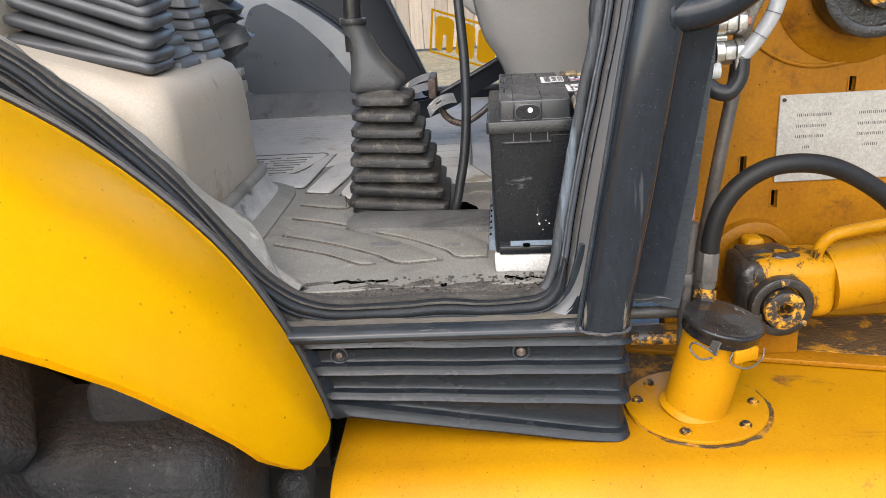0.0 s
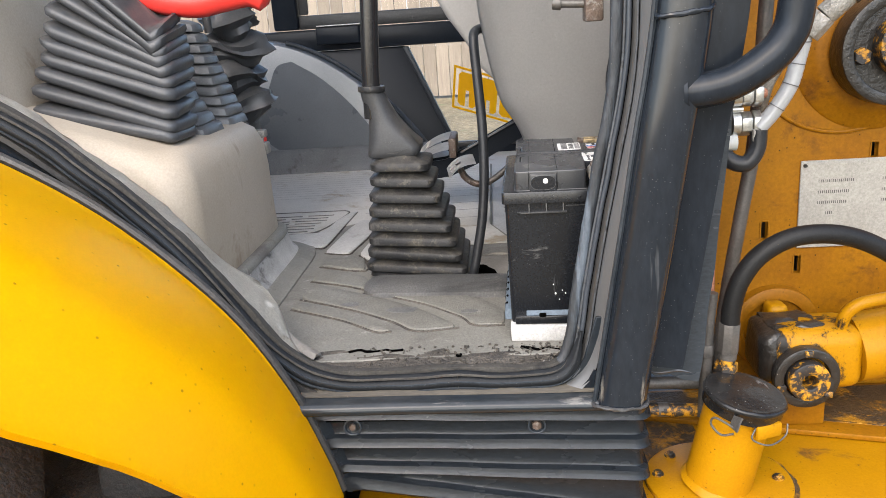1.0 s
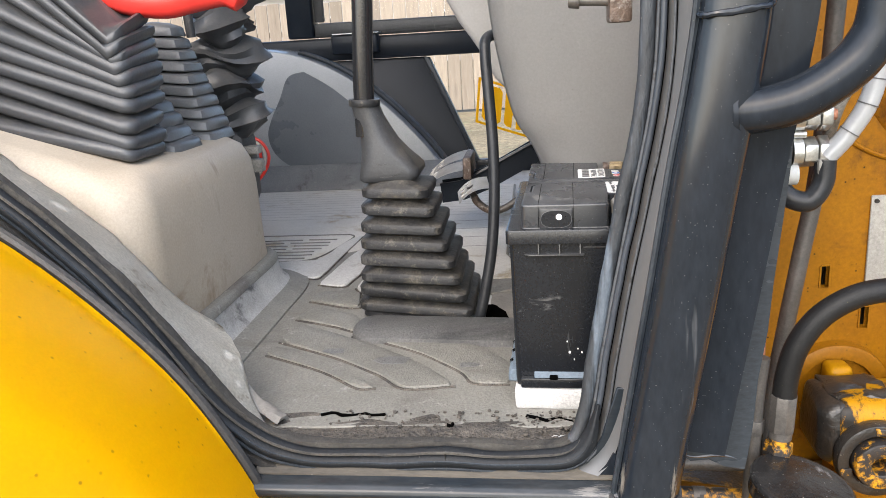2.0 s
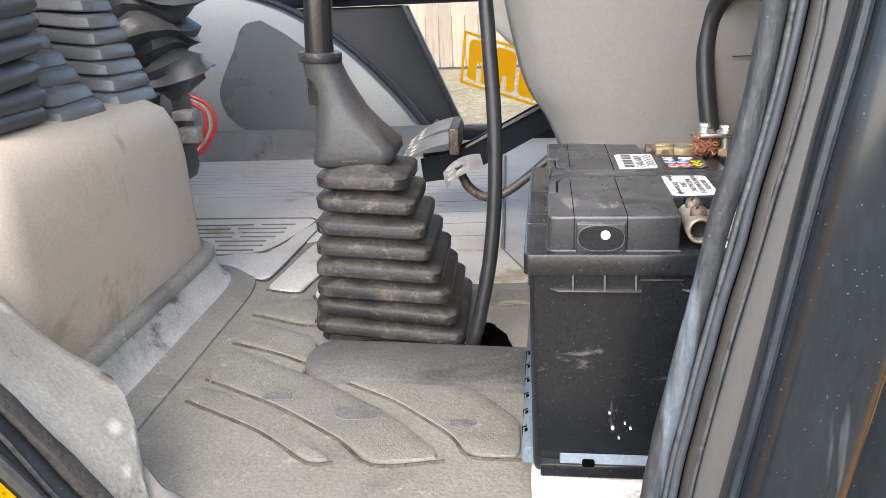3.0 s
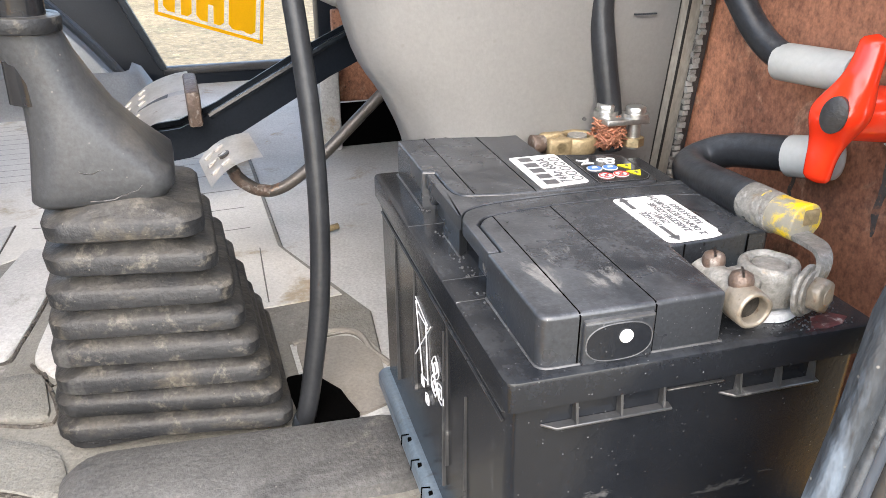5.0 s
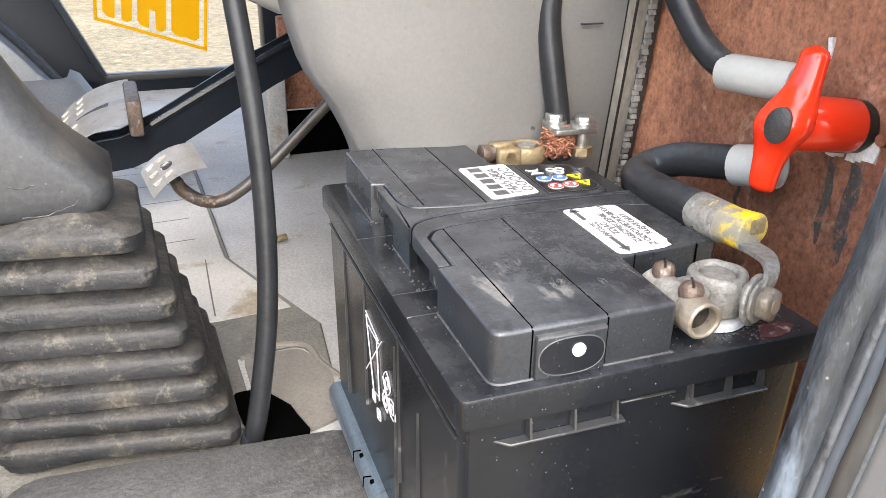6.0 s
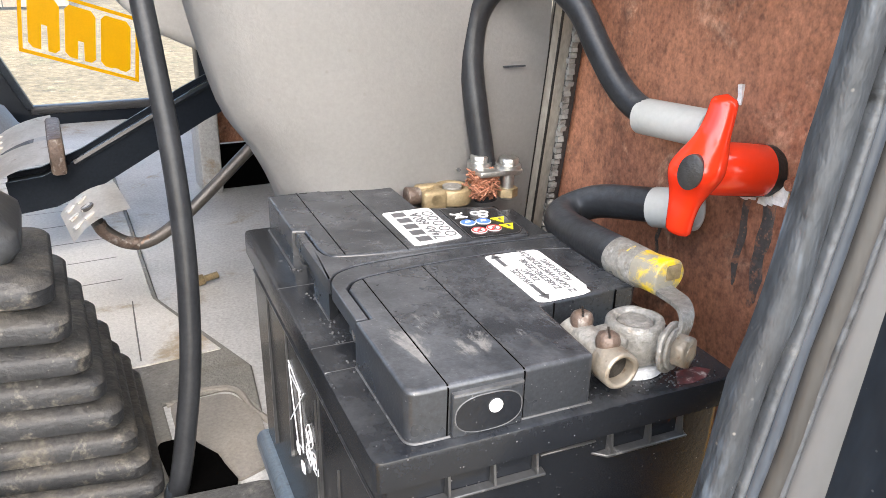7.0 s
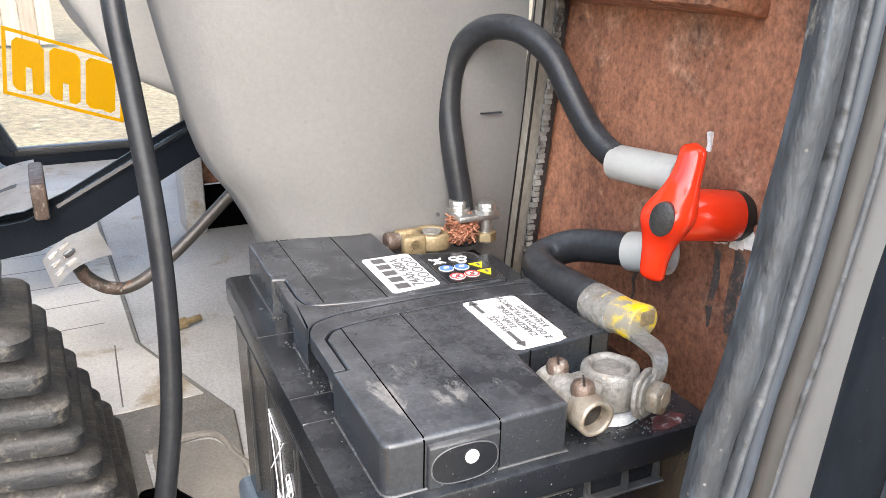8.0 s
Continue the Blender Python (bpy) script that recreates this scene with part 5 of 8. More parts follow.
# ---- loader tower beside the cab ----
TY = 0.205
tower = thing("loader_tower", (0.6, TY, 0.9), "weathered orange-yellow loader tower plate with slots and a round boss", "loader tower")
plate_bm = bmesh.new()
xs = [0.285, 0.345, 0.379, 0.389, 0.429, 0.439, 0.527, 0.537, 0.62, 0.80, 1.1]
zs = [0.88, 1.00, 1.098, 1.126, 1.152, 1.18, 1.268, 1.29, 1.40, 1.60, 2.1]
holes = {(2, 4), (4, 2)}
for layer in (TY, TY + 0.012):
    for i in range(len(xs) - 1):
        for j in range(len(zs) - 1):
            if (i, j) not in holes and not (i == 6 and j == 6):
                vs = [plate_bm.verts.new((x, layer, z)) for x, z in ((xs[i], zs[j]), (xs[i + 1], zs[j]), (xs[i + 1], zs[j + 1]), (xs[i], zs[j + 1]))]
                plate_bm.faces.new(vs)
bmesh.ops.remove_doubles(plate_bm, verts=plate_bm.verts[:], dist=0.0001)
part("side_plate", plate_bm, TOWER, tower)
part("inner_plate", box((0.28, TY + 0.03, 0.86), (1.1, TY + 0.05, 2.1)), GREASE, tower)
for i, j in list(holes) + [(6, 6)]:
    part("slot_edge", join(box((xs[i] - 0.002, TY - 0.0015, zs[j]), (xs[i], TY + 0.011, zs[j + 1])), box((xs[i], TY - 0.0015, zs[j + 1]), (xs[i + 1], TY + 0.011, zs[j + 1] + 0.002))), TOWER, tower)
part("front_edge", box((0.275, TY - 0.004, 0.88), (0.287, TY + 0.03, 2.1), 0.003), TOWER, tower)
# pressed round swelling and the pivot boss
PB = Vector((0.524, TY, 1.422))
part("swelling", loft([[PB + Vector((r * math.cos(2 * math.pi * k / 56), -h, r * math.sin(2 * math.pi * k / 56))) for k in range(56)] for r, h in ((0.114, 0.0), (0.111, 0.004), (0.098, 0.006), (0.092, 0.012), (0.080, 0.016))]), TOWER, tower, smooth=50)
boss = part("pivot_boss", join(pipe_ring(PB + Vector((0, -0.022, 0)), PB + Vector((0, -0.065, 0)), 0.074, 0.058, 48, 0.003), rod(PB + Vector((0, -0.02, 0)), PB + Vector((0, -0.05, 0)), 0.058, n=40)), GREASE, tower, "black greasy pivot boss")
part("pin", pipe_ring(PB + Vector((0.012, -0.048, 0.005)), PB + Vector((0.012, -0.075, 0.005)), 0.042, 0.020, 36, 0.003), YELLOW_WORN, boss, "yellow-spotted pivot pin")
part("bolt", bolt(PB + Vector((-0.045, -0.05, -0.008)), (0, -1, 0), 0.012, 0.012), YELLOW_WORN, boss)
cres = [Vector((0.483 + 0.135 * math.cos(radians(a)), TY - 0.001, 1.442 + 0.135 * math.sin(radians(a)))) for a in range(220, 290, 5)]
part("weld_arc", sweep(cres, ring(0.0032, 8)), TOWER, tower)
HB = Vector((0.402, TY, 1.015))
part("bearing_swelling", loft([[HB + Vector((r * math.cos(2 * math.pi * k / 48), -h, r * math.sin(2 * math.pi * k / 48))) for k in range(48)] for r, h in ((0.067, 0.0), (0.0655, 0.016), (0.062, 0.018), (0.048, 0.018), (0.046, 0.012))]), TOWER, tower, smooth=50)
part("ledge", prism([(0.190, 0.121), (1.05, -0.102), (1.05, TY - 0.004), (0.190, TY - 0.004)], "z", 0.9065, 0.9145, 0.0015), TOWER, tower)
grime = wobble(fine(prism([(0.200, 0.150), (0.99, -0.050), (0.99, TY - 0.012), (0.200, TY - 0.012)], "z", 0.9135, 0.9158), 6), 0.003, 26)
part("grime", grime, OILDIRT, tower, "oily dirt on the ledge")

sign = thing("rating_plate", (0.53, TY - 0.002, 1.2), "scratched alloy rating plate with rows of stamped figures", "rating plate")
px0, px1, pz0, pz1 = 0.430, 0.628, 1.138, 1.268
part("plate", box((px0, TY - 0.0035, pz0), (px1, TY - 0.0005, pz1), 0.001, 1), ALU, sign)
for x in (px0 + 0.006, px1 - 0.006):
    part("rivet", rod((x, TY - 0.003, pz1 - 0.007), (x, TY - 0.006, pz1 - 0.007), 0.0032, 0.0024, 12), GREASE, sign)
for i, (z, w0, w1) in enumerate(((1.2375, 0.052, 0.044), (1.2215, 0.046, 0.044), (1.206, 0.044, 0.04), (1.190, 0.012, 0.024))):
    for x, w in ((0.456 + (0.012 if i == 3 else 0), w0), (0.545 + (0.01 if i == 3 else 0), w1)):
        tagged(part("stamped_figure", join(*[box((x + 0.0028 * k, TY - 0.0037, z - 0.0021), (x + 0.0028 * k + 0.0009 + 0.0006 * ((k * 7) % 3) / 2, TY - 0.0034, z + 0.0021)) for k in range(int(w / 0.0028))]), DARKMETAL, sign), kind="stuff")

# loader ram with its eye and pipe
ram = thing("loader_ram", (0.41, 0.10, 0.98), "yellow hydraulic ram with a worn pin boss", "hydraulic ram")
R0, R1 = Vector((0.425, 0.105, 1.012)), Vector((1.0, 0.115, 1.085))
part("barrel", join(rod(R0 + (R1 - R0) * 0.09, R1, 0.048, n=40), rod(R0 + (R1 - R0) * 0.205, R0 + (R1 - R0) * 0.212, 0.0488, n=40)), RAMY, ram)
part("end_block", wobble(box((0.352, 0.062, 0.972), (0.482, 0.15, 1.062), 0.022, 4), 0.0015, 30), RAMY, ram)
part("eye", wobble(fine(box((0.343, 0.066, 0.980), (0.380, 0.152, 1.0615), 0.02, 4), 1), 0.003, 55), GREASE, ram, "black greasy eye")
part("crusted_grease", wobble(fine(box((0.358, 0.082, 1.050), (0.428, 0.145, 1.0625), 0.004), 4), 0.008, 60), GREASE, ram, "black crust of old grease")
part("lug", wobble(box((0.378, 0.152, 1.03), (0.408, 0.186, 1.066), 0.008, 3), 0.001, 40), RAMY, ram, "curved yellow lug")
pin = part("pin_boss", pipe_ring((0.3975, 0.064, 1.002), (0.3975, 0.046, 1.002), 0.0435, 0.030, 40, 0.003), GREASE, ram)
part("pin", pipe_ring((0.3975, 0.066, 1.001), (0.3975, 0.036, 1.001), 0.0275, 0.010, 32, 0.003), YELLOW_WORN, pin, "chipped yellow pin end")
for k in (90, 200, 320):
    a = radians(k)
    part("tab", wobble(fine(box((0.3975 + 0.036 * math.cos(a) - 0.006, 0.0435, 1.002 + 0.036 * math.sin(a) - 0.0045), (0.3975 + 0.036 * math.cos(a) + 0.006, 0.047, 1.002 + 0.036 * math.sin(a) + 0.0045), 0.0015), 1), 0.002, 120), YELLOW_WORN, pin)
part("foot", box((0.375, 0.08, 0.914), (0.438, 0.15, 0.975), 0.004), TOWER, ram)
part("pipe", tube([(0.452, 0.085, 1.058), (0.455, 0.08, 1.078), (0.468, 0.076, 1.094), (0.495, 0.075, 1.101), (0.56, 0.08, 1.108), (0.75, 0.09, 1.13)], 0.0085, 12), RAMY, ram)

hose = thing("hydraulic_hose", (0.26, -0.02, 1.0), "thick black hydraulic hose arching from a steel ferrule", "hydraulic hose")
part("hose", tube([(0.275, -0.012, 1.10), (0.2765, -0.012, 1.132), (0.286, -0.012, 1.168), (0.310, -0.012, 1.200), (0.350, -0.012, 1.2195), (0.405, -0.01, 1.2175), (0.458, -0.005, 1.194), (0.51, 0.0, 1.152), (0.56, 0.02, 1.08), (0.6, 0.06, 0.99)], 0.0118, 18, 8), HOSEBLACK, hose)
part("ferrule", join(rod((0.2735, -0.012, 1.072), (0.275, -0.012, 1.112), 0.0132, n=8, edge=0.0015), rod((0.273, -0.012, 1.064), (0.2735, -0.012, 1.073), 0.0115, n=16)), DARKMETAL, hose, "crimped steel ferrule")
part("side_pipe", tube([(0.247, -0.006, 0.98), (0.249, -0.006, 1.06), (0.2505, -0.006, 1.11), (0.254, -0.006, 1.15)], 0.0075, 10), DARKMETAL, hose, "slim steel pipe")
part("side_nut", rod((0.2485, -0.006, 1.066), (0.2488, -0.006, 1.082), 0.0105, n=6, edge=0.001), DARKMETAL, hose)
part("hex_union", join(rod((0.2715, -0.012, 1.035), (0.272, -0.012, 1.058), 0.0150, n=6, edge=0.001), rod((0.272, -0.012, 1.055), (0.273, -0.012, 1.07), 0.0105)), YELLOW_WORN, hose, "yellow overpainted union")
part("stub", rod((0.271, -0.012, 0.90), (0.2695, -0.012, 1.037), 0.010), DARKMETAL, hose)

pipes = thing("steel_pipe", (0.2, 0.0, 1.02), "grimy steel pipe passing under the door post", "pipe", "pipes under the post")
part("pipe", rod((0.12, 0.015, 1.021), (0.30, 0.02, 1.014), 0.0085), DARKMETAL, pipes)
pipes = thing("steel_pipe", (0.2, 0.0, 1.0), "yellow overpainted steel pipe passing under the door post", "pipe", "pipes under the post")
part("pipe", rod((0.12, 0.0, 0.991), (0.29, 0.004, 0.982), 0.009), YELLOW_WORN, pipes)
part("sleeve", rod((0.19, 0.002, 0.9873), (0.203, 0.0025, 0.9866), 0.0094), DARKMETAL, pipes)
pipes = thing("steel_pipe", (0.3, 0.05, 1.1), "slim dark steel pipe running up behind the post", "pipe")
part("pipe", tube([(0.282, 0.06, 1.0), (0.288, 0.06, 1.1), (0.305, 0.06, 1.23), (0.318, 0.06, 1.33), (0.325, 0.06, 1.5)], 0.009, 12), DARKMETAL, pipes)

# terminal block with two studs and cables behind the post
block = thing("terminal_block", (0.28, 0.0, 1.37), "black terminal block with two bright stud fittings", "terminal block")
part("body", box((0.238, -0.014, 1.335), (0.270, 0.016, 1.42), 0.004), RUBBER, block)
for z in (1.357, 1.391):
    stud = part("stud", join(rod((0.27, -0.002, z), (0.279, -0.002, z), 0.0145, n=20), rod((0.28, -0.002, z), (0.292, -0.002, z), 0.0145, n=6, edge=0.001), rod((0.293, -0.002, z), (0.303, -0.002, z), 0.0155, n=6, edge=0.0015)), ZINC, block, "bright hex nuts")
    part("copper_end", rod((0.303, -0.002, z), (0.309, -0.002, z), 0.0055, n=12), COPPER, stud)
part("small_stud", rod((0.27, -0.006, 1.374), (0.282, -0.006, 1.374), 0.0035), ZINC, block)
wrap = thing("battery_lead", (0.31, -0.01, 1.36), "silver spiral-wrapped lead bent up from the stud", "lead")
wp = smooth_path([(0.300, -0.01, 1.352), (0.316, -0.012, 1.372), (0.331, -0.015, 1.40), (0.338, -0.016, 1.43), (0.341, -0.02, 1.455), (0.342, -0.02, 1.50), (0.33, -0.02, 1.6)], 8)
part("wrap", sweep(wp, ring(0.0088, 14), scales=[1.0 + 0.05 * ((i * 0.5) % 1) for i in range(len(wp))]), SPIRAL, wrap)
for k in (9, 16, 22, 30):
    part("band", sweep([wp[k], wp[k] + (wp[k + 1] - wp[k]) * 0.3], ring(0.0096, 14), up=(0.4, 0, 1)), INK, wrap)
lead = thing("battery_lead", (0.28, -0.01, 1.3), "short black lead looping under the stud fittings", "lead")
part("sheath", tube([(0.30, -0.01, 1.35), (0.298, -0.012, 1.328), (0.286, -0.014, 1.312), (0.268, -0.01, 1.316), (0.258, 0.0, 1.332)], 0.0098, 14, 8), CABLE, lead)
part("lug", box((0.291, -0.018, 1.335), (0.307, -0.006, 1.352), 0.003), LEAD, lead)
part("collar", rod((0.262, -0.008, 1.337), (0.275, -0.008, 1.337), 0.010), SLEEVE, lead)
up = thing("hydraulic_hose", (0.37, -0.03, 1.4), "black hydraulic hose with a crimped steel end fitting", "hydraulic hose")
part("fitting", join(rod((0.322, -0.01, 1.425), (0.345, -0.02, 1.455), 0.0075), rod((0.345, -0.02, 1.455), (0.36, -0.025, 1.474), 0.0135, n=6, edge=0.001), rod((0.36, -0.025, 1.474), (0.385, -0.03, 1.497), 0.0125, n=14, edge=0.001)), LEAD, up, "dull crimped steel fitting")
part("hose", tube([(0.383, -0.03, 1.495), (0.41, -0.035, 1.515), (0.46, -0.04, 1.54), (0.56, -0.04, 1.57), (0.8, -0.02, 1.6)], 0.0135, 14, 8), CABLE, up)
part("pipe_tail", tube([(0.324, -0.009, 1.428), (0.312, 0.0, 1.40), (0.31, 0.02, 1.36), (0.312, 0.05, 1.3)], 0.006, 10), LEAD, up)


# ---- floor mat with raised pads ----
mat = thing("floor_mat", (-0.2, 0.5, FL), "dusty grey moulded rubber floor mat with raised leaf-shaped pads", "floor mat")
MT = FL + 0.004
mat_poly = [(-0.36, -0.045), (0.10, -0.045), (0.22, -0.03), (0.235, 0.17), (0.02, 0.18), (-0.045, 0.27), (-0.045, 0.385), (0.015, 0.39), (0.03, 0.34), (0.04, 0.42), (-0.02, 0.60), (-0.02, 1.28), (-0.95, 1.28), (-0.95, 0.5), (-0.42, 0.42), (-0.40, 0.05)]
far_poly = [(-0.94, 0.56), (-0.43, 0.56), (-0.30, 0.66), (-0.24, 0.60), (-0.23, 0.46), (-0.05, 0.455), (0.02, 0.46), (-0.025, 0.60), (-0.025, 1.275), (-0.94, 1.275)]
part("rear_sheet", prism(far_poly, "z", MT - 0.001, MT + 0.0012, 0.0008, 1), FARMAT, mat, "far part of the mat, worn and painted paler for missing light")
part("sheet", prism(mat_poly, "z", FL, MT, 0.0015, 1), MAT, mat)


def pad(pts, h=0.0035, m=PAD):
    """A raised rounded pad over a smooth closed outline."""
    c = [Vector((x, y, 0)) for x, y in pts]
    mid = sum(c, Vector()) / len(c)
    loops = [[Vector((p.x, p.y, MT)) for p in c]]
    for k, z in ((0.985, MT + h * 0.8), (0.95, MT + h), (0.6, MT + h * 1.05)):
        loops.append([Vector((mid.x + (p.x - mid.x) * k, mid.y + (p.y - mid.y) * k, z)) for p in c])
    return part("pad", loft(loops), m, mat)


def outline(pts, r=0.25, n=3):
    """Corners cut round by a share r of each side."""
    out = []
    m = len(pts)
    for i in range(m):
        a, b, c = Vector((*pts[i - 1], 0)), Vector((*pts[i], 0)), Vector((*pts[(i + 1) % m], 0))
        p, q = b.lerp(a, r), b.lerp(c, r)
        for k in range(n + 1):
            t = k / n
            s = p.lerp(b, t).lerp(b.lerp(q, t), t)
            out.append((s.x, s.y))
    return out


for poly in ([(-0.322, 0.146), (-0.234, 0.093), (-0.181, 0.046), (-0.158, 0.046), (-0.215, 0.105), (-0.287, 0.160), (-0.322, 0.172)],
             [(-0.318, 0.190), (-0.225, 0.133), (-0.160, 0.080), (-0.124, 0.043), (-0.066, 0.050), (-0.112, 0.110), (-0.178, 0.169), (-0.263, 0.228), (-0.318, 0.262)],
             [(-0.320, 0.276), (-0.256, 0.246), (-0.210, 0.215), (-0.228, 0.287), (-0.312, 0.335)],
             [(-0.186, 0.192), (-0.118, 0.145), (-0.064, 0.089), (-0.046, 0.057), (-0.004, 0.053), (-0.003, 0.108), (-0.041, 0.162), (-0.092, 0.190)],
             [(-0.322, 0.356), (-0.236, 0.322), (-0.250, 0.400), (-0.322, 0.398)],
             [(-0.330, 0.440), (-0.285, 0.427), (-0.276, 0.456), (-0.262, 0.55), (-0.258, 0.66), (-0.298, 0.68), (-0.315, 0.60), (-0.324, 0.5)],
             [(-0.262, 0.418), (-0.236, 0.38), (-0.228, 0.52), (-0.25, 0.545)],
             [(-0.470, 0.535), (-0.415, 0.508), (-0.352, 0.476), (-0.336, 0.492), (-0.328, 0.633), (-0.320, 0.76), (-0.336, 0.75), (-0.350, 0.62), (-0.372, 0.575), (-0.450, 0.572)]):
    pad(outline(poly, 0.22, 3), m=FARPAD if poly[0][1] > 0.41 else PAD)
    half = len(poly) // 2 + 1
    part("dirt_line", tube([(x, y - 0.0015, MT + 0.0002) for x, y in poly[:half]], 0.0019, 6, 4), SILLDIRT, mat, "brown dirt in the groove")
for x, y, r in ((-0.232, 0.150, 0.012), (-0.150, 0.118, 0.018), (-0.055, 0.102, 0.010)):
    part("oil_stain", loft([[Vector((x + s * r * (1.2 + 0.2 * math.sin(3 * a + x * 90)) * math.cos(a), y + s * r * (0.8 + 0.15 * math.cos(2 * a)) * math.sin(a), MT + 0.0039 + h)) for a in [2 * math.pi * k / 24 for k in range(24)]] for s, h in ((1.0, 0.0), (0.97, 0.0004))]), STAIN, mat, "dark oily stain")
part("seam", tube([(-0.035, 0.77, FL + 0.001), (-0.047, 0.585, FL + 0.0045), (-0.053, 0.465, FL + 0.0045)], 0.0011, 6, 3), RIBLINE, mat, "brown seam line")
# framed patch of short ribs further in
frame_line = [(-0.72, 0.785), (-0.50, 0.779), (-0.375, 0.776), (-0.348, 0.772), (-0.339, 0.750), (-0.352, 0.68), (-0.370, 0.615), (-0.390, 0.590), (-0.42, 0.582), (-0.52, 0.582)]
part("rib", tube([(x, y, MT + 0.0012) for x, y in frame_line], 0.0019, 6, 4), RIBLINE, mat)
for i in range(7):
    y = 0.603 + 0.0225 * i
    x1 = -0.396 + 0.030 * (i / 6) + 0.004 * math.sin(i * 2.1)
    for a, b in ((-0.66, x1 - 0.075 - 0.012 * (i % 3)), (x1 - 0.062 - 0.012 * (i % 3), x1 - 0.004)):
        part("rib", tube([(a, y + 0.002, MT + 0.0012), ((a + b) / 2, y, MT + 0.0012), (b, y + 0.001, MT + 0.0012)], 0.0018, 6, 2), RIBLINE, mat)
for i in range(12):
    y = 0.93 + i * 0.028
    part("rib", tube([(-0.92, y + 0.01, MT), (-0.5, y, MT), (-0.05 + 0.01 * (i % 3), y + 0.004, MT)], 0.0014, 6, 3), RIBLINE, mat)
for i in range(4):
    y = 0.66 + i * 0.07
    part("rib", tube([(-0.30, y + 0.012, MT), (-0.16, y, MT), (-0.05, y + 0.004, MT)], 0.0016, 6, 3), RIBLINE, mat)
# rounded welt in front of the gear lever
wl = thing("mat_welt", (-0.1, 0.22, FL), "dark rubber hump of the mat before the gear lever", "floor mat")
lo = [rrect(-0.222, 0.185, 0.03, 0.262, 0.03, MT - 0.001, 5, (0, -0.1)), rrect(-0.221, 0.187, 0.03, 0.261, 0.029, MT + 0.008, 5, (0, -0.1)), rrect(-0.214, 0.195, 0.026, 0.256, 0.024, MT + 0.014, 5, (0, -0.1)), rrect(-0.19, 0.215, 0.01, 0.24, 0.011, MT + 0.017, 5, (0, -0.1))]
part("mat_edge", wobble(tube([(-0.222, 0.205, MT), (-0.15, 0.196, MT + 0.001), (-0.06, 0.190, MT + 0.001), (0.02, 0.183, MT)], 0.0028, 6), 0.001, 40), SILLDIRT, wl, "brown dirt along the hump")
part("hump", wobble(loft(lo), 0.002, 22), WELT, wl)
hole = thing("floor_hole", (-0.03, 0.3, FL), "ragged hole in the floor beside the gear lever, its depth painted black", "floor opening")
# flat sheet on the mat, painted black as the shade inside the hole
part("cavity", wobble(prism(outline([(-0.055, 0.255), (-0.008, 0.252), (-0.014, 0.285), (-0.03, 0.325), (-0.058, 0.33)], 0.2), "z", MT - 0.002, MT + 0.0012), 0.002, 90), VOID, hole)
part("cut_edge", wobble(tube([(-0.042, 0.386, FL), (-0.01, 0.394, FL + 0.002), (0.016, 0.386, FL + 0.002), (0.024, 0.35, FL + 0.001), (0.034, 0.325, FL)], 0.0034, 8), 0.002, 50), WORNFLOOR, hole, "torn mat edge")
part("bare_floor", wobble(prism(outline([(-0.04, 0.385), (0.012, 0.382), (0.028, 0.335), (0.02, 0.27), (-0.01, 0.26), (-0.02, 0.3), (-0.04, 0.33)], 0.2), "z", FL, FL + 0.003), 0.001, 60), WORNFLOOR, hole, "brown dirty floor")
nut = thing("loose_nut", (0.02, 0.62, FL), "small brass-coloured nut lying on the floor", "nut")
part("nut", join(rod((0.02, 0.62, FL + 0.006), (0.034, 0.622, FL + 0.008), 0.007, n=6, edge=0.001), rod((0.034, 0.622, FL + 0.008), (0.05, 0.626, FL + 0.009), 0.004)), BRASS, nut)

# mat turned up over the sill at the arch side
tuck = thing("mat_flap", (-0.33, -0.02, 1.12), "dusty mat edge folded up along the arched frame, lightened against dim light", "floor mat")
last = next(i for i, p in enumerate(open_path) if p.x > -0.205)
lines = [along_opening(o, y, 6, last) for o, y in ((0.004, -0.079), (0.000, -0.073), (-0.001, -0.050), (-0.001, -0.020), (0.001, 0.010), (0.003, 0.034), (0.014, 0.042))]
tb = bmesh.new()
tv = []
for k, line in enumerate(lines):
    row = []
    for i, p in enumerate(line):
        f = i / (len(line) - 1)
        drop = min(0.035, 0.25 * max(0.0, 0.75 - f)) * k / 6
        sway = 0.006 * math.sin(f * 13) * (k / 6) + 0.004 * math.sin(f * 29 + 1) * (k / 6)
        taper = max(0.0, (f - 0.70) / 0.30)
        q = lines[0][i].lerp(p + Vector((-0.79 * drop, sway, 0.002 * math.sin(f * 21 + k) - 0.6 * drop)), 1 - 0.98 * math.sin(math.pi / 2 * taper))
        row.append(tb.verts.new(q))
    tv.append(row)
for r0, r1 in zip(tv, tv[1:]):
    for k in range(len(r0) - 1):
        tb.faces.new((r0[k], r0[k + 1], r1[k + 1], r1[k]))
bmesh.ops.solidify(tb, geom=tb.faces[:], thickness=0.003)
part("fold", wobble(wobble(fine(tb, 1), 0.0035, 14), 0.002, 45), MUDMAT, tuck, smooth=60)
curl = sweep(smooth_path([(-0.345, -0.03, 1.19), (-0.318, -0.022, 1.160), (-0.294, -0.018, 1.130), (-0.270, -0.024, 1.108), (-0.242, -0.036, 1.096)], 5), [(-0.014, -0.002), (-0.008, 0.005), (0.0, 0.008), (0.008, 0.004), (0.012, -0.003), (0.006, 0.001), (0.0, 0.004), (-0.006, 0.001)])
part("torn_tongue", wobble(curl, 0.004, 40), WORNFLOOR, tuck, "curled torn tongue of mat")

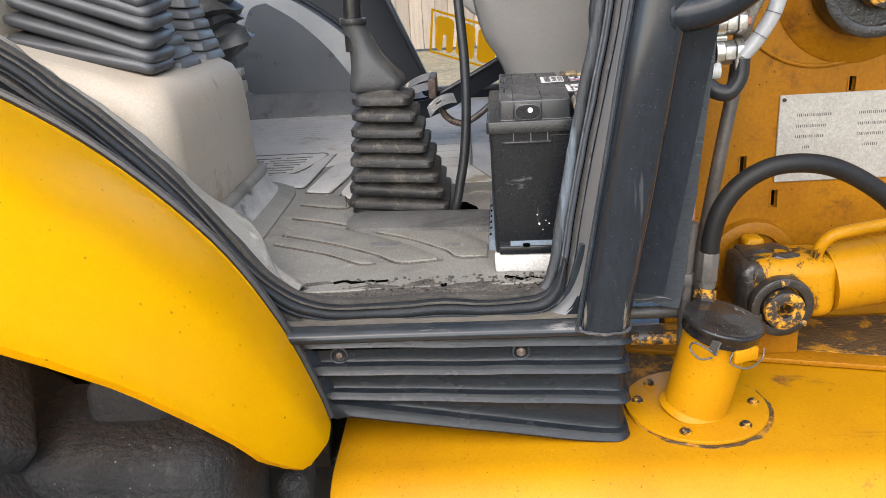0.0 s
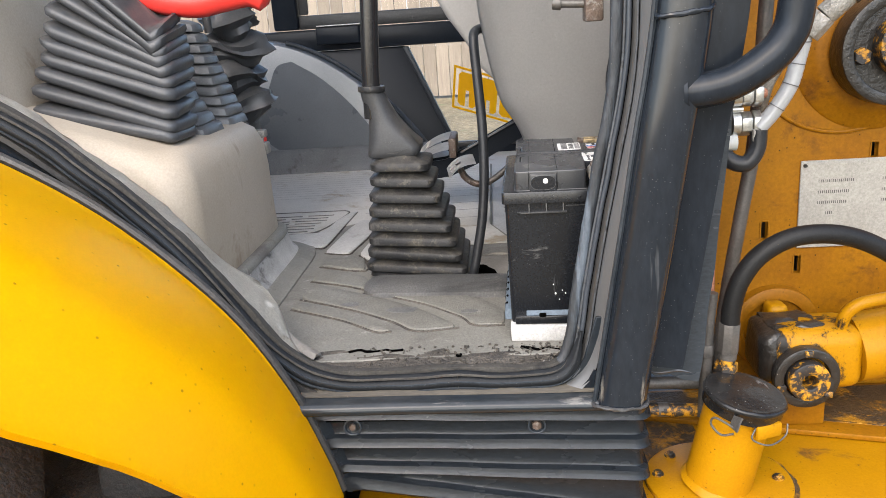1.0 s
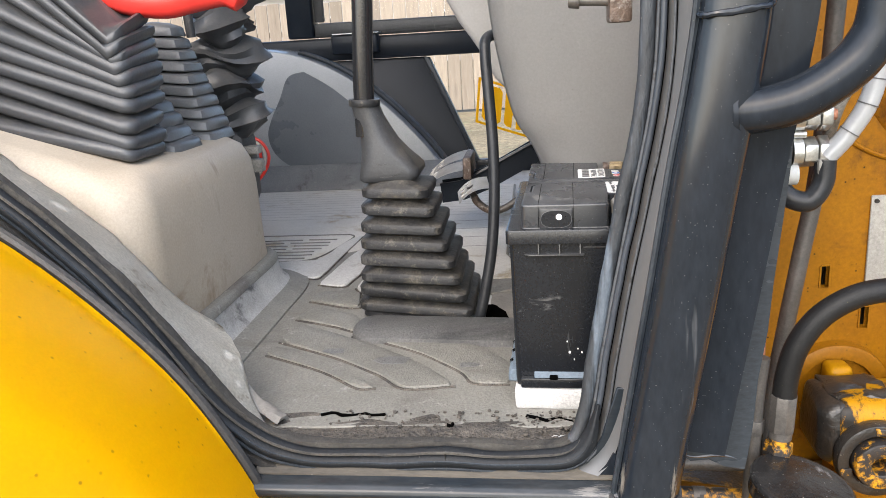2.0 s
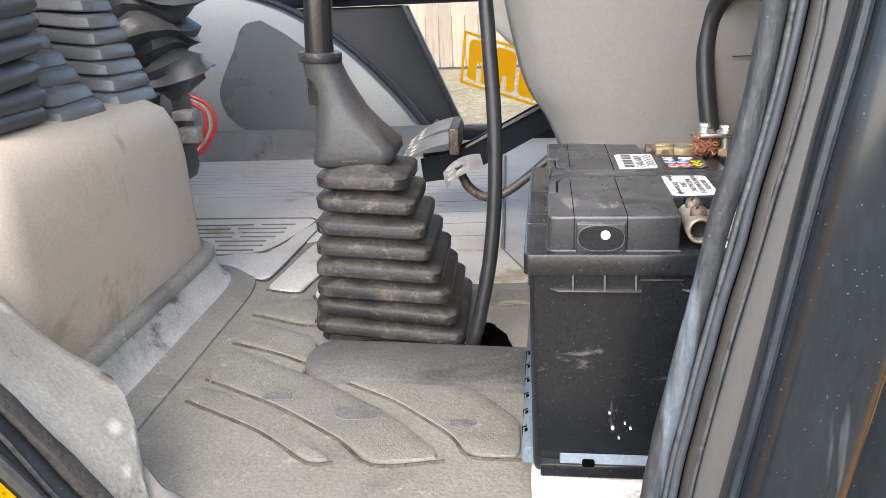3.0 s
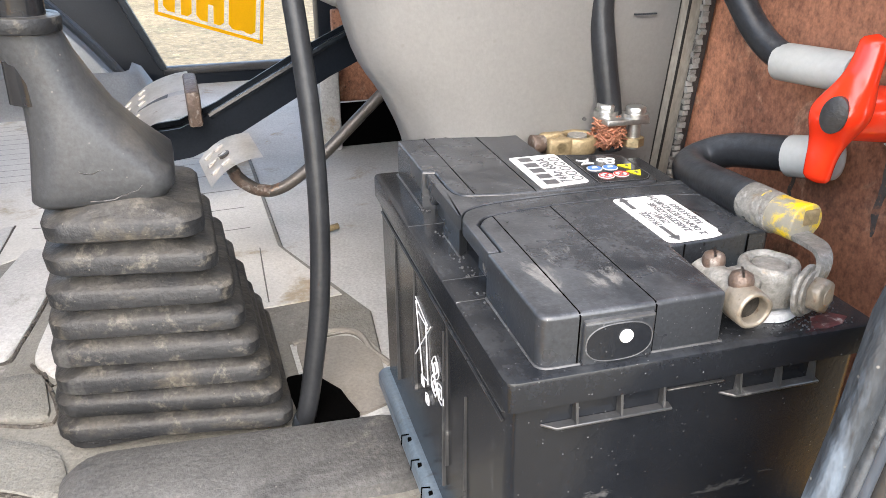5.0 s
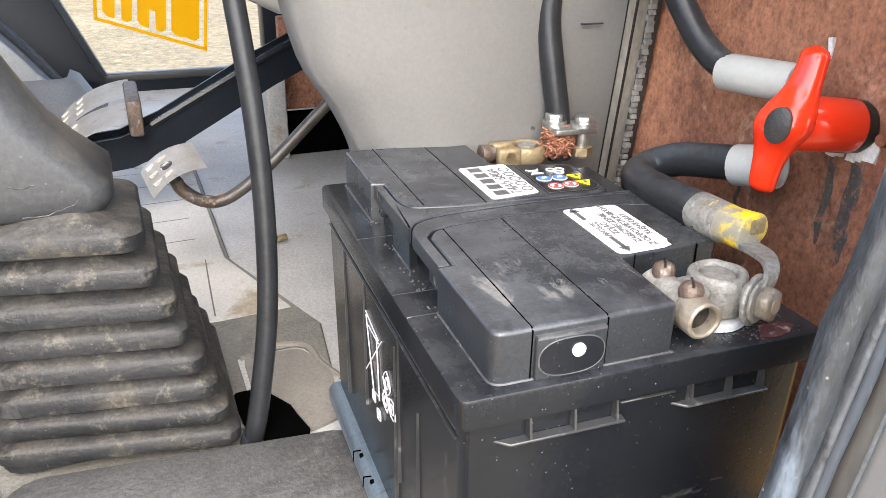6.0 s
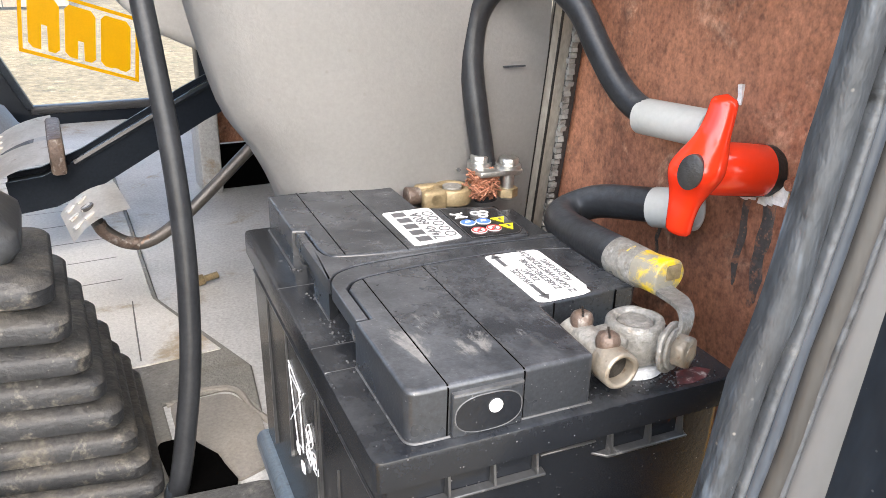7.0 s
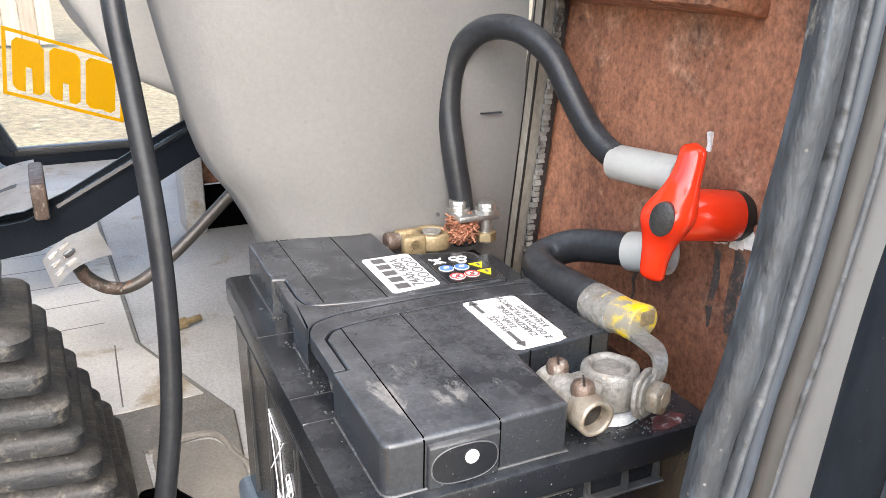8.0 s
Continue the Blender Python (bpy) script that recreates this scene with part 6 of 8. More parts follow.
# ---- lever console beside the seat ----
console = thing("lever_console", (-0.6, 0.25, FL), "pale grey moulded plastic console beside the seat with rubber lever boots", "lever console")
XF, YN, YF = -0.418, 0.05, 0.475


def top_z(x):
    return 1.352 + 0.33 * max(0.0, -0.47 - x)


loops = []
for k, (z, g) in enumerate(((1.10, 0.010), (1.18, 0.004), (1.27, 0.0), (1.31, -0.004), (1.335, -0.014), (1.348, -0.030), (1.352, -0.05))):
    lp = rrect(-1.05, YN - g * 0.8, XF + g + (z - 1.10) * 0.03, YF + g, 0.05, z, 7)
    for p in lp:
        p.x += 0.0
        if z > 1.2:
            p.z += (top_z(p.x) - 1.352) * (z - 1.2) / 0.152
    loops.append(lp)
part("body", wobble(loft(loops), 0.0015, 9), CONSOLE, console, smooth=60)
part("rear_riser", loft([[Vector((p.x + (z - 1.3) * -0.12, p.y, z)) for p in rrect(-1.1, 0.02, -0.645, 0.50, 0.06, z, 6)] for z in (1.25, 1.4, 1.55, 1.62)]), CONSOLE, console, smooth=60)
cove_path = smooth_path([(-0.46, 0.02, FL), (-0.43, 0.03, FL), (-0.405, 0.06, FL), (-0.402, 0.12, FL), (-0.402, 0.30, FL), (-0.404, 0.43, FL), (-0.425, 0.475, FL), (-0.47, 0.492, FL), (-0.6, 0.495, FL)], 5)
part("cove_foot", sweep(cove_path, [(0.058, 0.002), (0.057, 0.007), (0.046, 0.008), (0.033, 0.0115), (0.026, 0.0145), (0.0, 0.006), (0.0, 0.002)]), MAT, console, "pale worn foot of the rubber cove", smooth=50)
part("cove", sweep(cove_path, [(0.0262, 0.0143), (0.018, 0.022), (0.0125, 0.034), (0.009, 0.052), (0.0, 0.052), (0.0, 0.014)]), COVE, console, "sooty dark rubber cove", smooth=50)
part("cove_lip", sweep(cove_path, [(0.0105, 0.050), (0.0095, 0.058), (0.004, 0.062), (-0.006, 0.061), (-0.02, 0.055), (-0.02, 0.046)]), MAT, console, "pale rubber lip", smooth=50)

# three boots on the console
b1 = part("lever_boot", loft([rrect(-0.70, 0.135, -0.462, 0.228, 0.015, 1.345), rrect(-0.70, 0.137, -0.464, 0.226, 0.015, 1.352)]), BOOTGREY, console, "large pleated black rubber boot")
for i in range(10):
    f = i / 10
    x0, x1 = -0.650 + 0.062 * f, -0.452 - 0.006 * f + 0.010 * math.sin(3 * f)
    y0, y1 = 0.130 + 0.012 * f, 0.230 + 0.01 * f
    z = 1.352 + 0.0195 * i
    out = []
    for grow, dz in ((-0.014, 0.001), (-0.003, -0.001), (0.001, 0.004), (0.001, 0.0115), (-0.003, 0.016), (-0.012, 0.0195), (-0.018, 0.022)):
        lp = rrect(x0 - grow, y0 - grow, x1 + grow, y1 + grow, 0.016, z + dz, 4)
        for p in lp:
            s = (x1 - p.x) / (x1 - x0)
            p.z += (0.052 + 0.03 * f) * max(0, s) ** 1.1 - 0.010 * math.sin(math.pi * min(1, max(0, s * 1.1))) * (0.4 + f) + 0.32 * f * max(0, p.y - y0) + 0.004 * math.sin(21 * p.x + i) - 0.07 * max(0, f - 0.3) * math.exp(-((s - 0.2) / 0.28) ** 2)
        out.append(lp)
    part("pleat", wobble(wobble(loft(out), 0.006, 11, i * 0.4), 0.002, 40, i), BOOTGREY, b1, smooth=60)


def trays(parent, base, top, z0, z1, n, seed):
    """A leaning stack of tray-like folds, from the base rectangle to the top one."""
    h = (z1 - z0) / n
    for i in range(n):
        q = [a + (b - a) * i / n for a, b in zip(base, top)]
        z = z0 + h * i
        out = []
        for grow, dz in ((-0.012, 0.02), (0.0, 0.0), (0.0006, 0.10), (-0.0016, 0.66), (-0.0042, 0.80), (-0.012, 0.98), (-0.016, 1.05)):
            lp = rrect(q[0] - grow, q[1] - grow, q[2] + grow, q[3] + grow, 0.014, z + h * dz, 2)
            for p in lp:
                p.z += 0.10 * (q[2] - p.x)
            out.append(lp)
        part("fold", wobble(loft(out), 0.0018, 30, seed + i), BOOTPALE, parent, smooth=32)


b2 = part("lever_boot", loft([rrect(-0.54, 0.242, -0.447, 0.335, 0.012, 1.345, 2), rrect(-0.538, 0.244, -0.449, 0.333, 0.012, 1.352, 2)]), BOOTGREY, console, "small stepped black rubber boot")
trays(b2, (-0.545, 0.240, -0.446, 0.336), (-0.575, 0.265, -0.520, 0.318), 1.346, 1.47, 7, 3)
b3 = part("lever_boot", loft([rrect(-0.53, 0.362, -0.447, 0.465, 0.012, 1.345, 2), rrect(-0.528, 0.364, -0.449, 0.463, 0.012, 1.352, 2)]), BOOTGREY, console, "tall stepped black rubber boot")
trays(b3, (-0.545, 0.362, -0.446, 0.466), (-0.56, 0.385, -0.500, 0.44), 1.346, 1.52, 10, 6)
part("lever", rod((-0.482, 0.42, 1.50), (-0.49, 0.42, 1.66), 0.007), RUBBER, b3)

grip = thing("red_lever", (-0.5, 0.22, 1.5), "bright red rubber grip on the large lever boot", "lever")
gp = [(-0.505, 0.215, 1.556), (-0.49, 0.215, 1.553), (-0.46, 0.213, 1.545), (-0.42, 0.212, 1.54), (-0.385, 0.211, 1.545), (-0.345, 0.21, 1.55), (-0.325, 0.21, 1.543), (-0.316, 0.21, 1.538)]
gs = smooth_path(gp, 5)
part("grip", sweep(gs, [(0.017, 0.004), (0.012, 0.017), (0, 0.023), (-0.012, 0.017), (-0.017, 0.004), (-0.014, -0.012), (0, -0.018), (0.014, -0.012)], scales=[min(1.05, 0.5 + 0.2 * min(i, len(gs) - 1 - i)) for i in range(len(gs))]), SOFTRED, grip, smooth=60)
part("stem", tube([(-0.57, 0.24, 1.53), (-0.54, 0.225, 1.56), (-0.50, 0.215, 1.555)], 0.014, 12), RUBBER, grip)

# crumpled boot and wiring behind the console
cr = thing("crumpled_boot", (-0.45, 0.62, 1.34), "crumpled black rubber boot with twisted folds", "lever boot")
lo = []
for i in range(30):
    f = i / 29
    r = 0.052 + 0.016 * (1 if (i // 3) % 2 else -1) * (0.5 + 0.5 * math.cos((i % 3) * 2.1))
    lp = []
    for k in range(20):
        a = 2 * math.pi * k / 20
        rr = r * (1 + 0.22 * math.sin(2 * a + i * 0.5) + 0.10 * math.sin(5 * a - i * 0.7))
        lp.append(Vector((-0.51 + rr * math.cos(a), 0.62 + rr * math.sin(a), 1.33 + 0.26 * f + 0.012 * math.sin(a * 2 + i * 0.4))))
    lo.append(lp)
part("boot", loft(lo), BOOTGREY, cr, smooth=50)
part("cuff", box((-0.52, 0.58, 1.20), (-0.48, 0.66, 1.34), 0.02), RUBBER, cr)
part("connector", join(box((-0.49, 0.585, 1.295), (-0.458, 0.61, 1.31), 0.003), box((-0.485, 0.59, 1.262), (-0.456, 0.612, 1.285), 0.003)), LEAD, cr, "grey cable connectors")
for i, m in enumerate((SOFTRED, SLEEVE, SOFTRED)):
    o = 0.009 * i
    part("wire", tube([(-0.65, 0.95, 1.30 - 0.5 * o), (-0.618 - 0.5 * o, 0.95, 1.292 - 0.4 * o), (-0.582 - 0.5 * o, 0.95, 1.275 - 0.6 * o), (-0.566 - o, 0.95, 1.250), (-0.568 - o, 0.95, 1.224), (-0.584 - o, 0.95, 1.198), (-0.61 - o, 0.95, 1.175), (-0.65, 0.95, 1.15)], 0.0036, 8), m, cr, "red wire" if m is SOFTRED else "pale grey wire")

seat = thing("operator_seat", (-0.85, 0.72, FL), "grey fabric operator seat beside the lever console", "seat")
part("base", box((-1.1, 0.56, FL), (-0.68, 0.98, 1.36), 0.03), RUBBER, seat)
part("cushion", box((-1.16, 0.54, 1.362), (-0.66, 1.02, 1.48), 0.045, 4), FABRIC, seat)
part("backrest", box((-1.28, 0.54, 1.5), (-1.14, 1.02, 2.05), 0.05, 4), FABRIC, seat)

# ---- gear lever with bellows ----
gear = thing("gear_lever", (-0.15, 0.32, FL), "gear lever in a dusty stepped black rubber bellows", "gear lever")
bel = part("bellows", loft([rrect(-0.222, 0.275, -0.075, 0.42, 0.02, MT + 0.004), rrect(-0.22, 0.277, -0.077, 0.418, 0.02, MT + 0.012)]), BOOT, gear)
for i in range(8):
    f0, f1 = i / 8, (i + 1) / 8

    def corners(f):
        e = f ** 0.85
        return (-0.224 + 0.033 * f, 0.272 - 0.060 * f, -0.060 - 0.054 * f, 0.44 - 0.135 * f)
    c, d = corners(f0), corners(f1)
    za, h = 1.104 + 0.0252 * i, 0.0252

    def lp(q, grow, z):
        out = rrect(q[0] - grow, q[1] - grow, q[2] + grow, q[3] + grow, 0.014, z, 5, (0, -0.13))
        for p in out:
            p.z += -0.03 * (p.x - q[0]) + (0.003 * math.sin(30 * p.x + 8 * p.y) if i < 2 else 0.0)
        return out
    ls = [lp(c, -0.022, za + h * 0.10), lp(c, -0.0025, za + h * 0.06), lp(c, 0.0008, za + h * 0.15), lp(c, 0.0012, za + h * 0.52), lp(c, -0.0010, za + h * 0.63), lp(d, -0.0105, za + h * 0.84), lp(d, -0.022, za + h * 1.12)]
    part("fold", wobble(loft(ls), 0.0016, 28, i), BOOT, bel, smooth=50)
hood = []
for f, x0, x1, y0, y1, r in ((0.0, -0.1965, -0.128, 0.226, 0.306, 0.012), (0.03, -0.1985, -0.124, 0.2225, 0.308, 0.014), (0.09, -0.1975, -0.1185, 0.2215, 0.308, 0.015), (0.17, -0.1965, -0.1190, 0.2220, 0.306, 0.018), (0.34, -0.1955, -0.135, 0.225, 0.296, 0.022),
                             (0.50, -0.1955, -0.1475, 0.2280, 0.286, 0.022), (0.66, -0.1985, -0.1570, 0.2300, 0.278, 0.0205), (0.80, -0.2025, -0.1640, 0.2310, 0.272, 0.0185), (0.93, -0.2050, -0.1690, 0.231, 0.270, 0.0175), (1.0, -0.2055, -0.1685, 0.2305, 0.2705, 0.018)):
    hood.append(rrect(x0, y0, x1, y1, r, 1.302 + 0.106 * f, 6))
    if f < 0.2:
        for p in hood[-1]:
            p.z += -0.06 * (p.x + 0.197) + 0.04 * max(0, p.y - 0.25)
hd = loft(hood)
part("hood", wobble(hd, 0.003, 22), HOODRUBBER, gear, "creased rubber hood", smooth=60)
for pts in (((-0.168, 0.2045, 1.329), (-0.161, 0.2030, 1.328), (-0.154, 0.2035, 1.330), (-0.150, 0.2045, 1.333)), ((-0.164, 0.2035, 1.312), (-0.150, 0.2015, 1.313), (-0.135, 0.2025, 1.318), (-0.126, 0.2045, 1.319))):
    part("crack", wobble(tube([Vector(p) + Vector((0, 0.0012, 0)) for p in pts[:3]], 0.00035, 6), 0.0022, 150), GREASE, gear, "dark crack in the rubber")
part("collar", pipe_ring((-0.187, 0.247, 1.399), (-0.1865, 0.247, 1.408), 0.0205, 0.015, 24, 0.0015), BOOT, gear)
part("rod", tube([(-0.188, 0.247, 1.36), (-0.186, 0.247, 1.43), (-0.178, 0.247, 1.55), (-0.168, 0.247, 1.72)], 0.0135, 16), GLOSS, gear, "glossy black lever tube")
part("knob", loft([[Vector((-0.165 + r * math.cos(2 * math.pi * k / 16), 0.247 + r * math.sin(2 * math.pi * k / 16), z)) for k in range(16)] for r, z in ((0.014, 1.70), (0.024, 1.73), (0.028, 1.76), (0.022, 1.79), (0.008, 1.80))]), RUBBER, gear)

tubeh = thing("black_hose", (-0.05, 0.26, FL), "thin black hose rising from the floor hole into the dash", "hose")
part("hose", tube([(-0.056, 0.262, 1.085), (-0.05, 0.258, 1.105), (-0.0423, 0.2625, 1.1373), (-0.0315, 0.2725, 1.194), (-0.0257, 0.2855, 1.2624), (-0.0254, 0.2994, 1.3332), (-0.0295, 0.3153, 1.4063), (-0.0324, 0.3286, 1.4546), (-0.03, 0.34, 1.474), (-0.012, 0.355, 1.478), (0.02, 0.38, 1.465)], 0.0076, 14, 8), CABLE, tubeh)

part("end_collar", rod((-0.0545, 0.2615, 1.088), (-0.0515, 0.259, 1.102), 0.0086, 0.008, 16, 0.001), SEAL, tubeh, "split rubber end collar")

# ---- pedals ----
pedal = thing("brake_pedal", (-0.1, 0.75, 1.2), "worn bright steel brake pedals on a dark channel arm", "pedal", "pedals")


def pad_plate(c, w, l, pitch, yaw, curve=0.02, lean=0):
    """A slightly domed foot plate with raised studs."""
    bm = bmesh.new()
    grid = [[bm.verts.new((-l / 2 + l * i / 8, -w / 2 + w * j / 4, -curve * (2 * i / 8 - 1) ** 2)) for j in range(5)] for i in range(9)]
    for i in range(8):
        for j in range(4):
            bm.faces.new((grid[i][j], grid[i + 1][j], grid[i + 1][j + 1], grid[i][j + 1]))
    bmesh.ops.solidify(bm, geom=bm.faces[:], thickness=0.003)
    for i in (-0.30, -0.08):
        for j in (-0.28, 0.0, 0.28):
            bmesh.ops.create_cube(bm, size=1, matrix=Matrix.Translation((i * l, j * w, 0.0008 - curve * (2 * i) ** 2)) @ Matrix.Rotation(0.4, 4, "Z") @ Matrix.Diagonal((0.010, 0.0032, 0.0022, 1)))
    return moved(bm, Matrix.Translation(c) @ Matrix.Rotation(radians(yaw), 4, "Z") @ Matrix.Rotation(radians(lean), 4, "X") @ Matrix.Rotation(radians(pitch), 4, "Y"))


part("foot_plate", pad_plate((-0.148, 0.790, 1.236), 0.070, 0.104, -30, 0, 0.012, 6), PEDAL, pedal, "scuffed bright foot plate")
part("foot_plate", pad_plate((-0.155, 0.716, 1.224), 0.070, 0.104, -30, 0, 0.012, 6), PEDAL, pedal, "scuffed bright foot plate")
part("rubber_stop", box((-0.104, 0.69, 1.216), (-0.088, 0.80, 1.258), 0.004), RUSTBOLT, pedal, "rusty edge of the plate")
arm = sweep([(-0.15, 0.74, 1.188), (-0.11, 0.74, 1.192), (-0.06, 0.74, 1.212), (0.06, 0.75, 1.274), (0.17, 0.75, 1.325)], [(-0.022, -0.02), (0.022, -0.02), (0.022, 0.018), (0.018, 0.018), (0.018, 0.012), (-0.018, 0.012), (-0.018, 0.018), (-0.022, 0.018)])
part("arm", arm, FRAME_CLEAN, pedal, "dark painted channel arm")
part("arm_edge", sweep([(-0.08, 0.716, 1.222), (0.06, 0.726, 1.292), (0.17, 0.726, 1.343)], ring(0.004, 6)), FRAME, pedal)
acc = thing("throttle_pedal", (-0.07, 0.51, 1.2), "small bright steel throttle pedal on a bent rusty rod", "pedal", "pedals")
part("foot_plate", pad_plate((-0.075, 0.51, 1.238), 0.056, 0.056, -26, 8, 0.008, 10), PEDAL, acc, "small bright foot plate")
part("rod", tube([(-0.078, 0.51, 1.238), (-0.068, 0.51, 1.215), (-0.052, 0.51, 1.200), (-0.036, 0.51, 1.195), (-0.014, 0.51, 1.203), (0.02, 0.512, 1.228), (0.08, 0.52, 1.279), (0.15, 0.53, 1.335)], 0.0060, 12), RODPAINT, acc, "bent rod, rusty at the bend")
part("rust_bend", tube([(-0.0705, 0.51, 1.2205), (-0.066, 0.51, 1.211), (-0.052, 0.51, 1.1995), (-0.038, 0.51, 1.195)], 0.0063, 12), RUSTBOLT, acc, "rusty bend")

# ---- dash side panel ----
dash = thing("dash_console", (0.1, 0.4, 1.1), "warm grey moulded dash console side with a sloping edge", "dash console")
edge_line = [(-0.035, 1.75), (-0.030, 1.62), (-0.024, 1.52), (-0.012, 1.44), (0.004, 1.372), (0.024, 1.338), (0.036, 1.312), (0.041, 1.290), (0.046, 1.262), (0.060, 1.228), (0.086, 1.195), (0.11, 1.165)]
ep = smooth_path([(x, 0, z) for x, z in edge_line], 4)
loops = []
for (dx, y) in ((0.055, 0.345), (0.018, 0.322), (0.0, 0.292), (0.005, 0.268), (0.026, 0.252), (0.060, 0.2435)):
    loops.append([Vector((p.x + dx, y, p.z)) for p in ep])
loops.append([Vector((max(p.x + 0.075, 0.18), 0.2405, p.z)) for p in ep])
loops.append([Vector((0.226, 0.2395 + 0.12 * max(0, 1.40 - p.z), p.z)) for p in ep])
db = bmesh.new()
dv = [[db.verts.new(p) for p in lp] for lp in loops]
for r0, r1 in zip(dv, dv[1:]):
    for k in range(len(r0) - 1):
        db.faces.new((r0[k], r0[k + 1], r1[k + 1], r1[k]))
bmesh.ops.solidify(db, geom=db.faces[:], thickness=0.004)
part("side_panel", wobble(db, 0.0015, 6), DASH, dash, smooth=60)
cowl = [(0.235, 1.362), (0.10, 1.362), (0.035, 1.370), (-0.008, 1.391), (-0.028, 1.411), (-0.043, 1.443), (-0.061, 1.471), (-0.082, 1.501), (-0.105, 1.544), (-0.145, 1.63), (-0.19, 1.75), (0.235, 1.75)]
part("column_cowl", prism(cowl, "y", 0.495, 0.98, 0.01, 3), DASH, dash)
part("back_panel", box((0.13, 0.40, 1.30), (0.235, 1.0, 1.46), 0.01), GREASE, dash)
part("screw_dot", rod((0.158, 0.2395, 1.322), (0.158, 0.2378, 1.322), 0.0013, n=10), INK, dash)
part("score_mark", box((0.190, 0.2372, 1.3915), (0.207, 0.239, 1.3925)), SEAL, dash)
cover = thing("kick_panel", (0.2, 0.6, FL), "pale grey panel and dark recess below the dash", "panel")
part("pillar", box((0.093, 0.945, FL), (0.124, 1.012, 1.232), 0.005), FLOORMETAL, cover, "pale grey pillar")
part("rusty_recess", box((0.1245, 0.985, 1.158), (0.240, 1.0, 1.30), 0.003), RUST, cover, "brown rusty recess")
# two black pieces paint in the deep shade under the dash
part("black_recess", box((0.1245, 0.965, FL), (0.240, 0.990, 1.156), 0.003), VOID, cover, "black box painted as the shade under the dash")
part("recess_side", box((0.236, 0.42, FL), (0.242, 0.984, 1.33), 0.002), VOID, cover, "black sheet painted as the shade under the dash")

# ---- battery ----
BATM = Matrix.Rotation(radians(-2.5), 4, "Z")
Z0, ZR, ZL, ZT = 1.117, 1.2745, 1.289, 1.3135      # foot, underside of the rim, ledge, top of the lid
battery = thing("car_battery", BATM @ Vector((0.09, 0.14, Z0)), "black plastic car battery with dusty lid standing on white foam", "battery")


def bt(name, bm, m, parent=None, label="", smooth=38):
    return part(name, moved(bm, BATM), m, parent or battery, label, smooth)


def rounded(poly, radii, n=4):
    """A polygon whose corners are rounded by the radii given (0: left sharp)."""
    out = []
    for i, (x, y) in enumerate(poly):
        r = radii.get(i, 0.0)
        b, a, c = Vector((x, y)), Vector(poly[i - 1]), Vector(poly[(i + 1) % len(poly)])
        if not r:
            out.append((x, y))
            continue
        p, q = b + (a - b).normalized() * r, b + (c - b).normalized() * r
        out += [tuple(p.lerp(b, k / n).lerp(b.lerp(q, k / n), k / n)) for k in range(n + 1)]
    return out


def curve2(pts, n=5):
    return [(p.x, p.y) for p in smooth_path([(x, y, 0) for x, y in pts], n)]


def inset(poly, d):
    """The polygon drawn in by d on every side."""
    pts = [Vector(p) for p in poly]
    area = sum(a.x * b.y - b.x * a.y for a, b in zip(pts, pts[1:] + pts[:1]))
    s = 1 if area > 0 else -1
    out = []
    for i, p in enumerate(pts):
        a, b = (p - pts[i - 1]).normalized(), (pts[(i + 1) % len(pts)] - p).normalized()
        na, nb = Vector((-a.y, a.x)) * s, Vector((-b.y, b.x)) * s
        m = (na + nb)
        m = m.normalized() if m.length > 1e-6 else na
        out.append(p + m * d / max(0.5, m.dot(na)))
    return [(p.x, p.y) for p in out]


def slab(poly, z0, z1, edge=0.0012):
    """A plate with its upper edge rounded off."""
    rows = [(0.0, z0)] + [(edge * (1 - math.cos(a)), z1 - edge * (1 - math.sin(a))) for a in (0, 0.4, 0.8, 1.2, math.pi / 2)] + [(edge + 0.0006, z1)]
    return loft([[Vector((x, y, z)) for x, y in inset(poly, d)] for d, z in rows])


case = bt("case", loft([[Vector((p.x, p.y, z)) for p in rrect(0.0025 + g, 0.0015 + g, 0.178 - g, 0.262 - g, 0.006, z, 5)] for z, g in ((Z0, 0.003), (Z0 + 0.008, 0.002), (1.2755, 0.0))]), CASE, smooth=30)
bt("rim", loft([rrect(0.0005, -0.0015, 0.1805, 0.2645, 0.004, ZR - 0.0006, 5), rrect(-0.001, -0.003, 0.182, 0.266, 0.005, ZR, 5), rrect(-0.001, -0.003, 0.182, 0.266, 0.005, ZL - 0.0022, 5), rrect(-0.0004, -0.0024, 0.1814, 0.2654, 0.0045, ZL - 0.0006, 5), rrect(0.0011, -0.0009, 0.1799, 0.2639, 0.004, ZL, 5)]), CASE, smooth=45)
# the lid: two blocks with a carrying handle laid into the channel between them
front_curve = curve2([(0.163, 0.1080), (0.150, 0.1125), (0.140, 0.1155), (0.103, 0.1195), (0.052, 0.1165), (0.0300, 0.1120), (0.0226, 0.1035)])
back_curve = curve2([(0.0222, 0.1600), (0.0248, 0.1495), (0.0340, 0.1442), (0.069, 0.1395), (0.130, 0.1375)])
front_poly = rounded([(0.015, 0.0035), (0.1015, 0.0035), (0.1035, 0.0535), (0.163, 0.0575)] + front_curve + [(0.0226, 0.0695), (0.015, 0.0690)], {0: 0.006, 1: 0.003, 2: 0.003, 3: 0.004})
back_poly = rounded([(0.1460, 0.1385), (0.1478, 0.1500), (0.1478, 0.1900), (0.1105, 0.1995), (0.0995, 0.2045), (0.0985, 0.2575), (0.015, 0.2580), (0.015, 0.1905), (0.0222, 0.1885)] + back_curve, {0: 0.004, 2: 0.005, 5: 0.002, 6: 0.002})
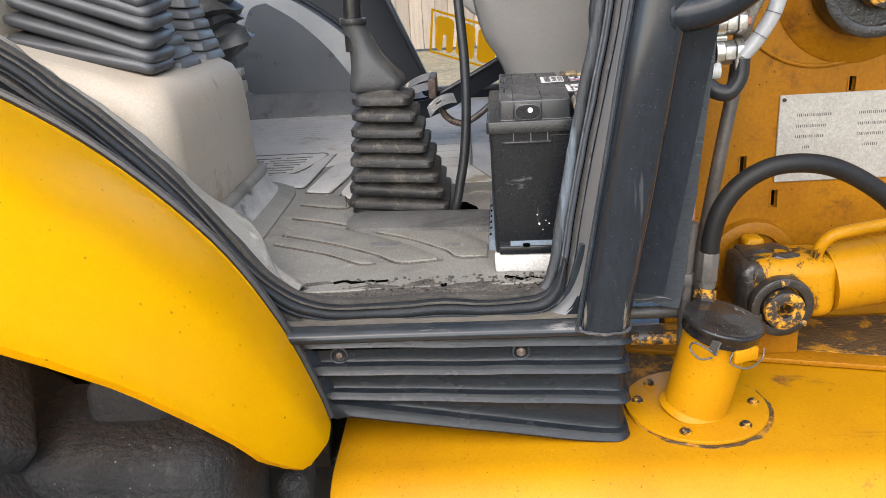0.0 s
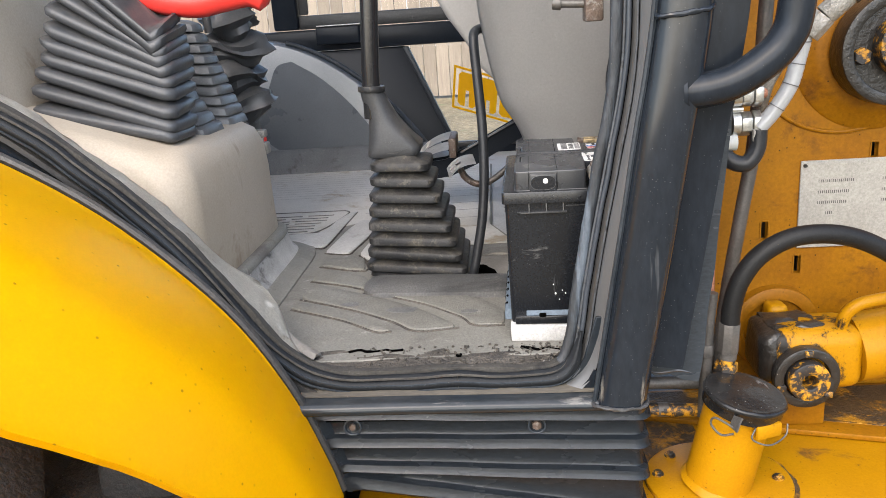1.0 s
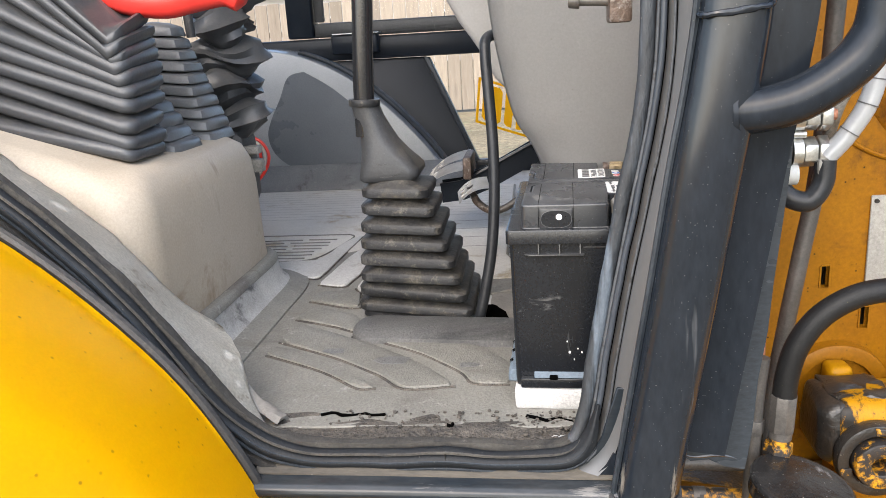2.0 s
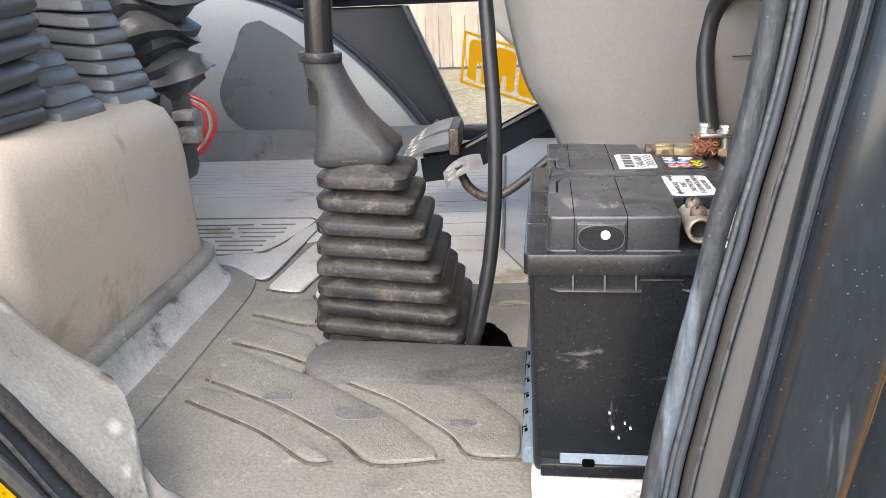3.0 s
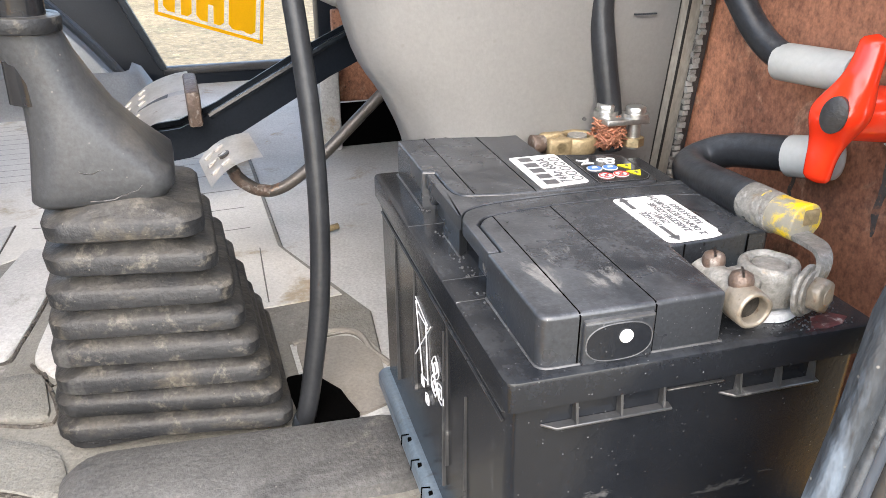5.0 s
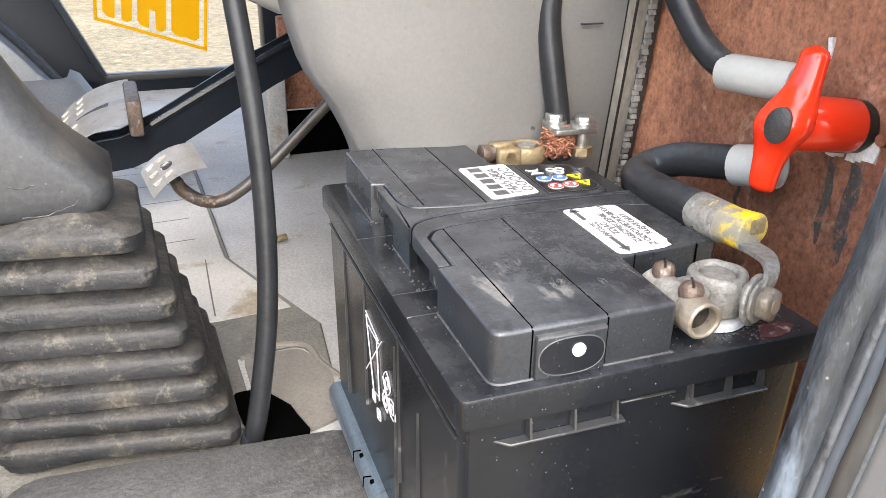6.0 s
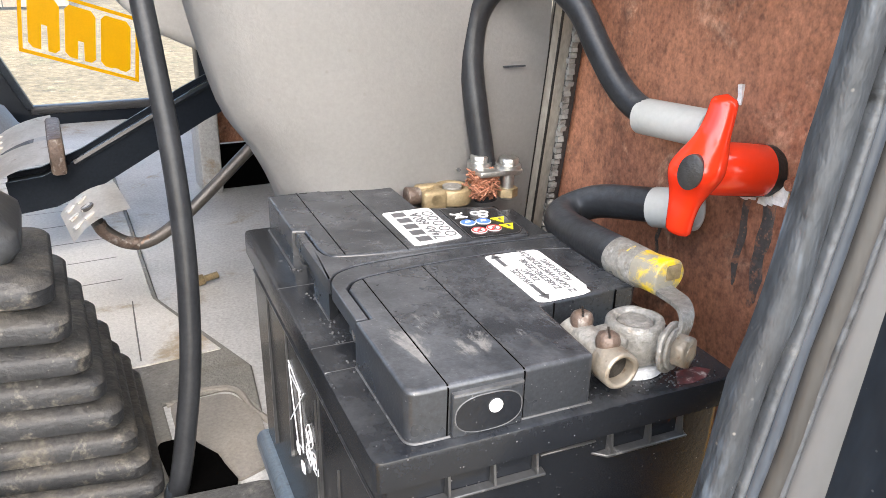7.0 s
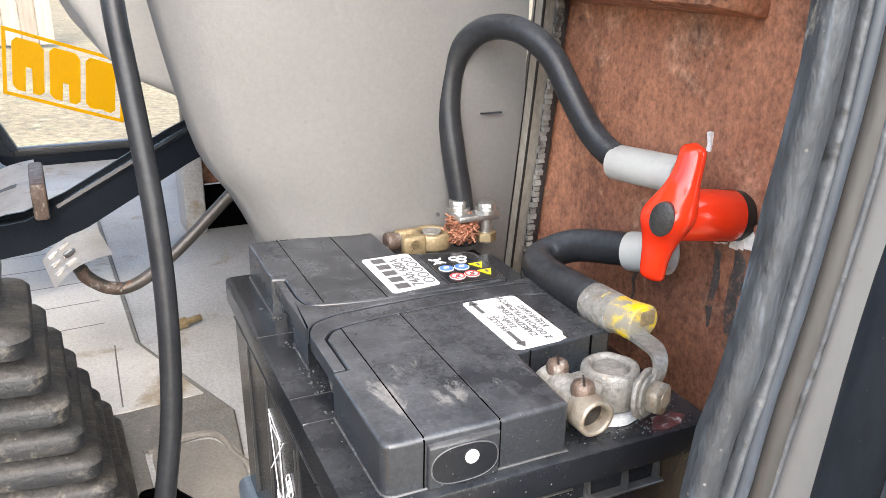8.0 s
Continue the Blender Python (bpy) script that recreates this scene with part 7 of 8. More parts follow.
band_back = curve2([(0.0160, 0.1100), (0.0178, 0.1166), (0.0248, 0.1250), (0.045, 0.1304), (0.107, 0.1332), (0.163, 0.1290)])
front_band = [(x if x > 0.03 else x - 0.0009, y + 0.0009) for x, y in front_curve] + [(0.0217, 0.0705), (0.0158, 0.0705)] + band_back
strap_front = [(x - 0.0002, y + 0.0010) for x, y in band_back[::-1] if y > 0.1150]
strap_back = [(x - 0.0009 if x < 0.03 else x, y - 0.0010) for x, y in back_curve]
strap_poly = strap_front + [(0.0162, 0.1200), (0.0162, 0.1875), (0.0213, 0.1875)] + strap_back + [(0.163, 0.1360)]
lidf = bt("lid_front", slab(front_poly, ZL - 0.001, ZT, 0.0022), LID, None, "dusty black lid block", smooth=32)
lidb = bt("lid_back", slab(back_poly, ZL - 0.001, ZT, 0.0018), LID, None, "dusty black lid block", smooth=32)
handle = bt("carry_handle", slab(front_band, ZT - 0.0085, ZT - 0.0005, 0.0008), LID, None, "smooth carrying handle laid in its channel", smooth=45)
bt("handle_bar", slab(strap_poly, ZT - 0.0085, ZT - 0.0003, 0.0008), LID, handle, "", 45)
bt("handle_root", slab([(0.0166, 0.1185), (0.0240, 0.1262), (0.06, 0.1315), (0.06, 0.1400), (0.034, 0.1430), (0.0235, 0.1480), (0.0166, 0.1490)], ZL - 0.001, ZT - 0.0080, 0.0005), LID, handle)
bt("channel_floor", box((0.0232, 0.070, ZL - 0.001), (0.160, 0.188, ZT - 0.0030)), CASE, None, "black channel under the handle")
for (y, s) in ((0.0765, 1), (0.1775, -1)):
    boss = bt("pivot_boss", rod((0.0240, y, ZL + 0.0135), (0.0172, y, ZL + 0.0135), 0.0062, 0.0056, 22, 0.0008), LID, handle, "small moulded pivot")
    bt("pivot_ring", pipe_ring((0.0173, y, ZL + 0.0135), (0.0166, y, ZL + 0.0135), 0.0042, 0.0030, 20), BEAD, boss)
for lid, runs in ((lidf, ((0.0325, 0.0042, 0.1115), (0.0672, 0.0042, 0.1165))), (lidb, ((0.0338, 0.1455, 0.2572), (0.0690, 0.1405, 0.2570)))):
    for x, y0, y1 in runs:
        bt("seam", box((x - 0.00025, y0, ZT - 0.001), (x + 0.00025, y1, ZT + 0.00012)), VOID, lid)
        # pale line beside the seam paints the highlight on its edge
        bt("seam_lip", box((x + 0.00035, y0, ZT - 0.001), (x + 0.0006, y1, ZT + 0.00014)), BEAD, lid)
for x in (0.0325, 0.0672):
    bt("seam", box((x - 0.00025, 0.0030, ZL + 0.001), (x + 0.00025, 0.006, ZT - 0.001)), VOID, lidf)
for x, y in ((0.1115, 0.0538), (0.1490, 0.0560)):
    bt("seam", box((x - 0.0004, y, ZL + 0.001), (x + 0.0004, y + 0.004, ZT - 0.001)), VOID, lidf)
for poly, lid in ((rounded([(0.015, 0.0690), (0.015, 0.0035), (0.1015, 0.0035), (0.1030, 0.0520)], {1: 0.006}), lidf), ([(0.0166, 0.1180), (0.0166, 0.1480)], handle), ([(0.015, 0.1905), (0.015, 0.2580), (0.05, 0.2580)], lidb)):
    bt("sealing_bead", wobble(tube([(x, y, ZL + 0.0003) for x, y in poly], 0.0008, 6, 1), 0.0005, 130), BEAD, lid, "pale dusty line at the lid joint")
for y in (0.0705, 0.1000, 0.1175, 0.1490, 0.1890):
    lump = bmesh.new()
    for k in range(14):
        s = random.uniform(0.0003, 0.0008)
        bmesh.ops.create_icosphere(lump, subdivisions=1, radius=s, matrix=Matrix.Translation((random.uniform(0.0125, 0.0185), y + random.uniform(-0.006, 0.006), ZL + s * 0.4)))
    tagged(bt("glue_crumbs", wobble(lump, 0.0005, 400), BEAD, battery, "pale crumbs and glue on the ledge"), kind="stuff")
for y in (0.0690, 0.0930, 0.1660):
    bt("ledge_line", box((0.0, y, ZL - 0.0004), (0.0150 if y < 0.07 else 0.0225, y + 0.0005, ZL + 0.00015)), BEAD, None)
vent = bt("vent_panel", box((0.0338, 0.0012, ZL - 0.0005), (0.0664, 0.008, ZT - 0.0042), 0.0012, 3), LID, lidf)
# pale strip paints the light caught by the panel's proud edge
bt("dust_edge", wobble(fine(box((0.0342, 0.0012, ZT - 0.0046), (0.0660, 0.0036, ZT - 0.0036)), 2), 0.0005, 200), BEAD, vent, "pale strip painted as the lit upper edge")
ov = [Vector((0.0502 + 0.0152 * math.copysign(abs(math.cos(a)) ** 0.75, math.cos(a)), 0, ZL + 0.0098 + 0.0088 * math.copysign(abs(math.sin(a)) ** 0.85, math.sin(a)))) for a in [2 * math.pi * k / 40 for k in range(40)]]
bt("oval_edge", tube([(p.x, 0.0012, p.z) for p in ov + ov[:1]], 0.00035, 6, 1), BEAD, vent)
bt("oval", loft([[Vector((p.x, 0.0014, p.z)) for p in ov], [Vector((p.x, 0.0010, p.z)) for p in ov]]), CASE, vent, "smooth oval inset")
bt("indicator", rod((0.0530, 0.0014, ZL + 0.0122), (0.0530, 0.0003, ZL + 0.0122), 0.0031, n=20), LABEL, vent, "round white indicator dot")
# lifting ribs under the rim and hold-down foot
for x0, x1, webs in ((0.0165, 0.0780, (0.032, 0.053, 0.0735)), (0.1035, 0.1545, (0.112, 0.133, 0.151))):
    bar = bt("grip_bar", prism([(x0, 0.0018), (x0 + 0.006, -0.0034), (x1 - 0.0006, -0.0034), (x1, 0.0018)], "z", 1.2618, 1.2632, 0.0004, 1), GRIP, None, "thin grip flange")
    for x in webs:
        bt("web", prism([(-0.0030, 1.2630), (0.004, 1.2630), (0.004, 1.2742), (-0.0012, 1.2742)], "x", x - 0.0006, x + 0.0006), GRIP, bar)
bt("grip_line", box((0.0765, 0.0004, 1.2690), (0.1050, 0.003, 1.2700), 0.0003, 1), GRIP)
foot = bt("foot_bar", box((0.010, -0.0045, 1.1175), (0.128, 0.004, 1.1285), 0.0015), CASE, None, "blue-grey hold-down foot")
# lighter strip paints the lit top of the dark foot
bt("foot_strip", prism([(-0.0040, 1.1288), (0.003, 1.1340), (0.003, 1.1288)], "x", 0.024, 0.100, 0.0006, 1), BLUEGREY, foot, "sloping edge of the foot, painted grey as its lit top")
bt("foot_notch", box((0.040, -0.0050, 1.1265), (0.049, -0.0005, 1.1318), 0.0015), VOID, foot)
foot = bt("foot_bar", moved(prism([(-0.0040, 1.1190), (0.006, 1.1190), (0.006, 1.1335), (-0.0005, 1.1335), (-0.0040, 1.1290)], "x", -0.125, 0.125, 0.0012, 1), Matrix.Translation((0, 0.134, 0)) @ Matrix.Rotation(radians(90), 4, "Z") @ Matrix.Scale(-1, 4, (0, 1, 0))), BLUEGREY, None, "blue-grey hold-down foot")
for k in range(6):
    y = 0.034 + 0.027 * k
    bt("foot_notch", moved(box((-0.0012, -0.0014, -0.0014), (0.0012, 0.0014, 0.0014), 0.0004), Matrix.Translation((-0.0012, y, 1.1326)) @ Matrix.Rotation(radians(35), 4, "X")), VOID, foot)
    bt("foot_line", tube([(-0.0042, y + 0.012, 1.1195), (-0.0042, y + 0.010, 1.1292), (-0.0008, y + 0.004, 1.1338)], 0.0005, 5, 1), VOID, foot)
# moulded lines and white handling marks on the long side
for y, z0, z1 in ((0.1000, 1.150, 1.2550), (0.0935, 1.170, 1.2650), (0.060, 1.160, 1.2400), (0.2150, 1.150, 1.262), (0.1640, 1.175, 1.2640)):
    bt("side_line", box((0.0019, y, z0), (0.0040, y + 0.0007, z1)), GRIP)
for z in (1.2680, 1.2630):
    bt("side_ridge", wobble(box((0.0016, 0.008, z), (0.0040, 0.256, z + 0.0009)), 0.0002, 60), GRIP)
marks = [[(0.161, 1.2450), (0.1330, 1.2400)], [(0.126, 1.2432), (0.163, 1.2032)], [(0.1600, 1.2430), (0.1450, 1.1960)], [(0.137, 1.2400), (0.1330, 1.1995)], [(0.155, 1.2380), (0.133, 1.2380)], [(0.1440, 1.1985), (0.1330, 1.2015)]]
for cy, cz, r, a0 in ((0.1165, 1.2215, 0.0080, 90), (0.1060, 1.2110, 0.0072, 210), (0.1190, 1.2080, 0.0068, 330), (0.1455, 1.1945, 0.0042, 40), (0.1350, 1.1880, 0.0046, 120)):
    tri = [(cy + r * q * math.cos(radians(a0 + a)), cz + r * q * math.sin(radians(a0 + a))) for a, q in ((0, 1.0), (40, 0.88), (90, 0.95), (130, 0.8), (180, 1.0), (225, 0.8), (270, 0.95), (320, 0.8), (360, 1.0))]
    marks += [tri, [(cy + (y - cy) * 0.5, cz + (z - cz) * 0.5) for y, z in tri]]
for mk in marks:
    bt("white_mark", tube([(0.0024, y, z) for y, z in mk], 0.0004, 5, 1), CHALK, case, "white moulded handling mark")
for x, z, r in ((0.0615, 1.1560, 0.0012), (0.0700, 1.1600, 0.0006), (0.0660, 1.1480, 0.0007), (0.0740, 1.1560, 0.0008), (0.0590, 1.1680, 0.0007)):
    bt("paint_speck", rod((x, 0.0030, z), (x, 0.0009, z), r, n=8), LABEL, case, "white paint speck")


# labels on the lid
def flat_label(name, poly, label, m=LABEL, z=ZT):
    return bt(name, slab(poly, z + 0.00005, z + 0.0004, 0.0001), m, battery, label)


ZW = ZT + 0.0005


def on_lid(x, y):
    """Letters lying on the lid, read from the long side: along the lid, tops towards the left edge."""
    return BATM @ Matrix.Translation((x, y, ZW)) @ Matrix.Rotation(radians(90), 4, "Z")


l1 = flat_label("type_label", rounded([(0.0738, 0.1430), (0.1050, 0.1460), (0.1056, 0.2005), (0.0738, 0.2000)], {0: 0.003, 1: 0.003, 2: 0.003, 3: 0.003}), "white printed label with bold lettering")
bt("name_bar", join(*[box((0.0785, 0.1475 + 0.0105 * k, ZW), (0.0868, 0.1545 + 0.0105 * k, ZW + 0.0003)) for k in range(5)]), INK, l1, "row of bold dark shapes")
words("print", "74Ah 680A", 0.0098, on_lid(0.0955, 0.1480), INK, l1)
bt("print_row", join(*[pipe_ring(Vector((0.1005, 0.1535 + 0.009 * k, ZW)), Vector((0.1005, 0.1535 + 0.009 * k, ZW + 0.0003)), 0.0036, 0.0028, 16) for k in range(5)]), INK, l1)
l2 = flat_label("notice_label", rounded([(0.1032, 0.0560), (0.1080, 0.0545), (0.1290, 0.0555), (0.1345, 0.0575), (0.1345, 0.0610), (0.1362, 0.0640), (0.1362, 0.1150), (0.1032, 0.1160)], {0: 0.003, 1: 0.002, 6: 0.004, 7: 0.004}), "white rounded notice label with arrows and printed lines")
for i, (txt, y) in enumerate((("PROSZĘ", 0.0755), ("ZDJĄĆ", 0.0770), ("ZABEZPIECZENIE", 0.0650), ("Z ODPOWIETRZNIKÓW", 0.0595), ("KLEJ+KORKI", 0.0720))):
    words("print", txt, 0.0052, on_lid(0.1118 + 0.0054 * i, y), INK, l2)
for y0, y1, xx in ((0.0745, 0.0605, 0.1098), (0.0990, 0.1115, 0.1085)):
    s = 1 if y1 > y0 else -1
    bt("arrow", join(box((xx - 0.0011, min(y0, y1), ZW), (xx + 0.0011, max(y0, y1), ZW + 0.0003)), prism([(xx - 0.0030, y1 - s * 0.001), (xx + 0.0030, y1 - s * 0.001), (xx, y1 + s * 0.0045)], "z", ZW, ZW + 0.0003)), INK, l2)
warn = flat_label("symbol_label", rounded([(0.1090, 0.1425), (0.1400, 0.1405), (0.1455, 0.1480), (0.1455, 0.1880), (0.1110, 0.1965)], {0: 0.003, 1: 0.004, 3: 0.006, 4: 0.003}), "glossy black label with coloured warning symbols", GLOSS)
bt("label_border", tube([(x, y, ZT + 0.0003) for x, y in rounded([(0.1095, 0.1430), (0.1398, 0.1410), (0.1450, 0.1484), (0.1450, 0.1875), (0.1114, 0.1958), (0.1095, 0.1430)], {1: 0.004, 3: 0.006})], 0.0003, 5, 1), GRIP, warn)
for x, y, m in ((0.1175, 0.1660, INKB), (0.1275, 0.1650, INKB), (0.1185, 0.1520, INKR), (0.1285, 0.1525, INKR)):
    sym = bt("symbol", rod((x, y, ZW), (x, y, ZW + 0.0003), 0.0048, n=24), LABEL, warn)
    if m is INKR:
        bt("symbol_mark", join(pipe_ring((x, y, ZW + 0.0004), (x, y, ZW + 0.0006), 0.0046, 0.0036, 24), box((x - 0.004, y - 0.0005, ZW + 0.0004), (x + 0.004, y + 0.0005, ZW + 0.0006), turn=45)), INKR, sym)
        bt("symbol_mark", box((x - 0.0008, y - 0.0022, ZW + 0.00035), (x + 0.0012, y + 0.0020, ZW + 0.0005)), INK, sym)
    else:
        bt("symbol_mark", rod((x, y, ZW + 0.0004), (x, y, ZW + 0.0006), 0.0043, n=24), INKB, sym)
        bt("symbol_mark", join(box((x - 0.0020, y - 0.0010, ZW + 0.0007), (x + 0.0016, y - 0.0002, ZW + 0.0009)), box((x - 0.0012, y + 0.0008, ZW + 0.0007), (x + 0.0020, y + 0.0016, ZW + 0.0009))), LABEL, sym)
for x, y in ((0.1385, 0.1640), (0.1385, 0.1520)):
    tri = bt("symbol", prism([(x - 0.0048, y + 0.0042), (x + 0.0048, y + 0.0042), (x + 0.0002, y - 0.0048)], "z", ZW, ZW + 0.0004), INKY, warn, "yellow warning triangle")
    bt("symbol_mark", box((x - 0.0008, y - 0.0010, ZW + 0.0005), (x + 0.0008, y + 0.0024, ZW + 0.0007)), INK, tri)
bt("symbol", join(box((0.1170, 0.1735, ZW), (0.1180, 0.1855, ZW + 0.0004), turn=42), box((0.1170, 0.1735, ZW), (0.1180, 0.1855, ZW + 0.0004), turn=-42), box((0.1145, 0.1755, ZW), (0.1205, 0.1765, ZW + 0.0004)), box((0.1140, 0.1815, ZW), (0.1210, 0.1825, ZW + 0.0004))), LABEL, warn, "white crossed-out symbol")
bt("symbol", join(*[pipe_ring(Vector((x, y, ZW)), Vector((x, y, ZW + 0.0004)), 0.0034, 0.0021, 9) for x, y in ((0.1290, 0.1800), (0.1345, 0.1795), (0.1320, 0.1745))]), LABEL, warn, "white ring of arrows")

foam = thing("foam_block", (0.08, 0.12, FL), "white foam slab under the battery", "foam slab")
part("slab", wobble(fine(moved(box((0.004, -0.006, MT), (0.138, 0.25, Z0 - 0.0006), 0.002), BATM), 2), 0.0012, 60), FOAM, foam)

# ---- terminals, cables and isolator switch ----
cl = thing("battery_clamp", BATM @ Vector((0.139, 0.026, ZL)), "oxidised grey lead battery clamp with rusty bolts on the front post", "battery clamp", "battery clamps")
FP = Vector((0.1390, 0.0262, 0))


def ct(name, bm, m, parent, label=""):
    return part(name, moved(bm, BATM), m, parent, label, 60)


ZS = ZL + 0.0150                 # axis of the clamp's socket
ct("base_ring", wobble(rod((FP.x, FP.y, ZL), (FP.x, FP.y, ZL + 0.0035), 0.0165, 0.0155, 30), 0.0008, 90), CHALK, cl, "pale oxide ring")
ct("post_ring", wobble(pipe_ring(Vector((FP.x, FP.y, ZL + 0.0045)), Vector((FP.x, FP.y, ZL + 0.0245)), 0.0138, 0.0088, 36, 0.0022), 0.0007, 120), LEAD, cl)
ct("post", rod((FP.x, FP.y, ZL), (FP.x, FP.y, ZL + 0.0225), 0.0092, 0.0084, 24, 0.001), LEAD, cl, "dull lead post")
ct("arm", wobble(tube([(0.1135, 0.0400, ZS + 0.001), (0.1136, 0.0330, ZS), (0.1137, 0.0220, ZS), (0.1138, 0.0090, ZS)], 0.0084, 20, 4), 0.0007, 120), LEAD, cl)
ct("jaw", wobble(box((0.1150, 0.0150, ZL + 0.0070), (0.1290, 0.0330, ZL + 0.0215), 0.004, 3), 0.001, 90), LEAD, cl)
ct("socket", wobble(pipe_ring((0.1138, 0.0125, ZS), (0.1138, -0.0005, ZS), 0.0090, 0.0064, 30, 0.0014), 0.0005, 140), OLDSTEEL, cl)
# black disc paints the shade inside the socket
ct("socket_bore", rod((0.1138, 0.0060, ZS), (0.1138, 0.0110, ZS), 0.0065, n=20), GREASE, cl, "end of the bore, darkened as its shade")
for x, y, r in ((0.1137, 0.0118, 0.0056), (0.1140, 0.0335, 0.0054)):
    head = ct("bolt_head", loft([[Vector((x + r * q * math.cos(2 * math.pi * k / 18), y + r * q * math.sin(2 * math.pi * k / 18), ZS + h)) for k in range(18)] for q, h in ((0.96, 0.0060), (1.0, 0.0085), (1.0, 0.0100), (0.86, 0.0122), (0.5, 0.0134), (0.14, 0.0137))]), RUSTBOLT, cl, "rusty domed bolt head")
    ct("slot", box((x - 0.0045, y - 0.0005, ZS + 0.0128), (x + 0.0045, y + 0.0005, ZS + 0.0139), turn=60), GREASE, head)
ct("ear", wobble(box((0.1420, 0.0085, ZL + 0.007), (0.1520, 0.0230, ZL + 0.0215), 0.004, 3), 0.0009, 90), LEAD, cl)
NX = Vector((0.42, -0.90, 0.05)).normalized()
NC = Vector((0.1466, 0.0094, ZL + 0.0158))
ct("lug_washer", join(rod(NC - NX * 0.0006, NC + NX * 0.0016, 0.0124, n=30, edge=0.0006), rod(NC + NX * 0.0018, NC + NX * 0.0036, 0.0104, n=26, edge=0.0005)), LEAD, cl, "dull plain washers")
ct("nut", join(bolt(NC + NX * 0.0037, NX, 0.0086, 0.0066), rod(NC + NX * 0.0098, NC + NX * 0.0108, 0.0040, n=20)), OLDSTEEL, cl, "dull steel hexagon nut")
ct("cell_stain", wobble(prism([(0.148, 0.002), (0.155, -0.0005), (0.164, 0.001), (0.171, 0.006), (0.165, 0.010), (0.154, 0.011)], "z", ZL + 0.0001, ZL + 0.0005), 0.001, 90), REDSTAIN, cl, "smear of dried red paint")
grit = bmesh.new()
for k in range(220):
    s = random.uniform(0.0002, 0.0006)
    bmesh.ops.create_icosphere(grit, subdivisions=1, radius=s, matrix=Matrix.Translation((random.triangular(0.106, 0.178, 0.150), random.triangular(-0.001, 0.05, 0.004), ZL + s * 0.3)))
tagged(ct("oxide_grit", wobble(grit, 0.0004, 500), BEAD, cl, "pale oxide grit on the ledge"), kind="stuff")

ZC = ZL + 0.013
rear = thing("battery_clamp", BATM @ Vector((0.145, 0.235, ZL)), "brass battery clamp with copper strands on the rear post", "battery clamp", "battery clamps")


def rt(name, bm, m, parent, label=""):
    """A piece of the rear clamp, drawn in towards its post."""
    c = Vector((0.150, 0.234, ZL))
    return ct(name, moved(bm, Matrix.Translation(c - Vector((0, 0, 0.004))) @ Matrix.Scale(0.84, 4) @ Matrix.Translation(-c)), m, parent, label)


rt("post_ring", pipe_ring(Vector((0.136, 0.236, ZC + 0.008)), Vector((0.136, 0.236, ZC + 0.022)), 0.0165, 0.0105, 26, 0.002), BRASS, rear)
rt("post", rod((0.136, 0.236, ZL), (0.136, 0.236, ZC + 0.022), 0.009, 0.008, 18), LEAD, rear)
rt("jaw", join(box((0.106, 0.222, ZC + 0.006), (0.126, 0.231, ZC + 0.023), 0.0025), box((0.106, 0.239, ZC + 0.006), (0.126, 0.248, ZC + 0.023), 0.0025)), BRASS, rear)
rt("screw", rod((0.116, 0.250, ZC + 0.016), (0.116, 0.222, ZC + 0.016), 0.0042, n=12), BRASS, rear)
rt("copper_nut", rod((0.097, 0.240, ZC + 0.015), (0.109, 0.240, ZC + 0.015), 0.0085, 0.007, 12, 0.001), RUSTBOLT, rear, "tarnished copper end")
braid = bmesh.new()
for i in range(260):
    a = random.uniform(0, 2 * math.pi)
    r = 0.0098 * math.sqrt(random.random())
    p = Vector((0.148 + random.uniform(0, 0.018), 0.225 + r * math.cos(a), ZC + 0.015 + r * math.sin(a)))
    bmesh.ops.create_cube(braid, size=1, matrix=Matrix.Translation(p) @ Euler((random.uniform(-1, 1), random.uniform(-1, 1), random.uniform(-1, 1))).to_matrix().to_4x4() @ Matrix.Diagonal((0.0075, 0.0009, 0.0009, 1)))
tagged(ct("copper_braid", braid, COPPER, rear, "bundle of bare copper strands"), kind="stuff")
ct("strap_plate", box((0.150, 0.215, ZC + 0.022), (0.182, 0.238, ZC + 0.026), 0.001), ZINC, rear, "zinc strap")
for x, y in ((0.1575, 0.233), (0.1735, 0.221)):
    ct("bolt", join(bolt((x, y, ZC + 0.0275), (0, 0, 1), 0.0072, 0.006, 0.0085), rod((x, y, ZC + 0.004), (x, y, ZC + 0.022), 0.0042, n=12)), ZINC, rear, "bright zinc bolt")
ct("nut", rod((0.1735, 0.221, ZC + 0.006), (0.1735, 0.221, ZC + 0.012), 0.0075, n=6), BRASS, rear)

sw = thing("isolator_switch", (0.248, 0.05, 1.36), "glossy red battery isolator switch with a butterfly handle", "isolator switch")
S0 = Vector((0.2430, 0.0535, 1.3612))
sax = Vector((-0.0455, 0.007, 0.0058)).normalized()
S1 = S0 + sax * 0.0385
RISE = Vector((0, 0, 0.003))
part("barrel", rod(S0 + RISE, S1 + RISE * 0.8, 0.0144, 0.0142, 40, 0.0012), RED, sw)
part("gasket", wobble(rod(S0 + RISE + sax * 0.0008, Vector((0.2478, 0.0529, 1.3637)), 0.0136, 0.0142, 30), 0.0012, 120), GREASE, sw)
hv = Vector((-0.04, -0.12, 0.95)).normalized()
hax = Vector((-0.86, -0.48, 0.10)).normalized()
hv = (hv - hax * hv.dot(hax)).normalized()
hu = hv.cross(hax)
hl = []
nsec = 41
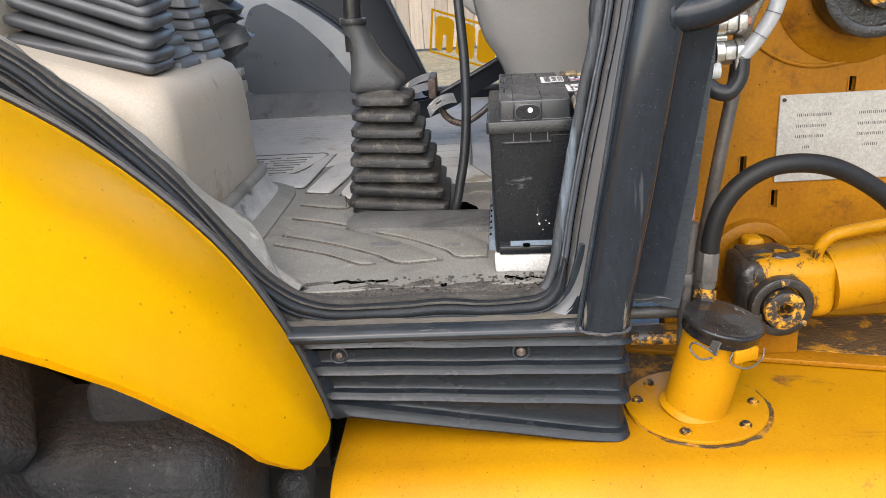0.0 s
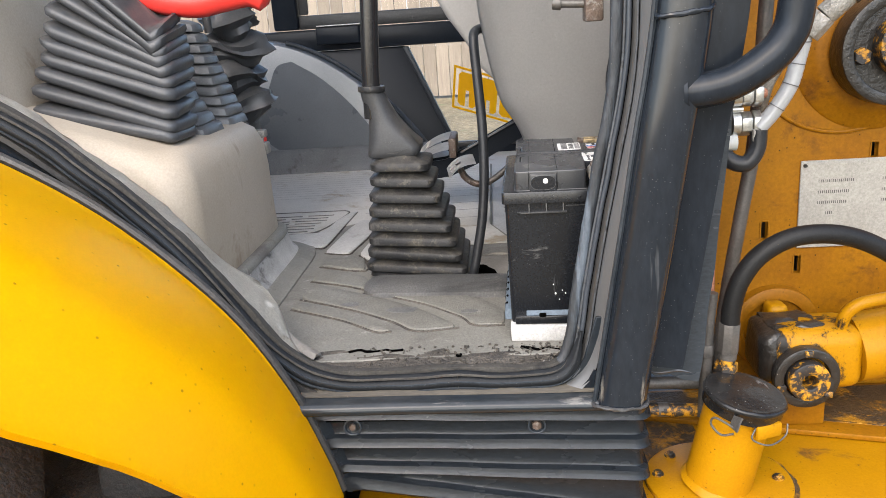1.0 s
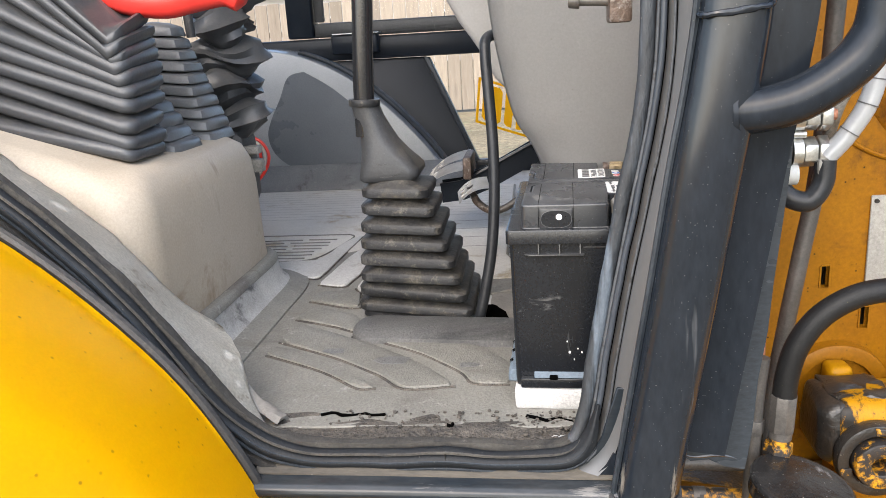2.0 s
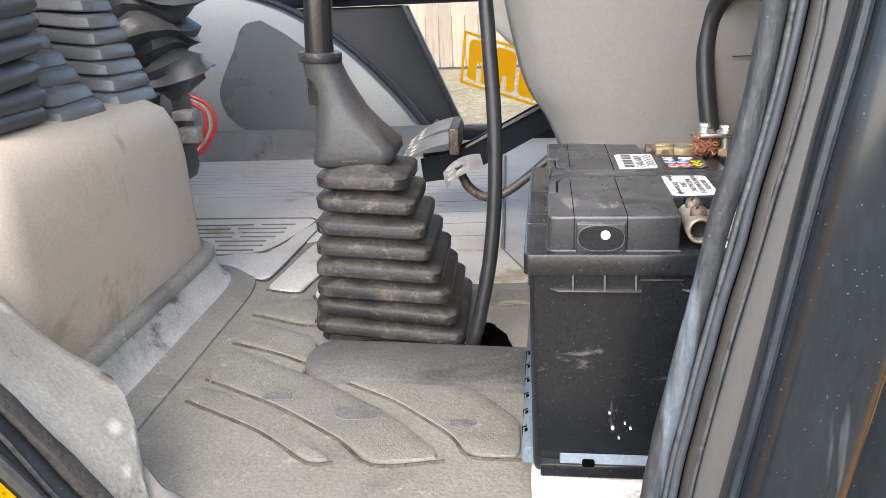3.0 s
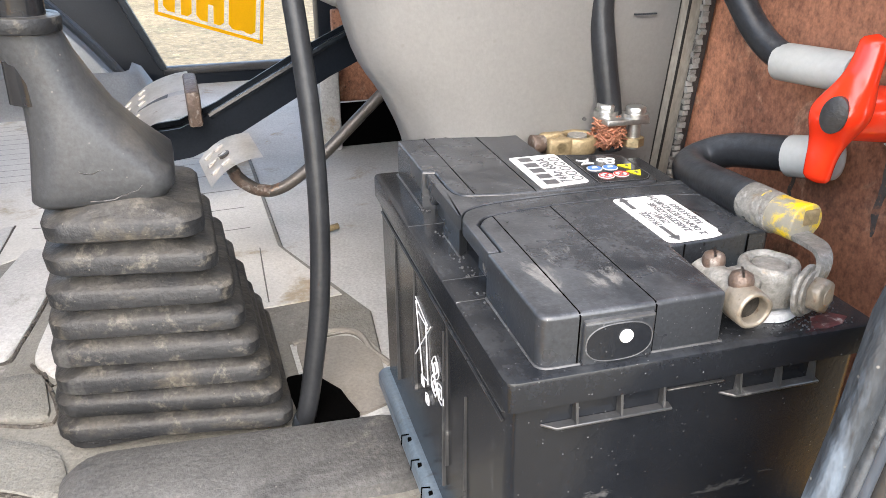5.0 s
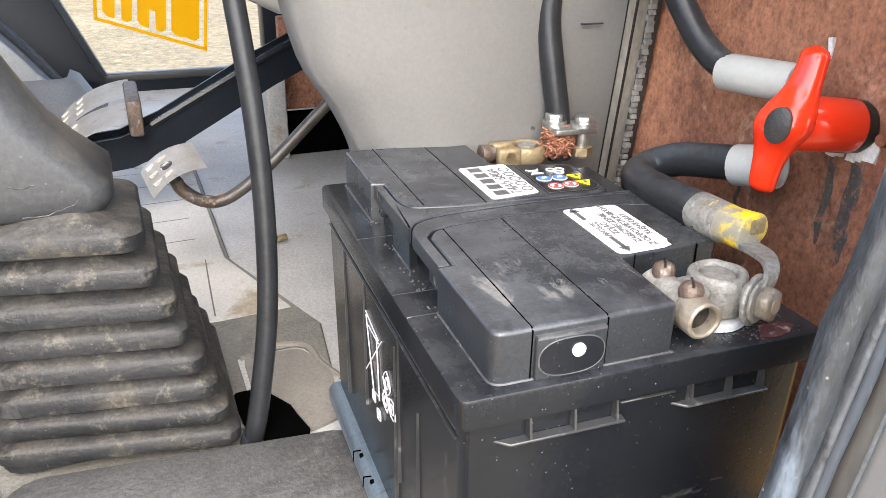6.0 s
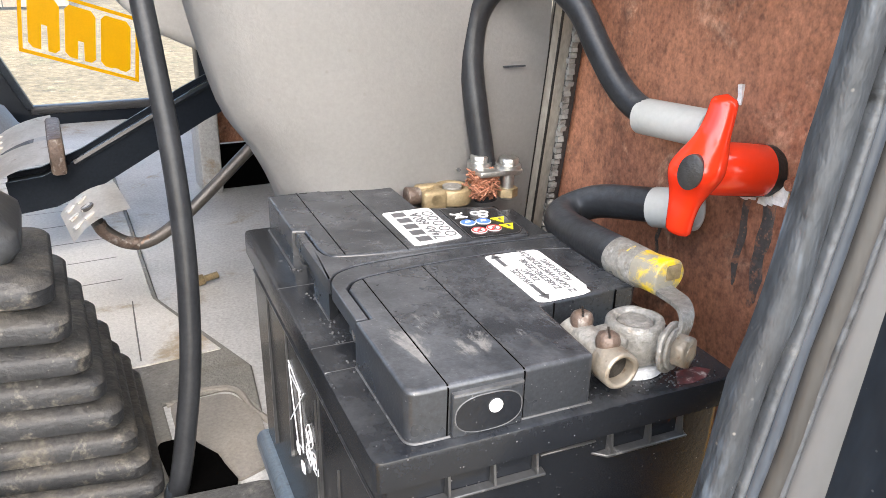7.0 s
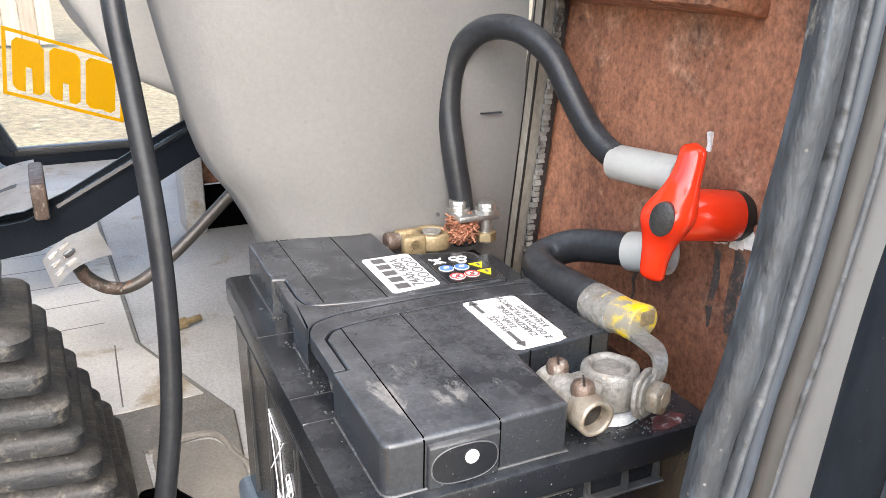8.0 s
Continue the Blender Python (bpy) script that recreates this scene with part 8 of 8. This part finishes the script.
for i in range(nsec):
    t = -1 + 2 * i / (nsec - 1)
    e = 0.88
    cap = math.sqrt(max(0.0, 1 - ((abs(t) - e) / (1 - e)) ** 2)) if abs(t) > e else 1.0
    half = (0.0068 + 0.0018 * (1 - abs(t)) + 0.0056 * math.exp(-(t / 0.35) ** 2)) * max(cap, 0.08)
    th = (0.0046 + 0.0062 * math.exp(-(t / 0.30) ** 2)) * max(cap, 0.15)
    back = -0.005 * abs(t) ** 1.5
    c = S1 + hv * (0.0392 * t + 0.002) + hax * (0.0035 + back + 0.4 * (th - 0.0046)) + hu * (0.003 * math.sin(t * 2.2))
    hl.append([c + hu * half * math.copysign(abs(math.cos(a)) ** 0.85, math.cos(a)) + hax * th * math.copysign(abs(math.sin(a)) ** 0.85, math.sin(a)) for a in [2 * math.pi * k / 24 for k in range(24)]])
part("handle", loft(hl), RED, sw, smooth=75)
dot_c = S1 + hax * 0.0160 + hv * 0.002
el = [dot_c + hv * 0.0092 * math.cos(2 * math.pi * k / 28) + hu * 0.0064 * math.sin(2 * math.pi * k / 28) for k in range(28)]
part("end_button", loft([[p - hax * 0.004 for p in el], [p + hax * 0.0008 for p in el], [dot_c + (p - dot_c) * 0.8 + hax * 0.0014 for p in el]]), RUBBER, sw, "oval black end button")

c1 = thing("battery_cable", (0.2, 0.2, 1.33), "thick black battery cable looping from rear clamp to switch", "battery cable", "battery cables")
part("sheath", tube([(0.1735, 0.226, 1.302), (0.171, 0.229, 1.335), (0.168, 0.235, 1.365), (0.167, 0.243, 1.40), (0.172, 0.243, 1.43), (0.183, 0.229, 1.449), (0.196, 0.205, 1.4515), (0.207, 0.183, 1.438), (0.213, 0.164, 1.413), (0.2175, 0.148, 1.394), (0.222, 0.132, 1.383), (0.227, 0.116, 1.381)], 0.0083, 16, 8), CABLE, c1)
part("shrink_sleeve", pipe_ring((0.223, 0.130, 1.379), (0.231, 0.082, 1.381), 0.0108, 0.0078, 22, 0.0008), SLEEVE, c1, "pale grey shrink sleeve")
c2 = thing("battery_cable", (0.2, 0.1, 1.31), "thick black battery cable bent from the front clamp to the switch", "battery cable", "battery cables")
part("sheath", tube([(0.226, 0.098, 1.331), (0.218, 0.118, 1.328), (0.209, 0.142, 1.323), (0.199, 0.153, 1.3170), (0.186, 0.150, 1.3140), (0.176, 0.134, 1.3150), (0.1715, 0.112, 1.3170), (0.1690, 0.090, 1.3190), (0.1675, 0.072, 1.3205), (0.1670, 0.062, 1.3210)], 0.0106, 18, 8), CABLE, c2)
part("shrink_sleeve", pipe_ring((0.2218, 0.1073, 1.3288), (0.230, 0.082, 1.334), 0.0122, 0.0098, 22, 0.0008), SLEEVE, c2, "pale grey shrink sleeve")
part("grey_sleeve", wobble(rod((0.1672, 0.0700, 1.3205), (0.1676, 0.0500, 1.3212), 0.0112, 0.0104, 26, 0.0008), 0.0008, 90), LEAD, c2, "cracked grey sleeve")
part("yellow_band", wobble(fine(rod((0.1674, 0.0580, 1.3210), (0.1700, 0.0330, 1.3222), 0.0108, 0.0096, 28, 0.0012)), 0.0015, 80), YSLEEVE, c2, "chipped yellow tape band", 60)
part("cable_end", box((0.1675, 0.0318, 1.3215), (0.1765, 0.0350, 1.3295), 0.0012), BRASS, c2, "dull crimped end")
lug_path = smooth_path([(0.1650, 0.0410, 1.3170), (0.1635, 0.0300, 1.3180), (0.1605, 0.0195, 1.3190), (0.1565, 0.0118, 1.3170), (0.1525, 0.0082, 1.3115), (0.1490, 0.0085, 1.3040)], 6)
WV = Vector((0.90, 0.42, 0)) * 0.0062
rows = []
for i, p in enumerate(lug_path):
    d = lug_path[min(i + 1, len(lug_path) - 1)] - lug_path[max(i - 1, 0)]
    nv = WV.cross(d).normalized() * 0.0012
    rows.append([p - WV - nv, p + WV - nv, p + WV + nv, p - WV + nv])
ct("cable_lug", loft(rows), LEAD, c2, "bent tinned lug")
